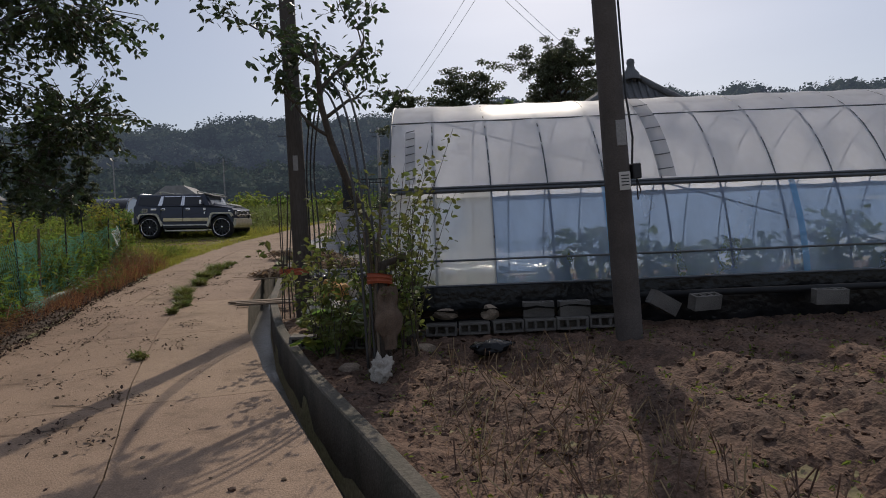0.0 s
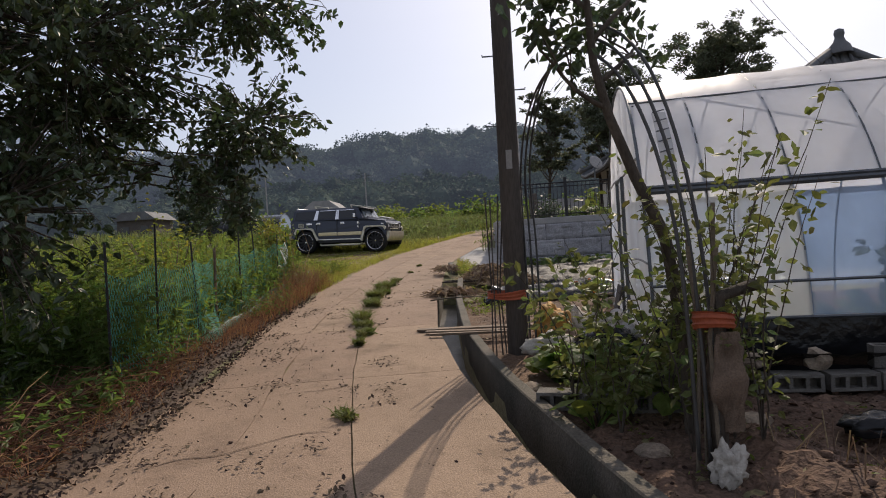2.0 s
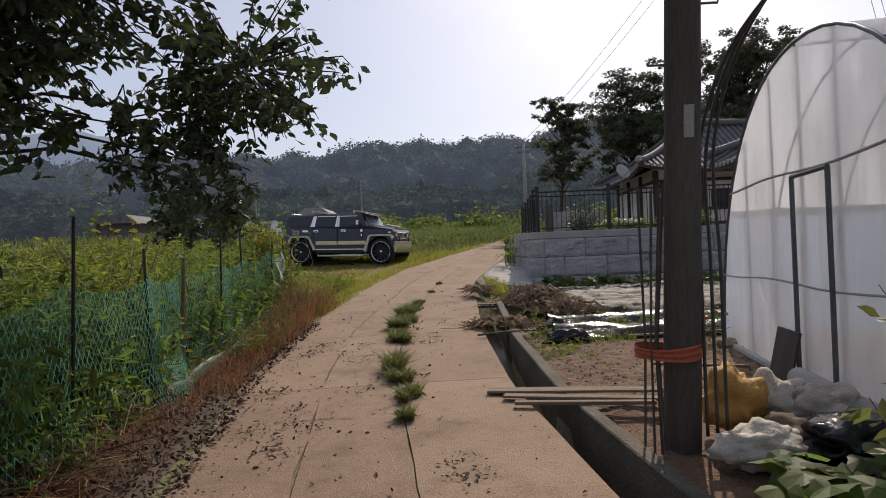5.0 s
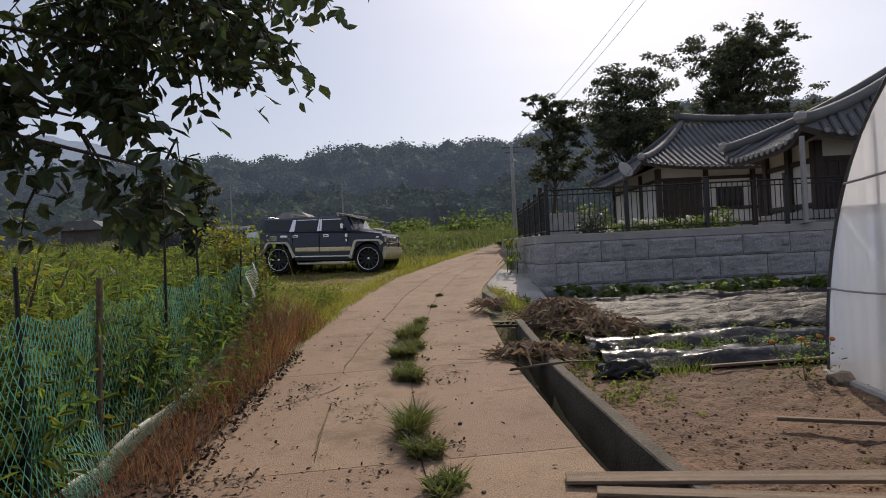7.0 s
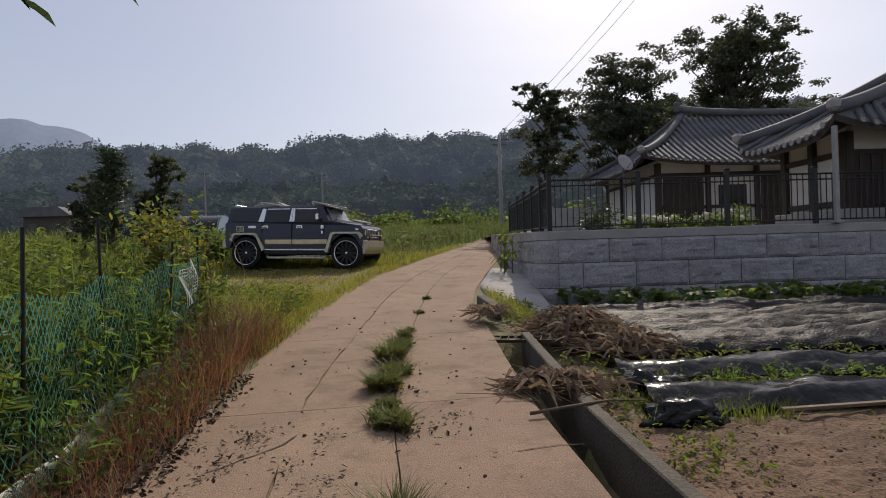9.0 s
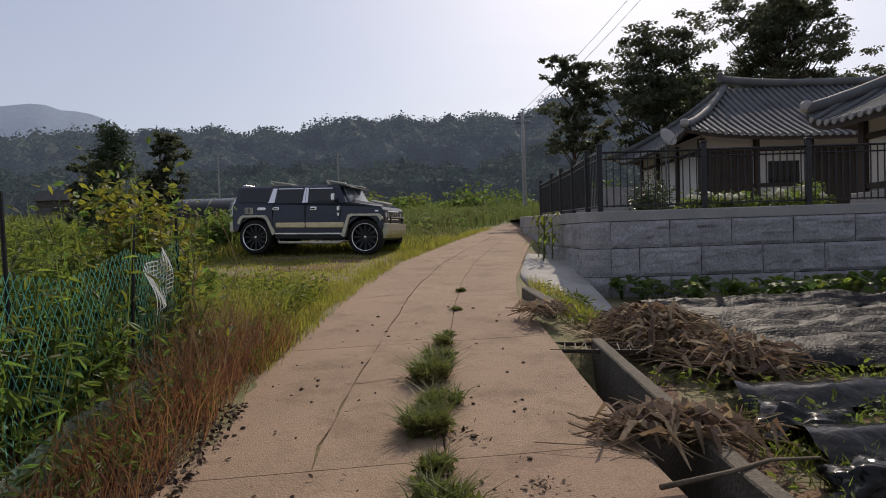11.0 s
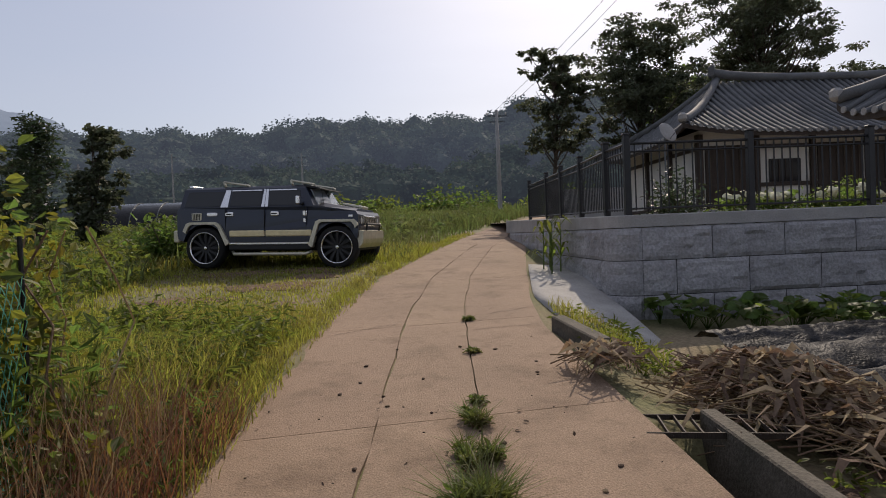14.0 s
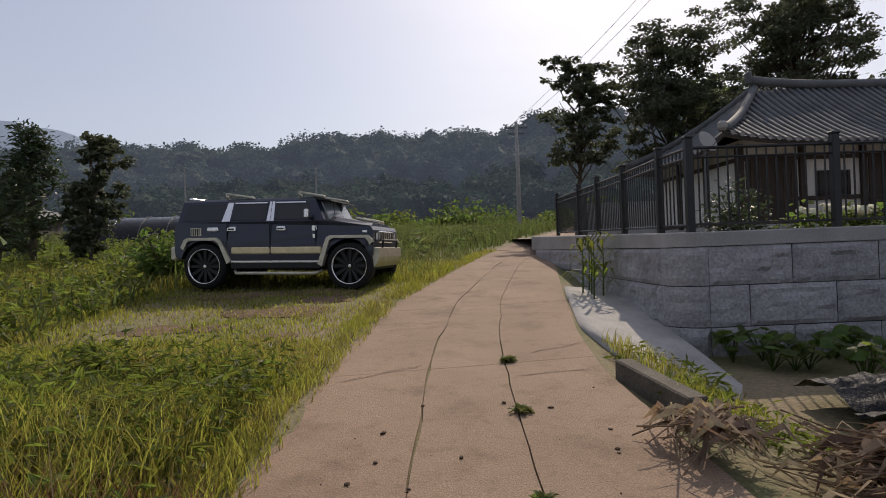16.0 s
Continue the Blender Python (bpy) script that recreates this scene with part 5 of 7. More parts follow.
# ---- tiled houses behind the fence ----
def hanok(name, label, cx, cy, hx, hy, floor, eave, ridge, ridge_half, turn, wall_in=1.1, rows=True):
    h = thing(name, label, "house", at=pose(cx, cy, 0, 0, 0, turn))

    def surf(u, t, sx, axis):
        """Front/back (axis 0) or end (axis 1) slope: u from -1 to 1 along the eave, t from eave to ridge."""
        z = eave + (ridge - eave) * (0.72 * t + 0.28 * t * t)
        z += 0.42 * abs(u) ** 5 * (1 - t) ** 2
        if axis == 0:
            half = hx + (ridge_half - hx) * t
            return (u * half, sx * hy * (1 - t), z)
        half = hy * (1 - t)
        return (sx * (hx + (ridge_half - hx) * t), u * half, z)

    for axis in (0, 1):
        for sx in (-1, 1):
            g = Geo().sheet([[surf(u, t, sx, axis) for u in np.linspace(-1, 1, 25)] for t in np.linspace(0, 1, 11)])
            part("roof", g, TILE, h, "", True)
            under = Geo().sheet([[(x, y, z - 0.16) for x, y, z in (surf(u, t, sx, axis) for u in np.linspace(-1, 1, 25))] for t in np.linspace(0, 0.45, 4)])
            part("soffit", under, TIMBER, h)
            g = Geo()
            g.sheet([[surf(u, 0, sx, axis) for u in np.linspace(-1, 1, 25)], [tuple(np.array(surf(u, 0, sx, axis)) - np.array([0, 0, 0.16])) for u in np.linspace(-1, 1, 25)]])
            part("fascia", g, TIMBER, h)
            if not rows or sx == 1:
                continue
            full = hx if axis == 0 else hy
            k = int(2 * full / 0.30)
            for i in range(k + 1):
                c = -full + 2 * full * i / k
                pts = []
                for t in np.linspace(0, 1, 15):
                    half = (hx + (ridge_half - hx) * t) if axis == 0 else hy * (1 - t)
                    if half < abs(c) - 1e-6:
                        break
                    p = surf(c / half if half > 1e-6 else 0, t, sx, axis)
                    pts.append((p[0], p[1], p[2] + 0.025))
                if len(pts) > 1:
                    d = -0.06
                    first = (pts[0][0], pts[0][1] + (d if axis == 0 else 0), pts[0][2] - 0.01) if axis == 0 else (pts[0][0] + d, pts[0][1], pts[0][2] - 0.01)
                    part("cover_tile", Geo().tube([first] + pts, 0.075, 6), TILE, h, "", True)
                    e = pts[0]
                    part("tile_end", Geo().lathe([(0.0, 0.0), (0.078, 0.0), (0.078, 0.03)], 10, Matrix.Translation((e[0], e[1] - 0.075, e[2] - 0.005) if axis == 0 else (e[0] - 0.075, e[1], e[2] - 0.005)) @ (
                        Euler((radians(90), 0, 0)) if axis == 0 else Euler((0, radians(90), 0))).to_matrix().to_4x4()), COPING, h)
    # ridges
    if ridge_half > 1:
        part("ridge", Geo().tube([(x, 0, ridge + 0.16 + 0.25 * abs(x / (ridge_half + 0.01)) ** 3) for x in np.linspace(-ridge_half - 0.2, ridge_half + 0.2, 13)], 0.19, 8), TILE, h, "", True)
    if ridge_half < 1:
        part("finial", Geo().lathe([(0.42, -0.1), (0.34, 0.18), (0.20, 0.34), (0.14, 0.5), (0.17, 0.62), (0.15, 0.75), (0.0, 0.82)], 14, Matrix.Translation((0, 0, ridge + 0.12))), TILE, h, "round tiled finial", True)
    for s in (-1, 1):
        if ridge_half > 1:
            part("ridge_cap", Geo().box((s * (ridge_half + 0.2), 0, ridge + 0.50), (0.22, 0.34, 0.55), None, 0.08), TILE, h)
        for q in (-1, 1):
            hip = [surf(q, t, s, 1) for t in np.linspace(0, 1, 12)]
            part("hip_ridge", Geo().tube([(x, y, z + 0.12) for x, y, z in hip], 0.15, 8), TILE, h, "", True)
            part("hip_cap", Geo().box((hip[0][0], hip[0][1], hip[0][2] + 0.2), (0.28, 0.28, 0.3), None, 0.08), COPING, h)
    # walls: plaster between posts
    wx, wy = hx - wall_in, hy - wall_in
    part("wall", Geo().box((0, 0, (floor + eave) / 2), (2 * wx, 2 * wy, eave - floor + 0.6)), PLASTER, h, "white plaster between dark timbers")
    part("plinth", Geo().box((0, 0, floor + 0.15), (2 * wx + 0.5, 2 * wy + 0.5, 0.5), None, 0.02), COPING, h)
    n = int(2 * wx / 1.9)
    for i in range(n + 1):
        x = -wx + 2 * wx * i / n
        part("post", Geo().box((x, -wy - 0.03, (floor + eave) / 2), (0.2, 0.2, eave - floor + 0.3), None, 0.01), TIMBER, h)
    for z in (floor + 0.55, floor + 1.25, eave - 0.35):
        part("beam", Geo().box((0, -wy - 0.02, z), (2 * wx, 0.12, 0.14), None, 0.01), TIMBER, h)
    n2 = max(2, int(2 * wy / 1.9))
    for i in range(n2 + 1):
        y = -wy + 2 * wy * i / n2
        part("post", Geo().box((-wx - 0.03, y, (floor + eave) / 2), (0.2, 0.2, eave - floor + 0.3), None, 0.01), TIMBER, h)
    for z in (floor + 0.55, eave - 0.35):
        part("beam", Geo().box((-wx - 0.02, 0, z), (0.12, 2 * wy, 0.14), None, 0.01), TIMBER, h)
    for i in range(n):
        x = -wx + 2 * wx * (i + 0.5) / n
        if i % 3 != 1:
            dp = part("door_panel", Geo().box((x, -wy - 0.035, (floor + eave) / 2), (1.75, 0.05, eave - floor - 0.6), None, 0.01), TIMBER, h, "brown timber door panel")
            for k in range(6):
                part("lattice_bar", Geo().box((x - 0.7 + 0.28 * k, -wy - 0.07, (floor + eave) / 2 + 0.3), (0.035, 0.03, eave - floor - 1.4)), BARK, dp)
        else:
            w = part("window", Geo().box((x, -wy - 0.04, floor + 1.75), (1.2, 0.06, 0.85)), DARKGLASS, h)
            for k in range(5):
                part("glazing_bar", Geo().box((x - 0.5 + 0.25 * k, -wy - 0.08, floor + 1.75), (0.03, 0.03, 0.85)), TIMBER, w)
    return h


hanok("tiled_house", "traditional house with curved grey tile roof and white plaster walls", 14.6, 38.2, 8.6, 4.6, 2.15, 5.15, 8.0, 4.9, 0)
hanok("tiled_house", "traditional house with curved grey tile roof beside the wall edge", 12.1, 24.4, 5.8, 2.1, 2.15, 4.25, 7.35, 0.35, 0, 0.9)
pp = thing("porch_post", "slim white porch post under the eave corner", "post", at=Matrix.Translation((6.35, 22.38, 2.2)))
part("shaft", Geo().box((0, 0, 1.1), (0.10, 0.10, 2.2), None, 0.01), COPING, pp)
part("foot", Geo().box((0, 0, 0.03), (0.22, 0.22, 0.06), None, 0.01), COPING, pp)


# ---- soil beds ----
def bed(name, x0, x1, y0, y1, mat, label, lift=0.012, step=0.08, rough=0.03, freq=5.0, edge=None):
    rows = []
    cols = int((x1 - (x0(y0) if callable(x0) else x0)) / step)
    for y in np.arange(y0, y1 + 0.001, step):
        a = x0(y) if callable(x0) else x0
        rows.append([(x, y, ground_z(x, y) + lift + rough * fbm(x, y, freq) + rough * 0.5 * noise.noise(Vector((x * 17, y * 17, 0)))) for x in np.linspace(a, x1, cols)])
    return solid(name, Geo().sheet(rows), mat, label, "soil", "structure", smooth=False)


bed("ground_garden", lambda y: road_r(y) + 0.50, 8.0, 0.6, 7.6, SOIL, "dark crumbly hoed garden soil", 0.03, 0.06, 0.045, 7.0)
bed("ground_plot", lambda y: road_r(y) + 0.52, 3.0, 7.68, 14.2, DRYSOIL, "dry brown tilled soil plot", 0.02, 0.07, 0.026, 7.0)
bed("ground_film_plot", lambda y: road_r(y) + 0.52, 7.0, 14.25, 17.1, SOIL, "dark soil between mulched ridges", 0.0, 0.15, 0.03)


def clods(name, n, x0, x1, y0, y1, smin, smax, mat, label, seed, ok=None, lift=0.02):
    rng = rand(seed)
    base = Geo().blob((0, 0, 0), (1, 1, 0.7), 1, 0.6, 1.8, seed)
    bv, bf = np.array(base.v), base.f
    g = Geo()
    for x, y, z in scatter(rng, n, x0, x1, y0, y1, ok):
        s = smin + (smax - smin) * rng.uniform() ** 3
        a = rng.uniform(0, 6.28)
        c, d = math.cos(a), math.sin(a)
        q = bv * s * rng.uniform(0.7, 1.3, 3)
        g.add(np.stack([x + q[:, 0] * c - q[:, 1] * d, y + q[:, 0] * d + q[:, 1] * c, z + lift + q[:, 2] + s * 0.2], 1), bf)
    return solid(name, g, mat, label, "clods", "stuff")


clods("soil_clods", 5200, -0.6, 7.0, 1.2, 7.4, 0.006, 0.032, SOIL, "crumbs and clods of dark soil", 41, lambda x, y: x > road_r(y) + 0.6, 0.03)
clods("soil_clods", 3200, -1.4, 2.6, 9.8, 14.1, 0.004, 0.016, DRYSOIL, "crumbs of dry brown soil", 42, lambda x, y: x > road_r(y) + 0.6)
r_ = rand(43)


def road_spots(rng, n, y0, y1, left=0.0, right=1.0, pw=1.0):
    out = []
    for _ in range(n):
        y = rng.uniform(y0, y1)
        f = left + (right - left) * rng.uniform() ** pw
        x = road_l(y) + (road_r(y) - road_l(y)) * f
        out.append((x, y, road_z(y) + 0.012))
    return out


def litter(name, spots, rng, mat, label, size=0.045, flat=True):
    g = Geo()
    g.leaves(spots, size, rng, 0.0, 0.55, 0.5, 3.0 if flat else 0.4)
    return solid(name, g, mat, label, "leaf litter", "stuff")


sp = road_spots(r_, 260, 2.5, 12, -0.02, 0.55) + road_spots(r_, 200, 2.5, 18, 0, 1) + road_spots(r_, 900, 3, 14, -0.05, 0.16, 2.0)
for _ in range(48):                                   # drifts of fallen leaves and dung-like crumbs
    x, y, z = road_spots(r_, 1, 4, 15, 0.02, 0.75)[0]
    sp += [(x + r_.normal(0, 0.09), y + r_.normal(0, 0.13), z + 0.008) for _ in range(26)]
litter("fallen_leaves", sp, r_, LITTER, "curled brown fallen leaves on the concrete", 0.035)
sp = []
for _ in range(6500):
    y = r_.uniform(2.5, 15.5)
    x = road_l(y) + 0.18 - 0.9 * r_.uniform() ** 1.2
    sp.append((x, y, ground_z(x, y) + 0.03 + 0.06 * r_.uniform()))
litter("leaf_litter", sp, r_, LITTER, "thick brown leaf litter along the lane edge", 0.042, False)
clods("road_crumbs", 420, -5, 0, 2.5, 20, 0.004, 0.022, LITTER, "dark crumbs strewn on the concrete", 44, lambda x, y: road_l(y) < x < road_r(y) - 0.05, 0.03)

# the dark leaf-mould strip between lane and net
rows = []
for y in np.arange(2.0, 14.6, 0.09):
    rows.append([(x, y, ground_z(x, y) + 0.02 + 0.05 * max(0, noise.noise(Vector((x * 2, y * 2, 0)))) * (1 if k > 1 else 0)) for k, x in enumerate(np.linspace(road_l(y) + 0.02, road_l(y) - 1.3, 14))])
solid("ground_leaf_mould", Geo().sheet(rows), LITTER, "dark leaf mould along the lane edge", "soil", "structure", smooth=True)

# ---- grass and weeds ----
rg = rand(50)
# verge lot where the car stands
def lot_ok(x, y):
    l = road_l(y)
    if x > l - 0.02:
        return False
    bare = noise.noise(Vector((x * 0.7, y * 0.7, 2.0)))
    if 21 < y < 26.5 and x > -9 and rg.uniform() < 0.15 + 0.9 * bare:
        return False
    return True


def grass(name, label, spots, height, width, lean, mat, rng, vary=0.5):
    g = Geo()
    if len(spots):
        g.blades(spots, height, rng, width, lean, vary)
    return solid(name, g, mat, label, "grass", "stuff")


spots = scatter(rg, 36000, -10.5, -4.2, 16.6, 22, lot_ok)
hh = np.array([lerp(y, (16.6, 18.2, 19.5, 22), (0.42, 0.36, 0.20, 0.09)) * (0.45 if x > road_l(y) - 0.35 else 1.0) for x, y, z in spots])
grass("grass", "lush green verge grass beside the lane", spots, hh, 0.011, 0.5, GRASS, rg)
spots = scatter(rg, 40000, -14, -3.0, 21.5, 31, lot_ok)
hh = np.array([lerp(x, (-14, -10, -8.6, -4), (0.4, 0.22, 0.065, 0.065)) + (0.12 if y > 27.5 else 0) for x, y, z in spots])
grass("grass", "short worn yellow-green grass where the car stands", spots, hh, 0.016, 0.6, GRASS, rg)
spots = scatter(rg, 16000, -30, -9, 17, 60, lambda x, y: True)
grass("field_grass", "rough tall grass across the fields", spots, np.full(len(spots), 0.45), 0.045, 0.5, FIELD, rg)
spots = scatter(rg, 30000, -14, 8, 28, 62, lambda x, y: x < road_l(y) - 0.3)
hh = np.array([0.22 + 0.28 * min(1, (road_l(y) - x) / 2.5) + (0.25 if y > 38 else 0) for x, y, z in spots])
grass("field_grass", "tall green field grass beyond the car", spots, hh * 0.8, 0.04, 0.45, FIELD, rg)
spots = scatter(rg, 9000, -45, 25, 55, 90, lambda x, y: x < road_l(min(y, 60)) - 0.5 or y > 62)
grass("field_grass", "tall green field grass beyond the car", spots, np.full(len(spots), 0.8), 0.12, 0.5, FIELD, rg)
# leafy weeds in the verge near the net's end
weeds("verge_weeds", "bright leafy weeds in the verge", scatter(rg, 420, -9.5, -5.1, 16.9, 20.8, lambda x, y: x < road_l(y) - 0.25), 0.34, rg, LEAF_LIGHT, 0.11, 13, 0.22)
weeds("field_weeds", "low broad green weeds in the field", scatter(rg, 2600, -26, -9, 17, 46), 0.55, rg, LEAF_LIGHT, 0.17, 14, 0.4)
# plot behind the net
inside = lambda x, y: x < road_l(y) - 0.55
weeds("plot_weeds", "dense lush weeds behind the green net", scatter(rg, 1900, -8.5, -4.9, 8.0, 16.8, inside), 0.85, rg, LEAF, 0.13, 16, 0.3, LEAF)
weeds("plot_weeds", "dense lush weeds behind the green net", scatter(rg, 700, -8.0, -5.3, 8.5, 16.8, inside), 1.15, rg, LEAF_LIGHT, 0.12, 16, 0.28, LEAF)
weeds("plot_weeds", "rank weeds filling the old plot", scatter(rg, 1500, -15, -8, 6, 18), 1.05, rg, LEAF_LIGHT, 0.2, 14, 0.32)
weeds("verge_weeds", "low green weeds under the leaning tree", scatter(rg, 560, -7.5, -4.1, 3.0, 9.0, lambda x, y: x < road_l(y) - 0.35), 0.38, rg, LEAF, 0.10, 10, 0.35)
spots = scatter(rg, 3600, -8, -4.0, 2.5, 16.5, lambda x, y: x < road_l(y) - 0.5)
grass("grass", "shaded green grass below the net", spots, np.full(len(spots), 0.3), 0.01, 0.5, LEAF, rg)
# russet dead grass along the net's foot
def strip(rng, n, y0, y1, a, b):
    out = []
    for _ in range(n):
        y = rng.uniform(y0, y1)
        x = road_l(y) - a - (b - a) * rng.uniform()
        out.append((x, y, ground_z(x, y)))
    return out


sp = strip(rg, 3600, 11.0, 17.6, -0.05, 0.8)
grass("dead_grass", "russet dead grass along the lane edge", sp, np.array([lerp(y, (12, 14, 16.5, 17.6), (0.22, 0.38, 0.55, 0.3)) for x, y, z in sp]), 0.007, 0.7, REDSTRAW, rg)
sp = strip(rg, 750, 15.4, 16.9, 0.1, 1.1)
grass("dead_grass", "pale brown standing dead grass", sp, np.full(len(sp), 0.62), 0.007, 0.35, STRAW, rg)
sp = strip(rg, 1600, 3.2, 12.0, 0.15, 0.8)
grass("dead_grass", "dead stalks tangled in the leaf litter", sp, np.full(len(sp), 0.22), 0.007, 1.6, REDSTRAW, rg)


def vine_mass():
    v = thing("vine_clump", "yellowing vine clump smothering the last fence post", "vine", at=Matrix.Translation((-5.92, 16.15, ground_z(-5.92, 16.15))))
    rng = rand(61)
    pts = []
    for _ in range(38):
        f = rng.uniform()
        c = np.array([rng.normal(0, 0.15 + 0.16 * (1 - f)), rng.normal(0, 0.26), 0.15 + 1.45 * f])
        pts.append(c + rng.normal(size=(55, 3)) * np.array([0.13, 0.13, 0.12]))
    pts = np.concatenate(pts)
    part("leaves", Geo().leaves(pts, 0.075, rng, 0.35, 0.6), LEAF_YELLOW, v, "yellow-green vine leaves")
    part("leaves", Geo().leaves(pts[::3] + rng.normal(size=pts[::3].shape) * 0.15, 0.08, rng, 0.35, 0.6), LEAF, v, "dark green vine leaves")
    g = Geo()
    for _ in range(14):
        p = [Vector((rng.normal(0, 0.2), rng.normal(0, 0.2), 0))]
        for k in range(6):
            p.append(p[-1] + Vector((rng.normal(0, 0.08), rng.normal(0, 0.08), 0.24)))
        g.tube(p, 0.006, 4, False)
    part("stem_mass", g, STRAW, v)["kind"] = "stuff"


vine_mass()
SCRAP = material("white_net", (0.7, 0.71, 0.7), 0.8, 0.15, 5, 40, 0.0, translucent=0.3)
shred = Geo()
for k in range(11):                                  # a torn lozenge of white net, strand by strand
    for flip in (0, 1):
        a, b = (k / 10, 0.0), (k / 10, 1.0)
        pts = []
        for u in np.linspace(0, 1, 7):
            p, q = (k / 10, u) if flip else (u, k / 10)
            pts.append((-5.52 + 0.03 * math.sin(6 * p + 4 * q), 15.45 + 0.30 * p - 0.14 * q, 1.30 + 0.16 * p + 0.36 * q + 0.02 * math.sin(9 * p)))
        shred.sheet([[(x, y - 0.006, z - 0.005), (x, y + 0.006, z + 0.005)] for x, y, z in pts])
solid("net_scrap", shred, SCRAP, "scrap of torn white netting caught on the vines", "net scrap")


# ---- net fence ----
NET_LINE = [(-4.95, 8.0), (-5.12, 9.22), (-5.15, 10.4), (-5.35, 11.4), (-5.45, 12.7), (-5.62, 14.0), (-5.62, 15.2), (-5.66, 16.2)]


def net_at(s):
    i = min(int(s), len(NET_LINE) - 2)
    f = s - i
    a, b = NET_LINE[i], NET_LINE[i + 1]
    return a[0] + (b[0] - a[0]) * f, a[1] + (b[1] - a[1]) * f


def build_net():
    f = thing("net_fence", "sagging green plastic net fence on thin stakes", "fence")
    for i, (x, y) in enumerate(NET_LINE):
        z = ground_z(x, y)
        lean = 0.06 * math.sin(i * 2.3)
        h = 1.55 + 0.18 * math.sin(i * 1.7)
        part("stake", Geo().tube([(x, y, z - 0.1), (x + lean, y + 0.03, z + h)], 0.013 if i != 3 else 0.022, 7), WOOD if i == 3 else BLACKPAINT, f, "weathered wooden stake" if i == 3 else "thin dark stake")
    g = Geo()
    n = len(NET_LINE) - 1

    def p(s, v):
        x, y = net_at(s)
        z = ground_z(x, y)
        sag = 0.10 * math.sin(math.pi * (s % 1.0)) * v
        out = 0.16 * max(0, 0.35 - v) / 0.35 * (0.6 + 0.5 * math.sin(s * 3.1))
        w = 0.03 * noise.noise(Vector((s * 3, v * 3, 8)))
        return Vector((x + out + w, y, z + 0.03 + v * 1.22 - sag))
    cells, rows = int(n * 19), 20
    for k in range(cells):
        for s0 in (0, 1):
            prev = None
            for j in range(rows + 1):
                zig = ((j + s0) % 2) * 0.5
                q = p(min(n, (k + zig + (0.5 if s0 else 0)) / cells * n), j / rows)
                if prev is not None:
                    d = (q - prev).normalized()
                    side = Vector((0.0, 0.0042, 0)) if abs(d.z) > 0.4 else Vector((0, 0, 0.0042))
                    g.add([prev - side, prev + side, q + side, q - side], [(0, 1, 2, 3)])
                prev = q
            if s0 == 0:
                continue
    part("net", g, NET, f, "green plastic netting")["kind"] = "stuff"
    # the slack hem that lies folded along the ground
    hem = Geo()
    rows = []
    for s in np.linspace(2.2, n - 0.4, 60):
        x, y = net_at(s)
        z = ground_z(x, y)
        c = 0.10 * noise.noise(Vector((s * 2, 0, 0)))
        up = 0.14 * max(0, math.sin((s - 4.2) * 1.1)) if s > 4.2 else 0.0
        rows.append([(x + 0.14 + c, y, z + 0.05), (x + 0.19 + c, y, z + 0.11 + up * 0.3), (x + 0.10 + c, y, z + 0.18 + up)])
    hem.sheet(rows)
    part("hem", hem, film_material("slack_net", (0.30, 0.55, 0.45), 0.42), f, "pale green folded net hem", True)


build_net()

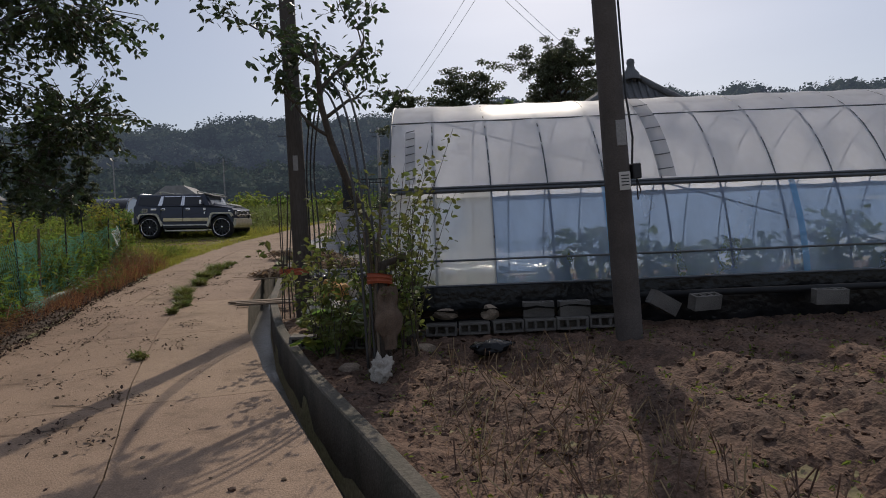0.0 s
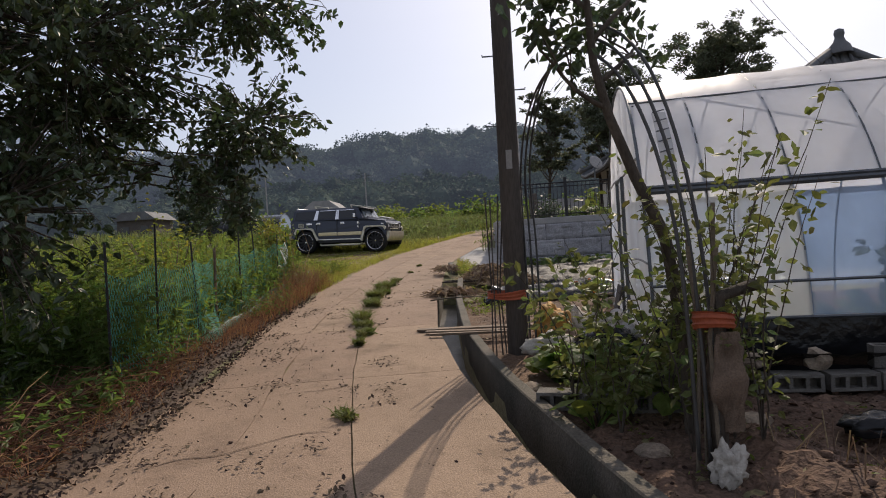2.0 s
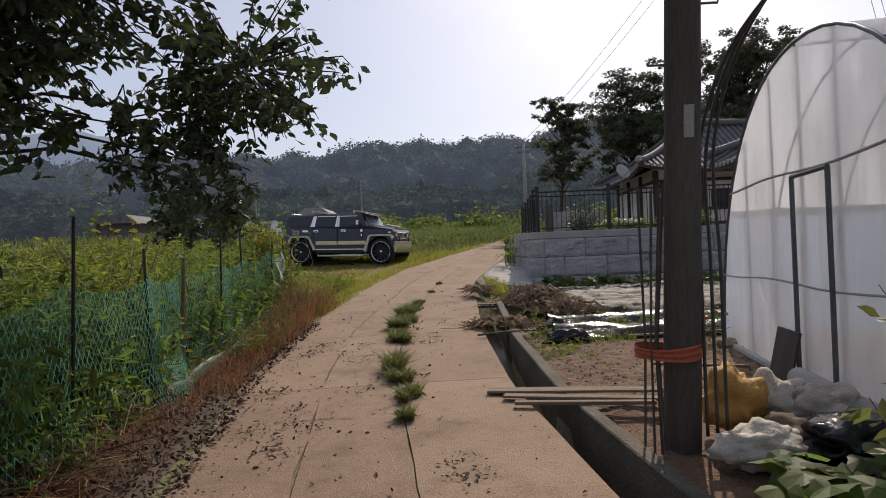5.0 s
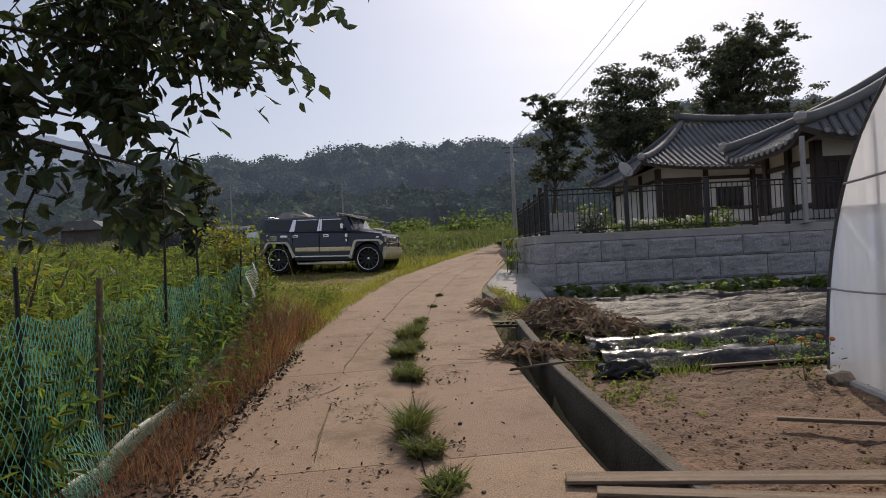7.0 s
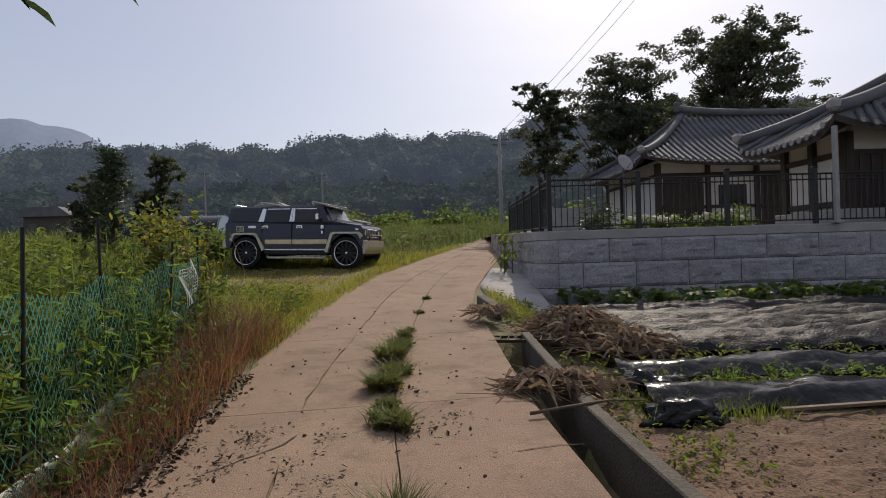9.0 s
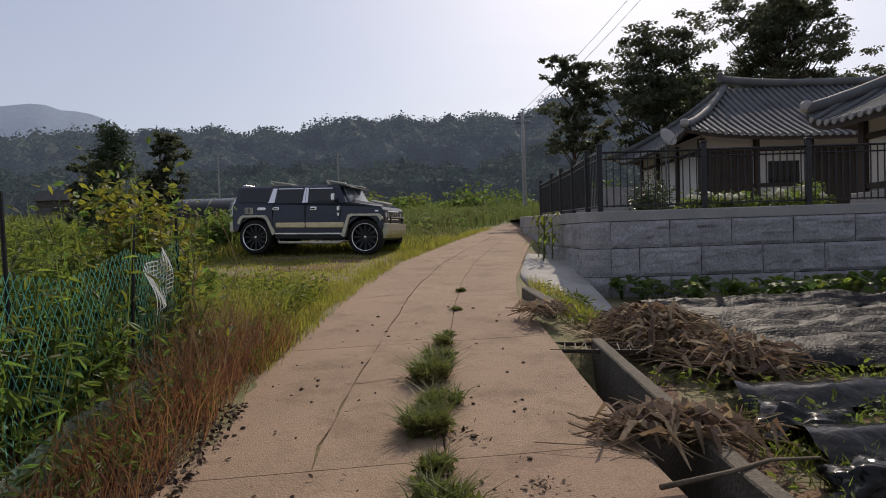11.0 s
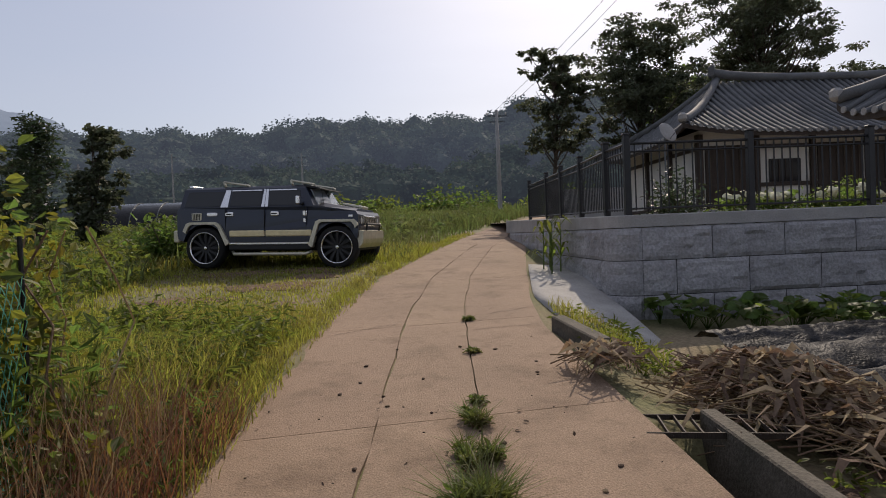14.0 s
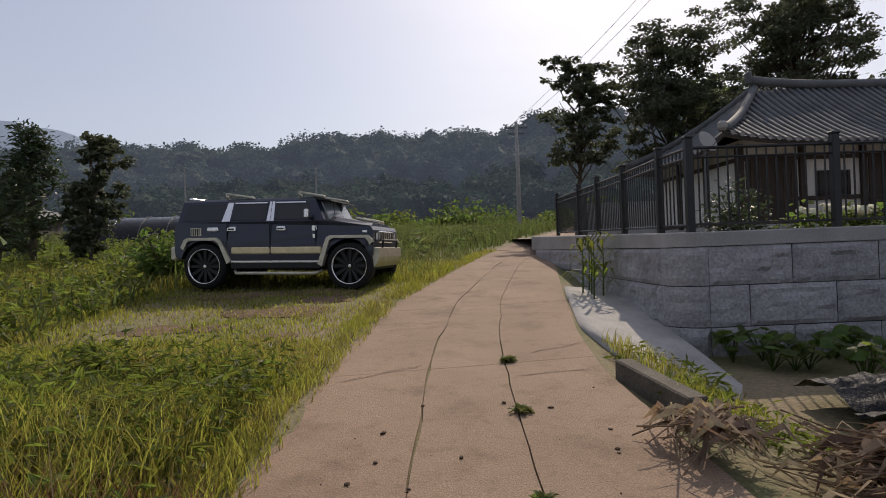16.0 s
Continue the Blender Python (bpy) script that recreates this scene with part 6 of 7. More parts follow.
# ---- the tree that leans over the lane ----
def overhang():
    rng = rand(71)
    t = thing("fruit_tree", "large dark-leaved fruit tree leaning over the lane", "tree", at=Matrix.Translation((-6.5, 8.9, ground_z(-6.5, 8.9))))
    lobes = [((0.9, -0.3, 3.75), (1.75, 2.2, 1.3), 10500), ((0.85, -1.5, 1.8), (0.85, 1.2, 1.3), 4200), ((2.15, 1.85, 3.2), (1.1, 1.05, 0.74), 2400), ((2.4, 0.9, 4.7), (1.2, 1.5, 0.95), 4200), ((0.8, 0.0, 2.95), (0.95, 1.0, 0.9), 2200),
             ((1.9, 1.1, 2.2), (0.45, 0.36, 0.55), 300), ((2.3, 1.15, 1.92), (0.28, 0.25, 0.34), 110), ((2.0, 1.3, 2.6), (0.5, 0.5, 0.32), 200), ((1.6, 0.5, 2.4), (0.65, 0.5, 0.42), 230), ((0.0, -2.0, 2.9), (1.5, 1.4, 1.5), 2300), ((-0.9, -1.1, 1.2), (1.1, 1.4, 1.1), 1400)]
    g, pts = Geo(), []
    g.tube([(0, 0, -0.1), (-0.05, 0, 0.8), (-0.1, 0.05, 1.6), (0.0, 0.1, 2.4), (0.2, 0.1, 3.4)], [0.13, 0.11, 0.09, 0.07, 0.04], 10, False)
    for c, r, n in lobes:
        c, r = np.array(c), np.array(r)
        root = Vector((-0.02, 0.08, 1.5 + 0.3 * c[2]))
        mid = root.lerp(Vector(c), 0.5) + Vector((0, 0, 0.25))
        g.tube([root, mid, Vector(c)], [0.022, 0.014, 0.007], 7, False)
        k = max(4, n // 17)
        for _ in range(k):
            d = rng.normal(size=3)
            d /= np.linalg.norm(d)
            q = c + d * r * rng.uniform(0.25, 1.0) ** 0.6
            if noise.noise(Vector(q) * 1.9 + Vector((4, 0, 0))) < -0.08 and n > 450:
                continue
            s = Vector(c).lerp(Vector(q), 0.35)
            e = Vector(q)
            dr = (e - s)
            tip = e + Vector((dr.x * 0.15, dr.y * 0.15, -0.12))
            g.tube([s, e, tip], [0.010, 0.006, 0.003], 4, False)
            for u in np.linspace(0.35, 1.1, 17):
                pts.append(np.array(s.lerp(tip, u)) + rng.normal(size=3) * 0.045)
    part("trunk", g, BARK, t, "", True)
    part("crown", Geo().leaves(np.array(pts), 0.112, rng, 0.6, 0.56, 0.3), LEAF_DARK, t)


overhang()
bush("bush", "dark shaded bush at the foot of the leaning tree", (-6.0, 6.6, ground_z(-6.0, 6.6)), (0.8, 1.1, 1.5), 73, LEAF_DARK, 0.10, 1500)
bush("bush", "scraggly bush growing through the net", (-5.5, 9.6, ground_z(-5.5, 9.6)), (0.55, 0.8, 1.25), 74, LEAF, 0.085, 900)
bush("bush", "scraggly yellowing bush behind the net", (-6.1, 11.5, ground_z(-6.1, 11.5)), (0.75, 0.8, 1.85), 75, LEAF_YELLOW, 0.075, 1500)
bush("bush", "scraggly yellowing bush behind the net", (-7.3, 12.4, ground_z(-7.3, 12.4)), (0.8, 0.8, 1.6), 76, LEAF_YELLOW, 0.075, 1200)
bush("bush", "bright leafy bush pushing at the net", (-5.45, 9.9, ground_z(-5.45, 9.9)), (0.45, 0.5, 1.0), 77, LEAF_LIGHT, 0.10, 520)

# ---- weeds in the road joint ----
rj = rand(81)


def joint_tuft(x, y, h, r, n):
    g = Geo()
    pts = []
    for _ in range(max(2, n // 45)):                   # several crowns, each a rosette of arching blades
        cx, cy = rj.normal(0, r * 0.55), rj.normal(0, r * 0.75)
        pts += [(cx + rj.normal(0, 0.022), cy + rj.normal(0, 0.022), 0.0) for _ in range(45)]
    n = len(pts)
    g.blades(pts, np.full(n, h * 0.95), rj, 0.010, 1.15, 0.5)
    g.blades(pts, np.full(n, h * 0.6), rj, 0.012, 1.7, 0.5)
    t = tagged(new("weed_tuft"), "green grass tuft sprouting from the road joint", "weed", "tufts in the joint")
    t.location = (x, y, road_z(y))
    part("blade_mass", g, TUFT, t)["kind"] = "stuff"
    part("leaves", Geo().leaves([(a * 1.15, b * 1.15, rj.uniform(0.01, h * 0.6)) for a, b, _ in pts], 0.06, rj, 0.1, 0.42), TUFT, t)
    part("dead_blades", Geo().blades([(a * 1.3, b * 1.3, 0.0) for a, b, _ in pts[::4]], np.full(len(pts[::4]), h * 0.45), rj, 0.009, 2.4, 0.5), STRAW, t, "dry bent blades")


for x, y, h, r, n in ((-2.44, 7.1, 0.09, 0.09, 130), (-2.86, 10.2, 0.11, 0.07, 140), (-2.90, 10.85, 0.12, 0.10, 230),
                      (-3.06, 11.55, 0.13, 0.10, 230), (-3.14, 12.05, 0.20, 0.16, 560), (-3.30, 13.8, 0.15, 0.12, 330), (-3.36, 14.25, 0.12, 0.10, 200), (-3.40, 14.9, 0.18, 0.13, 420), (-3.35, 15.3, 0.16, 0.12, 300),
                      (-3.38, 16.1, 0.20, 0.15, 520), (-3.33, 16.65, 0.15, 0.10, 220), (-3.28, 17.3, 0.13, 0.06, 140), (-3.22, 17.7, 0.05, 0.04, 50), (-3.08, 19.2, 0.04, 0.04, 45), (-3.0, 20.7, 0.06, 0.06, 70)):
    joint_tuft(x, y, h, r, n)

# ---- ditch-side: tied stems, shoots, hoses, rods ----
def stem_tree():
    rng = rand(91)
    t = thing("young_tree", "slim crooked tree tied with orange tape beside the ditch", "tree", at=Matrix.Translation((0.3, 6.6, 0.1)))
    g = Geo()
    g.tube([(0.02, 0, -0.1), (0, 0, 0.7), (-0.1, 0.0, 1.45), (-0.29, 0.0, 1.9), (-0.45, 0.0, 2.35), (-0.54, 0.0, 2.75), (-0.56, 0.0, 3.2)], [0.055, 0.05, 0.045, 0.042, 0.036, 0.032, 0.024], 8, False)
    pts = []
    for base, way, L in (((-0.56, 0.0, 3.15), (-0.5, 0.2, 0.9), 1.1), ((-0.55, 0.0, 2.9), (0.6, 0.0, 0.9), 1.3), ((-0.5, 0.0, 2.6), (0.8, 0.2, 0.6), 1.0), ((-0.56, 0.0, 3.2), (0.1, 0.1, 1.0), 1.2), ((-0.45, 0.0, 2.4), (-0.7, 0.1, 0.6), 0.7)):
        for path, radii, d in branches(base, way, L, 0.022, 2, rng, 0.6, 0.1, 3, 0.62, 0.5):
            g.tube(path, radii, 5, False)
            if d <= 1:
                for q in path[2:]:
                    for _ in range(4):
                        pts.append(np.array(q) + rng.normal(size=3) * 0.07)
    part("trunk", g, BARK, t, "", True)
    part("crown", Geo().leaves(np.array(pts), 0.105, rng, 0.5, 0.55, 0.3), LEAF_DARK, t)
    return t


stem_tree()
TAPE = material("orange_tape", (0.36, 0.085, 0.035), 0.6, 0.25, 6, 40, 0.2)
BURLAP = material("burlap", (0.17, 0.12, 0.085), 0.95, 0.35, 8, 90, 0.5)
SACK = material("white_sack", (0.46, 0.42, 0.36), 0.8, 0.2, 5, 60, 0.4, obj=0.1)
YSACK = material("ochre_sack", (0.50, 0.27, 0.07), 0.7, 0.25, 5, 60, 0.4)
HOSE = material("grey_hose", (0.06, 0.058, 0.055), 0.6, 0.25, 5, 60, 0.1)


def post_bundle():
    b = thing("stake_bundle", "bundle of old stakes wrapped in burlap and orange tape", "stakes", at=Matrix.Translation((0.22, 5.95, 0.1)))
    rng = rand(93)
    for i in range(4):
        a = i * 1.6
        part("stake", Geo().tube([(0.10 * math.cos(a), 0.10 * math.sin(a), -0.05), (0.04 * math.cos(a), 0.05 * math.sin(a), 0.8), (0.10 * math.cos(a + 0.5), 0.1 * math.sin(a), 1.15 + 0.5 * rng.uniform())], 0.014, 6), CANE, b)
    part("stump", Geo().tube([(0.03, 0, -0.1), (0.05, 0, 0.5), (0.08, 0, 1.05), (0.32, 0, 1.12)], [0.065, 0.055, 0.05, 0.04], 9), BARK, b, "sawn stump with a stub limb", True)
    rows = []
    for z in np.linspace(0.22, 0.84, 20):
        row = []
        for a in np.linspace(0, 2 * math.pi, 37):
            w = 0.088 + 0.03 * math.sin((z - 0.22) * 5) + 0.07 * noise.noise(Vector((math.cos(a) * 1.8, math.sin(a) * 1.8, z * 5))) + 0.03 * noise.noise(Vector((math.cos(a) * 6, math.sin(a) * 6, z * 9)))
            row.append((w * math.cos(a) + 0.10, w * math.sin(a) + 0.02, z))
        rows.append(row)
    part("wrap", Geo().sheet(rows), BURLAP, b, "frayed brown burlap wrap", True)
    tp = Geo().sheet([[(0.05 + (0.125 + 0.006 * math.sin(z * 160)) * math.cos(a), (0.125 + 0.006 * math.sin(z * 160)) * math.sin(a), z + 0.03 * math.sin(a + z * 4)) for a in np.linspace(0, 2 * math.pi, 25)]
                      for z in np.linspace(0.85, 0.95, 9)])
    part("tape", tp, TAPE, b, "orange tape tie")
    solid("sack", Geo().blob((0.24, 5.76, 0.16), (0.09, 0.06, 0.12), 4, 0.7, 2.6, 9), SACK, "white woven sack slumped against the stakes", "sack", smooth=True)


post_bundle()


def shoots(name, label, spots, height, seed, mat, leaf=0.085, per=26, lean=0.25):
    rng = rand(seed)
    for x, y in spots:
        z = ground_z(x, y)
        t = thing(name, label, "shrub", "leafy shoots by the ditch", at=Matrix.Translation((x, y, z)))
        pts = []
        for _ in range(4):
            h = height * rng.uniform(0.65, 1.1)
            a = rng.uniform(0, 6.28)
            path = [Vector((0, 0, 0))]
            for k in range(1, 7):
                f = k / 6
                path.append(Vector((math.cos(a) * lean * h * f ** 1.6 + rng.normal(0, 0.015), math.sin(a) * lean * h * f ** 1.6 + rng.normal(0, 0.015), h * f)))
            part("stem", Geo().tube(path, [0.0075 * (1 - 0.12 * k) for k in range(7)], 5, False), BARK, t)
            for _ in range(per):
                f = rng.uniform(0.18, 1.0) * 6
                i = min(5, int(f))
                q = path[i].lerp(path[i + 1], f - i)
                pts.append(np.array(q) + rng.normal(size=3) * 0.05)
        part("leaves", Geo().leaves(np.array(pts), leaf, rng, 0.3, 0.6, 0.35), mat, t)


shoots("leafy_shoots", "tall leafy shoots with bright green leaves", [(0.2, 6.25), (0.35, 6.1), (0.45, 6.6), (0.25, 6.9), (0.5, 6.3), (0.6, 6.9), (0.62, 6.15)], 2.2, 95, TUFT, 0.075, 46, 0.30)
shoots("leafy_shoots", "leafy green shoots along the ditch", [(-0.3, 6.9), (-0.45, 7.1), (0.0, 7.0), (0.35, 7.2), (0.6, 7.4), (0.65, 7.0), (-0.2, 6.6)], 1.35, 96, TUFT, 0.085, 40, 0.5)


def big_leaves(name, label, spots, h, seed, mat, size=0.2, per=9, group="squash plants"):
    rng = rand(seed)
    for x, y in spots:
        t = thing(name, label, "plant", group, at=Matrix.Translation((x, y, ground_z(x, y))))
        g, st = Geo(), Geo()
        for k in range(per):
            a, r = rng.uniform(0, 6.28), rng.uniform(0.05, 0.32)
            c = Vector((r * math.cos(a), r * math.sin(a), h * rng.uniform(0.5, 1.1)))
            st.tube([(0, 0, 0), (c.x * 0.6, c.y * 0.6, c.z * 0.7), c], 0.006, 4, False)
            s = size * rng.uniform(0.7, 1.25)
            m = Matrix.Translation(c) @ Euler((rng.normal(0, 0.35), rng.normal(0, 0.35), rng.uniform(0, 6.28))).to_matrix().to_4x4()
            ring = []
            for i in range(11):
                b = 2 * math.pi * i / 11
                rr = s * 0.5 * (1 + 0.16 * math.cos(5 * b)) * (0.55 if i == 0 else 1)
                ring.append(m @ Vector((rr * math.cos(b), rr * math.sin(b), 0.05 * s * math.cos(2 * b) - 0.02)))
            g.add([m @ Vector((0, 0, 0.03 * s))] + ring, [(0, 1 + i, 1 + (i + 1) % 11) for i in range(11)])
        part("stem_mass", st, LEAF, t)["kind"] = "stuff"
        part("leaves", g, mat, t)


rs = rand(97)
big_leaves("squash_plant", "squash plant with broad dark green leaves beside the ditch", [(-0.42 + 0.11 * k + rs.uniform(-0.05, 0.05), 7.95 + rs.uniform(0, 0.6)) for k in range(7)], 0.30, 94, LEAF, 0.24, 11)
big_leaves("squash_plant", "squash plant with broad light green leaves", [(-0.45 + rs.uniform(0, 0.9) + 0.2 * (k % 2), 6.7 + rs.uniform(0, 1.6)) for k in range(20)], 0.26, 98, LEAF_LIGHT, 0.2, 9)
big_leaves("squash_plant", "leafy squash row at the foot of the wall", [(0.0 + 0.25 * i + rs.uniform(-0.12, 0.12), 20.8 + rs.uniform(0, 1.3)) for i in range(38)], 0.38, 99, LEAF, 0.2, 13)
big_leaves("squash_plant", "leafy squash row at the foot of the wall", [(0.5 + 0.5 * i + rs.uniform(-0.1, 0.1), 20.7 + rs.uniform(0, 0.8)) for i in range(17)], 0.42, 100, LEAF_LIGHT, 0.15, 9)


def hoses():
    for i in range(3):
        o = 0.07 * i
        pts = [(-0.60 + o, 9.45, 0.3), (-0.60 + o, 9.45, 1.5), (-0.60 + o * 0.8, 9.4, 2.35 + 0.04 * i), (-0.52 + o, 9.0, 2.95 + 0.08 * i), (-0.38 + o, 8.2, 3.22 + 0.09 * i), (-0.2 + o, 7.2, 3.12 + 0.1 * i), (-0.03 + o, 6.4, 2.55 + 0.08 * i), (0.08 + o, 5.98, 1.6), (0.12 + o, 5.9, 0.15)]
        fine = []
        for k in range(len(pts) - 1):
            p0, p1, p2, p3 = (Vector(pts[max(0, min(len(pts) - 1, k + d))]) for d in (-1, 0, 1, 2))
            for u in np.linspace(0, 1, 6, endpoint=False):
                fine.append(0.5 * ((2 * p1) + (p2 - p0) * u + (2 * p0 - 5 * p1 + 4 * p2 - p3) * u * u + (3 * p1 - p0 - 3 * p2 + p3) * u ** 3))
        fine.append(Vector(pts[-1]))
        solid("bent_pipe", Geo().tube(fine, 0.0125, 7), HOSE, "grey flexible pipe bent into an arch", "pipe", group="arched pipes", smooth=True)
    rng = rand(101)
    b = thing("rod_bundle", "bundle of thin rusty stakes tied to the pole", "stakes", at=Matrix.Translation((-0.98, 9.42, 0.2)))
    for i in range(5):
        x, y = rng.normal(0, 0.05, 2)
        part("rod", Geo().tube([(x, y, 0), (x * 0.6, y * 0.6, 0.8), (x * 1.3 + 0.04, y * 1.5, 1.55 + 0.4 * rng.uniform())], 0.009, 6), POLE_DARK, b)
    tp = Geo().sheet([[(0.13 + (0.235 + 0.005 * math.sin(z * 170)) * math.cos(a), 0.06 + (0.17 + 0.005 * math.sin(z * 170)) * math.sin(a), z + 0.012 * math.sin(2 * a + z * 20)) for a in np.linspace(0, 2 * math.pi, 29)]
                      for z in np.linspace(0.67, 0.76, 9)])
    part("tape", tp, TAPE, b, "orange tape tie")


hoses()


# ---- blocks, stones, planks, sacks ----
def cinder(m, label="grey hollow cinder block", name="cinder_block", group="cinder blocks"):
    t = tagged(new(name), label, "block", group)
    t.matrix_world = m
    L, W, H = 0.39, 0.15, 0.19
    g = Geo()
    out = [(-L / 2, -W / 2), (L / 2, -W / 2), (L / 2, W / 2), (-L / 2, W / 2)]
    g.box((0, -W / 2 + 0.015, H / 2), (L, 0.03, H), None, 0.004)
    g.box((0, W / 2 - 0.015, H / 2), (L, 0.03, H), None, 0.004)
    for x in (-L / 2 + 0.016, -L / 6, L / 6, L / 2 - 0.016):
        g.box((x, 0, H / 2), (0.032, W - 0.05, H - 0.004))
    part("shell", g, BLOCK, t)
    part("web", Geo().box((0, 0, H * 0.5), (L - 0.07, W - 0.06, 0.012)), DITCH, t)
    return t


def lying(x, y, z, turn, tilt=90, roll=0):
    return pose(x, y, z, tilt, roll, turn)


ghang = -8.66
rk = rand(111)
first = cinder(GH @ pose(0.25, -0.42, 0.10, 90, 0, 0) @ pose(0, 0, 0))
for i in range(1, 7):
    copy_thing(first, GH @ pose(0.25 + 0.41 * i, -0.42 + rk.normal(0, 0.015), 0.20 + 0.005 * i, 90, 0, rk.normal(0, 2)))
for i, (x, y) in enumerate(((-0.52, 7.15), (-0.16, 7.05), (0.22, 6.98))):
    copy_thing(first, lying(x, y + 0.2, ground_z(x, y) + 0.12, -15 + 4 * i))
for x, dy, tn in ((2.35, -0.42, 4), (1.9, -0.40, -3)):
    copy_thing(first, GH @ pose(x, dy, 0.30, 0, 0, tn))
copy_thing(first, GH @ pose(3.45, -0.42, 0.33, 0, 30, 8))
copy_thing(first, GH @ pose(4.0, -0.45, 0.32, 12, 0, 15))
copy_thing(first, GH @ pose(5.6, -0.45, 0.32, 4, 0, -6))


def stone(x, y, z, s, seed, label="rough brown field stone", group="loose stones", mat=None):
    return solid("stone", Geo().blob((x, y, z), s, 2, 0.45, 1.3, seed), mat or STONE, label, "stone", group=group)


for i, (x, w) in enumerate(((0.72, 0.17), (1.28, 0.12), (0.1, 0.13))):
    q = GH @ Vector((x, -0.42, 0.38))
    stone(q.x, q.y, q.z, (w, 0.11, 0.07 + 0.03 * (i % 2)), i)
for i, (x, y, s) in enumerate(((0.75, 6.6, 0.12), (-0.75, 7.9, 0.11), (0.9, 9.0, 0.14), (-0.05, 6.3, 0.12), (1.25, 13.4, 0.16), (1.5, 13.2, 0.12))):
    stone(x, y, ground_z(x, y) + 0.05, (s, s * 0.8, s * 0.5), 10 + i)
part("sheet", Geo().sheet([[(GH @ Vector((0.3 + 0.13 * i, -0.34 + 0.10 * j, 0.34 - 0.05 * j + 0.03 * fbm(i * 0.7, j * 0.9)))) for i in range(24)] for j in range(-2, 2)]), MULCH,
     thing("tarp_strip", "crumpled black film over the block row", "tarp"), "", True)
part("pipe", Geo().tube([GH @ Vector((3.1, -0.25, 0.50)), GH @ Vector((14, -0.25, 0.50))], 0.045, 10), BLACKPLASTIC, thing("drain_pipe", "black plastic pipe along the greenhouse foot", "pipe"), "", True)


def plank(a, b, w, th, label="grey weathered wooden plank", turn=0.0):
    a, b = Vector(a), Vector(b)
    d = b - a
    m = d.to_track_quat("X", "Z").to_matrix()
    return solid("plank", Geo().box((0, 0, 0), (d.length, w, th), None, 0.004), WOOD, label, "plank", group="planks over the ditch"), m, (a + b) / 2


def lay(p):
    ob, m, c = p
    ob.matrix_world = Matrix.Translation(c) @ m.to_4x4()


lay(plank((-2.12, 10.95, 0.335), (-0.20, 10.66, 0.36), 0.17, 0.024))
lay(plank((-1.98, 10.72, 0.335), (-0.45, 10.36, 0.35), 0.12, 0.022))
lay(plank((-1.9, 10.45, 0.332), (-0.7, 10.30, 0.34), 0.07, 0.03))
lay(plank((0.1, 14.15, 0.36), (1.75, 14.25, 0.38), 0.06, 0.03, "pale wooden batten on the soil"))
lay(plank((-0.2, 12.0, 0.345), (0.7, 11.6, 0.36), 0.05, 0.03, "pale wooden batten on the soil"))


def sack(c, s, seed, mat, label):
    g = Geo().blob(c, s, 4, 0.5, 1.8, seed)
    return solid("sack", g, mat, label, "sack", group="rubbish sacks", smooth=True)


sack((-0.28, 9.75, 0.46), (0.20, 0.16, 0.24), 1, YSACK, "ochre yellow sack slumped by the pole")
sack((0.06, 9.85, 0.42), (0.24, 0.17, 0.20), 2, SACK, "crumpled white woven sack in the rubbish heap")
sack((0.36, 9.7, 0.40), (0.26, 0.18, 0.18), 3, SACK, "crumpled white woven sack in the rubbish heap")
sack((-0.40, 9.1, 0.33), (0.26, 0.16, 0.14), 4, SACK, "crumpled white woven sack in the rubbish heap")
sack((-0.05, 9.35, 0.33), (0.26, 0.18, 0.12), 5, BURLAP, "flattened brown sack in the rubbish heap")
sack((0.22, 9.1, 0.33), (0.34, 0.28, 0.16), 6, MULCH, "crumpled black plastic sheet")
sack((0.35, 8.6, 0.30), (0.28, 0.2, 0.10), 7, MULCH, "crumpled black plastic sheet")
sack((-0.48, 8.46, 0.26), (0.18, 0.12, 0.05), 8, SACK, "scrap of pale sheet on the ground")
solid("film_roll", Geo().tube([(0.72, 10.7, 0.42), (0.52, 9.0, 0.40)], [0.10, 0.095], 14), COPING, "long pale roll of used film", "roll", smooth=True)
bd = solid("board", Geo().box((0, 0, 0), (0.03, 0.55, 0.5), None, 0.005), POLE_DARK, "dark slatted board leaning on the gable", "board")
bd.matrix_world = pose(0.86, 11.2, 0.55, 0, 12, -8)

# ---- mulched plot ----
def film_sheet(name, y0, y1, x0, x1, ridge, mat, label, seed, lift=0.05, step=0.06, parent=None):
    rows = []
    for y in np.arange(y0, y1, step):
        v = (y - y0) / (y1 - y0)
        row = []
        for x in np.arange(x0, x1, step * 1.6):
            w = math.sin(math.pi * v)
            n1 = noise.noise(Vector((x * 1.4, y * 3.2, seed)))
            n2 = noise.noise(Vector((x * 5.0, y * 9.0, seed + 3)))
            row.append((x + 0.05 * n1, y + 0.05 * n1, ground_z(x, y) + lift + ridge(v) + 0.075 * n1 * w + 0.03 * n2 + 0.02 * noise.noise(Vector((x * 13.0, y * 17.0, seed))) + 0.05 * (0.5 - abs(noise.noise(Vector((x * 1.9 + y, y * 6.5, seed + 9))))) * (0.4 + w)))
        rows.append(row)
    if parent:
        return part(name, Geo().sheet(rows), mat, parent, "", True)
    return solid(name, Geo().sheet(rows), mat, label, "mulch film", smooth=True)


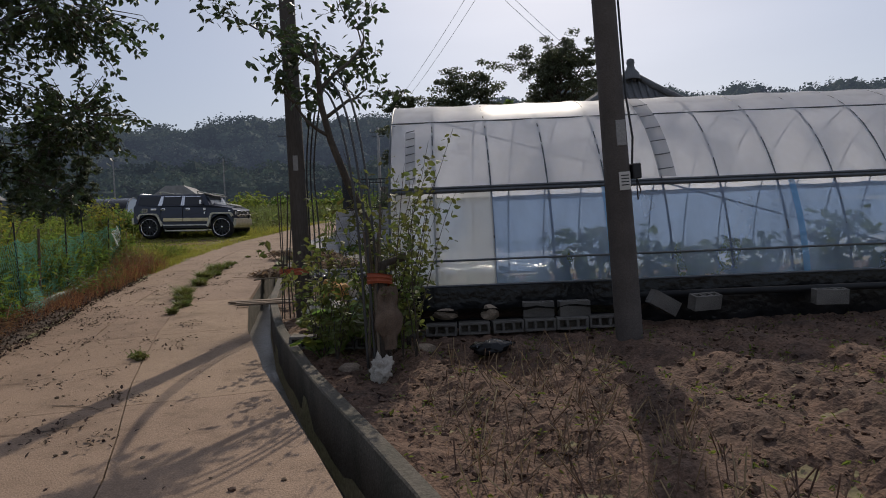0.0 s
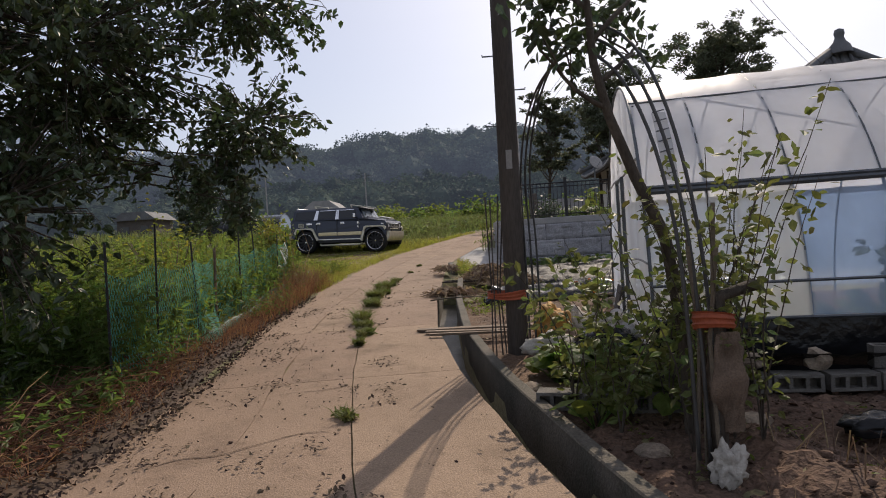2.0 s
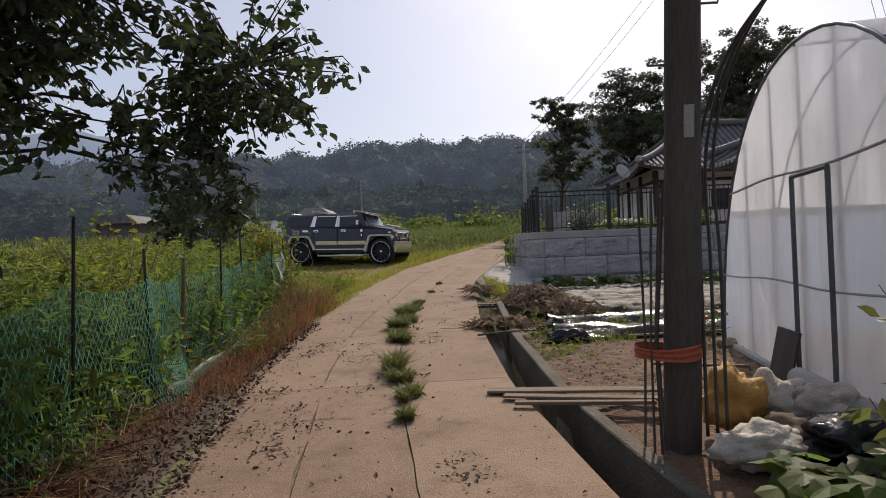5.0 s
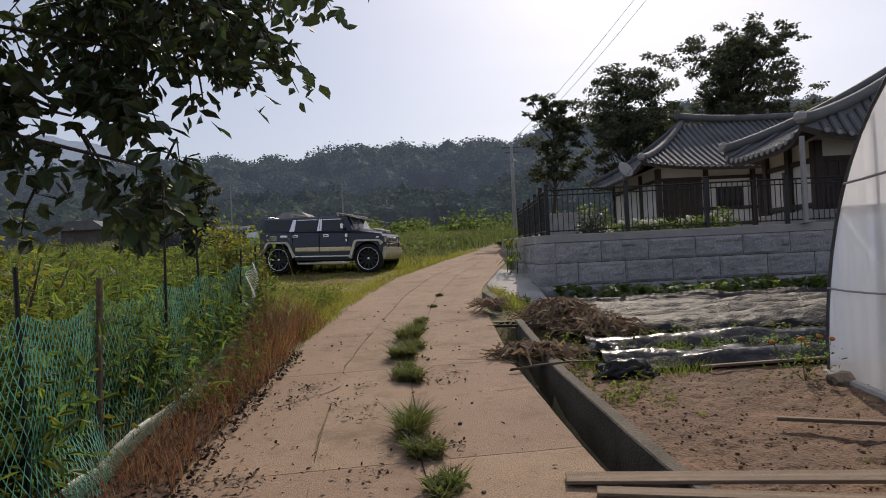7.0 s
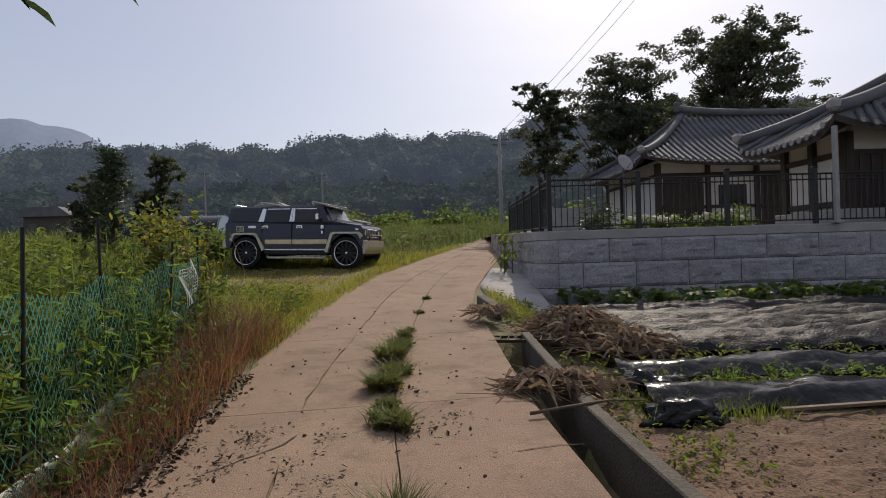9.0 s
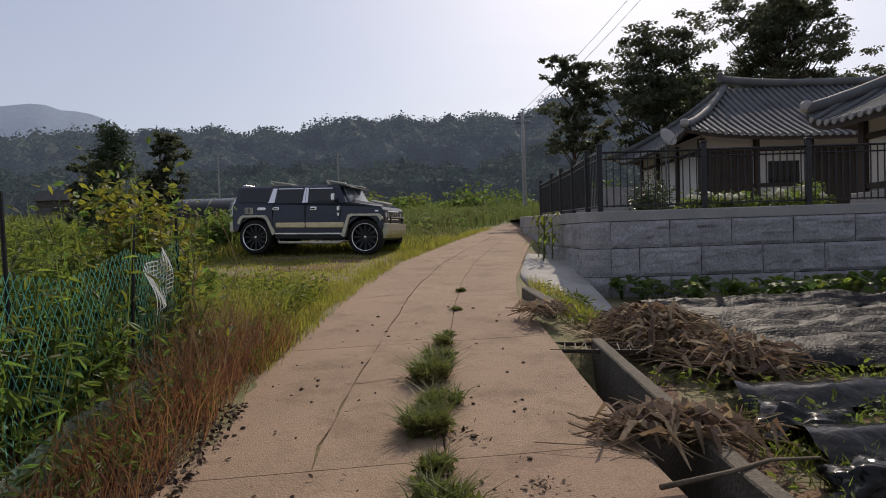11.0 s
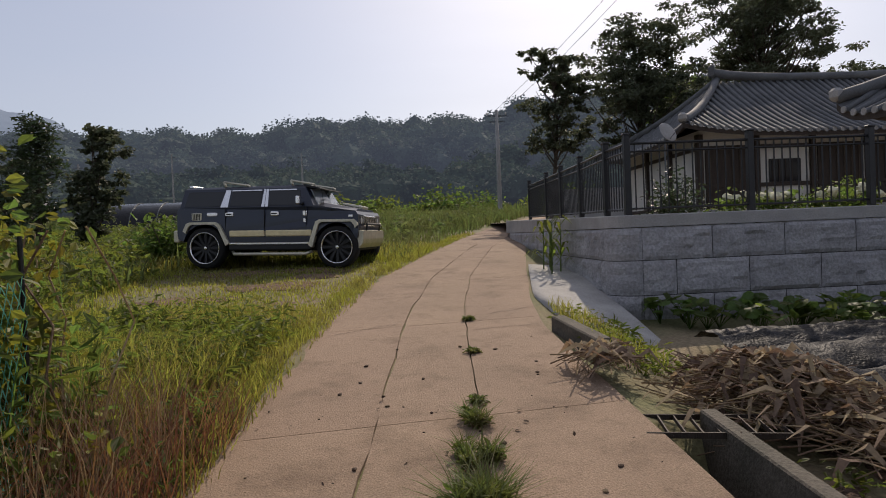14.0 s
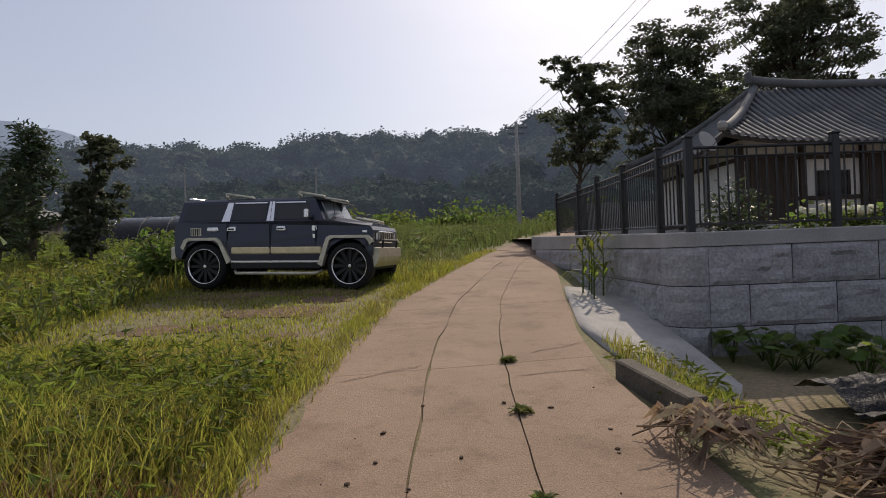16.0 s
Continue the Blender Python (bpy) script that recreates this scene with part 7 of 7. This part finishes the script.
film_sheet("mulch_film", 14.32, 14.95, -0.95, 5.0, lambda v: 0.13 * math.sin(math.pi * v), MULCH, "shiny black mulch film over a ridge", 1)
film_sheet("mulch_film", 15.45, 16.05, -0.9, 5.4, lambda v: 0.14 * math.sin(math.pi * v), MULCH, "shiny black mulch film over a ridge", 2)
shade = thing("shade_net", "rumpled grey-black shade net spread over four ridges", "shade net")
for i in range(4):
    film_sheet("net_panel", 16.6 + 0.92 * i, 17.54 + 0.92 * i, -0.35 + 0.1 * (i % 2), 6.5, lambda v: 0.17 * math.sin(math.pi * v) ** 0.7 + 0.04 + 0.012 * i, SHADE, "", 3 + i, step=0.045, parent=shade)
rw = rand(121)
weeds("plot_tufts", "small green weeds between the mulched ridges", scatter(rw, 160, -0.9, 4.5, 14.9, 15.5), 0.16, rw, LEAF, 0.07, 9, 0.4)
weeds("plot_tufts", "small green weeds between the mulched ridges", scatter(rw, 90, -1.4, 4.5, 16.0, 16.6), 0.16, rw, LEAF_LIGHT, 0.07, 9, 0.4)
weeds("plot_tufts", "small green weeds beside the ditch", scatter(rw, 70, -1.5, -0.7, 12.8, 15.2, lambda x, y: x > road_r(y) + 0.55), 0.13, rw, LEAF_LIGHT, 0.06, 9, 0.4)
weeds("plot_tufts", "small weeds dotted over the garden soil", scatter(rw, 170, 0.3, 6.5, 2.2, 7.0), 0.09, rw, LEAF_LIGHT, 0.05, 8, 0.35)
weeds("plot_tufts", "small weeds dotted over the garden soil", scatter(rw, 18, -1.0, 2.0, 10.8, 14.0), 0.10, rw, LEAF_LIGHT, 0.05, 8, 0.35)
st = scatter(rw, 330, 0.55, 2.3, 2.4, 6.2)
g = Geo()
for x, y, z in st:
    a = rw.normal(0, 0.10, 2)
    g.tube([(x, y, z), (x + a[0], y + a[1], z + rw.uniform(0.1, 0.28))], 0.0045, 4, False)
solid("stubble", g, STRAW, "dry grey stubble sticks in the garden", "stubble", "stuff")
sp = scatter(rw, 420, 0.35, 2.6, 2.4, 6.4)
grass("dead_grass", "dry straggly grass among the stubble", sp, np.full(len(sp), 0.13), 0.005, 1.0, STRAW, rw)

# flowers at the greenhouse corner
fl = thing("marigold_plant", "marigold plant with orange flowers", "flower", at=Matrix.Translation((0.95, 13.55, ground_z(0.95, 13.55))))
pts = rw.normal(size=(170, 3)) * np.array([0.16, 0.16, 0.12]) + np.array([0, 0, 0.26])
part("leaves", Geo().leaves(pts, 0.06, rw, 0.0, 0.4), LEAF, fl)
for i in range(6):
    c = (rw.normal(0, 0.17), rw.normal(0, 0.15), rw.uniform(0.12, 0.5))
    part("flower", Geo().blob(c, (0.032, 0.032, 0.022), 2, 0.5, 4, i), AMBER, fl, "orange flower head")
    part("stalk", Geo().tube([(0, 0, 0), (c[0] * 0.7, c[1] * 0.7, c[2] * 0.5), c], 0.004, 4), LEAF, fl)


# ---- dry stalks heaped over the ditch ----
def stalk_heap(name, label, cx, cy, sx, sy, h, n, seed, turn, on=None):
    rng = rand(seed)
    ob = thing(name, label, "stalk heap", at=Matrix.Translation((cx, cy, 0)))
    g, lv = Geo(), []
    for _ in range(n):
        a = turn + rng.normal(0, 0.55)
        x, y = rng.normal(0, sx * 0.5), rng.normal(0, sy * 0.5)
        zb = (on if on is not None else max(ground_z(cx + x, cy + y), road_z(cy + y) - 0.15)) + 0.03
        z = zb + h * math.exp(-(x / sx) ** 2 - (y / sy) ** 2) * rng.uniform(0.1, 1)
        L = rng.uniform(0.25, 0.75)
        d = Vector((math.cos(a), math.sin(a), rng.normal(-0.05, 0.18)))
        p = [Vector((x, y, z)) - d * L * 0.5, Vector((x, y, z + rng.uniform(0, 0.05))), Vector((x, y, z)) + d * L * 0.5]
        g.tube(p, rng.uniform(0.003, 0.007), 4, False)
        if rng.uniform() < 0.65:
            w = rng.uniform(0.014, 0.036)
            c = Vector((x, y, z + 0.03))
            b = rng.uniform(0, 6.28)
            e = Vector((math.cos(b), math.sin(b), 0))
            s = Vector((-e.y, e.x, rng.normal(0, 0.6))).normalized() * w
            LL = rng.uniform(0.15, 0.4)
            m = c + e * LL * 0.5 + Vector((0, 0, rng.uniform(0.03, 0.10)))
            q = c + e * LL + Vector((0, 0, rng.uniform(-0.14, 0.02)))
            lv.append(([c - s * 0.6, c + s * 0.6, m + s, m - s, q + s * 0.15, q - s * 0.15], [(0, 1, 2, 3), (3, 2, 4, 5)]))
    part("stalk_mass", g, STRAW, ob)["kind"] = "stuff"
    g2 = Geo()
    for v, f in lv:
        g2.add(v, f)
    part("husk_mass", g2, material("pale_husk_" + str(seed), (0.27, 0.20, 0.135), 0.9, 0.3, 3, 40, 0.1, second=(0.14, 0.10, 0.068), island=0.5, translucent=0.25), ob, "pale dry maize husks")["kind"] = "stuff"


stalk_heap("stalk_heap", "heap of dry brown maize stalks beside the ditch", -0.85, 17.6, 0.55, 0.7, 0.36, 1000, 131, -0.6)
stalk_heap("stalk_heap", "heap of dry brown maize stalks beside the ditch", -0.35, 16.75, 0.42, 0.45, 0.16, 340, 132, -0.8)
stalk_heap("stalk_heap", "dry brown stalks bridging the ditch", -1.72, 14.75, 0.45, 0.26, 0.07, 190, 133, -0.15, 0.46)
stalk_heap("stalk_heap", "thin scatter of dead stalks at the road edge", -2.02, 18.3, 0.2, 0.35, 0.05, 90, 134, 1.2, 0.82)
sk = rand(135)
weeds("verge_weeds", "green weeds around the kerb stone", scatter(sk, 80, -1.75, -1.0, 18.6, 21.2), 0.24, sk, LEAF_LIGHT, 0.12, 9, 0.22)
grass("grass", "green grass around the kerb stone", [(x, y, z + 0.1) for x, y, z in scatter(sk, 700, -1.8, -1.2, 18.8, 21.5)], np.full(700, 0.17), 0.009, 0.5, GRASS, sk)
kb = solid("kerb_stone", Geo().box((0, 0, 0), (0.17, 1.25, 0.26), None, 0.015), DITCH, "worn grey concrete kerb stone at the lane edge", "kerb stone")
kb.matrix_world = pose(-1.90, 19.5, 0.83, 3.5, 0, 7)
gr = thing("drain_grate", "rusty steel grate lying over the ditch end", "grate", at=pose(-1.68, 17.05, 0.615, 0, 0, -12))
for k in (-1, 1):
    part("bar", Geo().box((0, k * 0.2, 0), (0.95, 0.012, 0.04)), TIMBER, gr)
for i in range(9):
    part("bar", Geo().box((-0.44 + 0.11 * i, 0, 0), (0.010, 0.4, 0.03)), TIMBER, gr)

# maize at the wall corner
for i, (x, y) in enumerate(((-0.95, 24.6), (-0.85, 25.1), (-0.75, 25.6), (-0.95, 25.3), (-0.7, 24.9))):
    rng = rand(140 + i)
    t = thing("maize_plant", "young maize plant at the foot of the wall", "plant", "maize by the wall", at=Matrix.Translation((x, y, road_z(y) - 0.02)))
    part("stalk", Geo().tube([(0, 0, 0), (0.02, 0, 0.5), (0.03, 0.02, 1.0)], [0.016, 0.012, 0.006], 6), LEAF, t)
    g = Geo()
    for k in range(9):
        a, z = k * 2.4, 0.12 + 0.1 * k
        e = Vector((math.cos(a), math.sin(a), 0))
        s = Vector((-e.y, e.x, 0)) * 0.03
        c = Vector((0.02, 0, z))
        m1, m2, q = c + e * 0.16 + Vector((0, 0, 0.16)), c + e * 0.34 + Vector((0, 0, 0.17)), c + e * 0.5 + Vector((0, 0, 0.02))
        g.add([c - s * 0.5, c + s * 0.5, m1 + s, m1 - s, m2 + s * 0.8, m2 - s * 0.8, q], [(0, 1, 2, 3), (3, 2, 4, 5), (5, 4, 6)])
    part("leaves", g, LEAF_LIGHT, t)

# yard: hydrangeas and shrubs behind the railing
FLOWER = material("cream_flower", (0.75, 0.72, 0.50), 0.8, 0.15, 20, 60, 0.3)
for i, x in enumerate((2.6, 3.0, 3.5, 4.0, 4.3, 2.1)):
    rng = rand(150 + i)
    t = thing("hydrangea", "hydrangea with cream flower heads behind the railing", "flower", "hydrangeas in the yard", at=Matrix.Translation((x, 23.3 + 0.2 * (i % 2), 2.13)))
    part("leaves", Geo().leaves(rng.normal(size=(150, 3)) * np.array([0.2, 0.15, 0.10]) + np.array([0, 0, 0.2]), 0.11, rng, 0.1, 0.6), LEAF, t)
    part("stem", Geo().tube([(0, 0, 0), (0.02, 0, 0.3)], 0.012, 5), CANE, t)
    for k in range(3):
        part("flower_head", Geo().blob((rng.normal(0, 0.16), -0.05 + rng.normal(0, 0.08), rng.uniform(0.28, 0.42)), (0.085, 0.085, 0.07), 2, 0.5, 3, i * 3 + k), FLOWER, t, "cream flower head")
bush("bush", "small dark garden bush in the yard", (1.5, 24.5, 2.15), (0.6, 0.5, 0.9), 161, LEAF_DARK, 0.10, 800)
bush("bush", "small garden bush in the yard", (5.4, 25.0, 2.15), (0.5, 0.5, 0.7), 162, LEAF, 0.10, 600)
# neighbour's wall with its gate pier at the end of the lane
nb = thing("garden_wall", "low grey boundary wall with dark railing down the lane", "wall")
part("wall", Geo().box((3.6, 37.0, 2.9), (3.0, 0.2, 1.5), None, 0.01), COPING, nb)
part("pier", Geo().box((2.2, 37.0, 3.1), (0.4, 0.4, 1.9), None, 0.02), POLE, nb)
# satellite dish on the yard
ds = thing("satellite_dish", "small grey satellite dish on a mast", "dish", at=pose(4.9, 32.6, 2.3, 0, 0, 25))
part("mast", Geo().tube([(0, 0, 0), (0, 0, 2.7)], 0.03, 8), STEEL, ds)
part("reflector", Geo().lathe([(0.0, 0.0), (0.2, 0.03), (0.36, 0.10), (0.35, 0.11), (0.0, 0.015)], 20, Matrix.Translation((0, -0.05, 2.75)) @ Euler((radians(65), 0, 0)).to_matrix().to_4x4()), COPING, ds, smooth=True)
part("arm", Geo().tube([(0, -0.1, 2.45), (0, -0.45, 2.75)], 0.012, 6), STEEL, ds)


# ---- crops inside the greenhouse ----
def crops():
    rng = rand(171)
    for i in range(15):
        x = 0.5 + 0.55 * i
        y = 0.6 + 0.25 * (i % 2)
        h = rng.uniform(0.55, 1.2) if i > 3 else rng.uniform(0.4, 0.6)
        t = thing("crop_plant", "climbing crop with broad leaves inside the greenhouse", "plant", "greenhouse crops", at=GH @ Matrix.Translation((x, y, 0.35)))
        n = int(150 * h)
        p = rng.normal(size=(n, 3)) * np.array([0.24, 0.16, 0.0]) + np.stack([np.zeros(n), np.zeros(n), rng.uniform(0.05, h, n)], 1)
        part("leaves", Geo().leaves(p, 0.16, rng, 0.3, 0.8), LEAF_LIGHT, t)
        part("stem", Geo().tube([(0, 0, 0), (0.03, 0.02, h * 0.5), (0, 0, h)], 0.012, 5), CANE, t)


crops()
rows = [[GH @ Vector((x, y, 0.30 + 0.05 * math.sin(y * 6) + 0.02 * fbm(x, y, 2))) for y in np.linspace(0.1, 5.7, 24)] for x in np.linspace(0.05, 23.9, 60)]
solid("ground_greenhouse", Geo().sheet(rows), SOIL, "dark soil beds inside the greenhouse", "soil", "structure", smooth=True)


# ---- dead brush under the leaning tree ----
def brush(cx, cy, sx, sy, h, n, seed):
    rng = rand(seed)
    g = Geo()
    for _ in range(n):
        x, y = cx + rng.normal(0, sx * 0.5), cy + rng.normal(0, sy * 0.5)
        if x > road_l(y) - 0.1:
            continue
        z = ground_z(x, y) + 0.03 + h * rng.uniform() * math.exp(-((x - cx) / sx) ** 2)
        a, L = rng.uniform(0, 6.28), rng.uniform(0.15, 0.5)
        d = Vector((math.cos(a), math.sin(a), rng.normal(0.05, 0.25))) * L
        c = Vector((x, y, z))
        g.tube([c, c + d * 0.5 + Vector((0, 0, rng.uniform(0, 0.05))), c + d], [0.006, 0.005, 0.002], 4, False)
    return solid("brush_pile", g, REDSTRAW, "low pile of dead brown brush beside the lane", "brush", "stuff")


brush(-4.85, 5.6, 0.5, 1.6, 0.22, 700, 181)
brush(-5.0, 8.0, 0.45, 1.6, 0.20, 600, 182)
rz = rand(183)
weeds("verge_weeds", "patch of bright weeds at the lane edge", scatter(rz, 150, -5.4, -4.3, 3.4, 5.2, lambda x, y: x < road_l(y) - 0.2), 0.22, rz, LEAF_LIGHT, 0.09, 11, 0.35)
weeds("field_weeds", "clumps of tall weeds in the field past the car", scatter(rz, 800, -14, 3, 30, 56, lambda x, y: x < road_l(y) - 1.2), 0.55, rz, FIELD, 0.26, 12, 0.35)
weeds("verge_weeds", "green weeds pushing through the dead grass", [(x, y, ground_z(x, y)) for x, y, _ in strip(rz, 150, 12.5, 17.4, 0.05, 0.7)], 0.32, rz, LEAF, 0.09, 10, 0.3)
# bare trodden patches in the grass lot
for i, (cx, cy, sx, sy) in enumerate(((-6.7, 26.35, 2.3, 0.50), (-6.2, 24.2, 0.9, 0.45), (-5.75, 21.9, 0.38, 0.55), (-7.4, 23.0, 0.8, 0.4), (-5.6, 25.3, 0.5, 0.4))):
    rows = []
    for k in range(8):
        row = []
        for a in np.linspace(0, 2 * math.pi, 49):
            w = k / 7 * (1 + 0.35 * noise.noise(Vector((math.cos(a) * 1.6, math.sin(a) * 1.6, i * 3.0))) + 0.18 * noise.noise(Vector((math.cos(a) * 6, math.sin(a) * 6, i))))
            x, y = cx + sx * w * math.cos(a), cy + sy * w * math.sin(a)
            row.append((x, y, ground_z(x, y) + 0.028 - 0.02 * (k / 7) ** 3 + 0.012 * fbm(x, y, 5.0)))
        rows.append(row)
    solid("ground_bare_patch", Geo().sheet(rows), DRYSOIL, "bare trodden brown soil in the grass", "soil", "structure", smooth=True)
# crumpled film and rank grass at the edge of the mulched plot
for i, (x, y, sx, sy, sz) in enumerate(((-0.72, 15.05, 0.34, 0.24, 0.15), (-0.80, 14.12, 0.30, 0.2, 0.13))):
    solid("film_lump", Geo().blob((x, y, ground_z(x, y) + 0.06), (sx, sy, sz), 4, 0.6, 1.9, 60 + i), MULCH, "lump of crumpled shiny black film on the soil", "film", group="film lumps", smooth=True)
sp = scatter(rz, 1500, -1.15, 0.4, 14.0, 15.5, lambda x, y: x > road_r(y) + 0.6 and noise.noise(Vector((x * 2, y * 2, 7.0))) > -0.12)
grass("grass", "rank green grass beside the mulched plot", sp, np.full(len(sp), 0.15), 0.009, 0.7, LEAF_LIGHT, rz)
solid("branch", Geo().tube([(-2.15, 13.9, 0.475), (-1.75, 14.0, 0.50), (-1.4, 14.2, 0.485), (-1.05, 14.3, 0.45)], [0.016, 0.014, 0.012, 0.008], 7), CANE, "grey dead branch lying across the ditch", "branch", smooth=True)
# litter in the ditch
for i, (y, s) in enumerate(((6.6, 0.13), (7.0, 0.08), (5.4, 0.09), (8.2, 0.07), (4.6, 0.06))):
    x = road_r(y) + 0.16 + 0.03 * (i % 3)
    solid("plastic_scrap", Geo().blob((x, y, road_z(y) - 0.58), (s * 0.8, s, 0.025), 2, 0.7, 1.6, i + 40), SACK, "scrap of pale plastic in the ditch", "litter", group="ditch litter", smooth=True)
solid("black_tarp", Geo().blob((1.45, 6.35, 0.18), (0.2, 0.14, 0.07), 3, 0.6, 2.0, 77), MULCH, "crumpled black plastic on the garden edge", "tarp", smooth=True)
sp = [(x, y, z + 0.05) for x, y, z in scatter(rz, 2600, -0.4, 7.0, 1.6, 7.3, lambda x, y: x > road_r(y) + 0.6)]
litter("garden_litter", sp, rz, LITTER, "dark chips and dead leaves on the garden soil", 0.035, False)
weeds("plot_tufts", "tiny green weeds dotted over the garden soil", scatter(rz, 90, -0.1, 6.5, 2.0, 7.0, lambda x, y: x > road_r(y) + 0.6), 0.07, rz, LEAF_LIGHT, 0.045, 8, 0.3)


# ---- hairline cracks in the slabs ----
def crack(x, y, way, n, seed):
    rng = rand(seed)
    pts = [Vector((x, y, 0))]
    a = way
    for _ in range(n):
        a += rng.normal(0, 0.25)
        a = a * 0.6 + way * 0.4
        pts.append(pts[-1] + Vector((math.cos(a), math.sin(a), 0)) * rng.uniform(0.04, 0.10))
    rows = []
    for i, p in enumerate(pts):
        d = (pts[min(i + 1, n)] - pts[max(i - 1, 0)]).normalized()
        s = Vector((-d.y, d.x, 0)) * (0.004 + 0.004 * rng.uniform()) * (1 if 0 < i < n else 0.2)
        rows.append([(p.x - s.x, p.y - s.y, road_z(p.y) + 0.0045 + 0.006 * fbm(p.x, p.y, 0.9)), (p.x + s.x, p.y + s.y, road_z(p.y) + 0.0045 + 0.006 * fbm(p.x, p.y, 0.9))])
    part("crack", Geo().sheet(rows), LITTER, ROAD)


for i, (x, y, way, n) in enumerate(((-4.7, 20.2, 0.5, 15), (-3.0, 20.15, 0.1, 12), (-4.2, 16.0, 0.2, 14), (-3.9, 10.2, 0.2, 9), (-3.6, 6.2, 0.4, 20), (-2.4, 13.2, 0.1, 8), (-2.7, 21.0, 0.5, 14), (-3.2, 7.9, 0.3, 9), (-2.0, 5.2, 2.6, 9), (-3.3, 4.6, 0.3, 18), (-2.9, 23.3, 0.2, 12), (-4.5, 13.0, 1.0, 12))):
    crack(x, y, way, n, 200 + i)

# grass creeping over the lane's left edge
sp = []
for _ in range(7000):
    y = rz.uniform(16.4, 36.0)
    if noise.noise(Vector((y * 0.9, 3.0, 1.0))) < -0.25 and rz.uniform() < 0.7:
        continue
    x = road_l(y) + 0.10 - 0.45 * rz.uniform() ** 0.8 + 0.06 * fbm(y * 1.7, 4.0)
    sp.append((x, y, max(ground_z(x, y), road_z(y) - 0.01)))
grass("grass", "short green grass creeping over the lane edge", sp, np.full(len(sp), 0.10), 0.010, 0.7, GRASS, rz)
weeds("verge_weeds", "bright leafy weeds in the sunlit verge", scatter(rz, 420, -8.0, -5.1, 17.0, 20.0, lambda x, y: x < road_l(y) - 0.3), 0.30, rz, LEAF_LIGHT, 0.12, 12, 0.28)
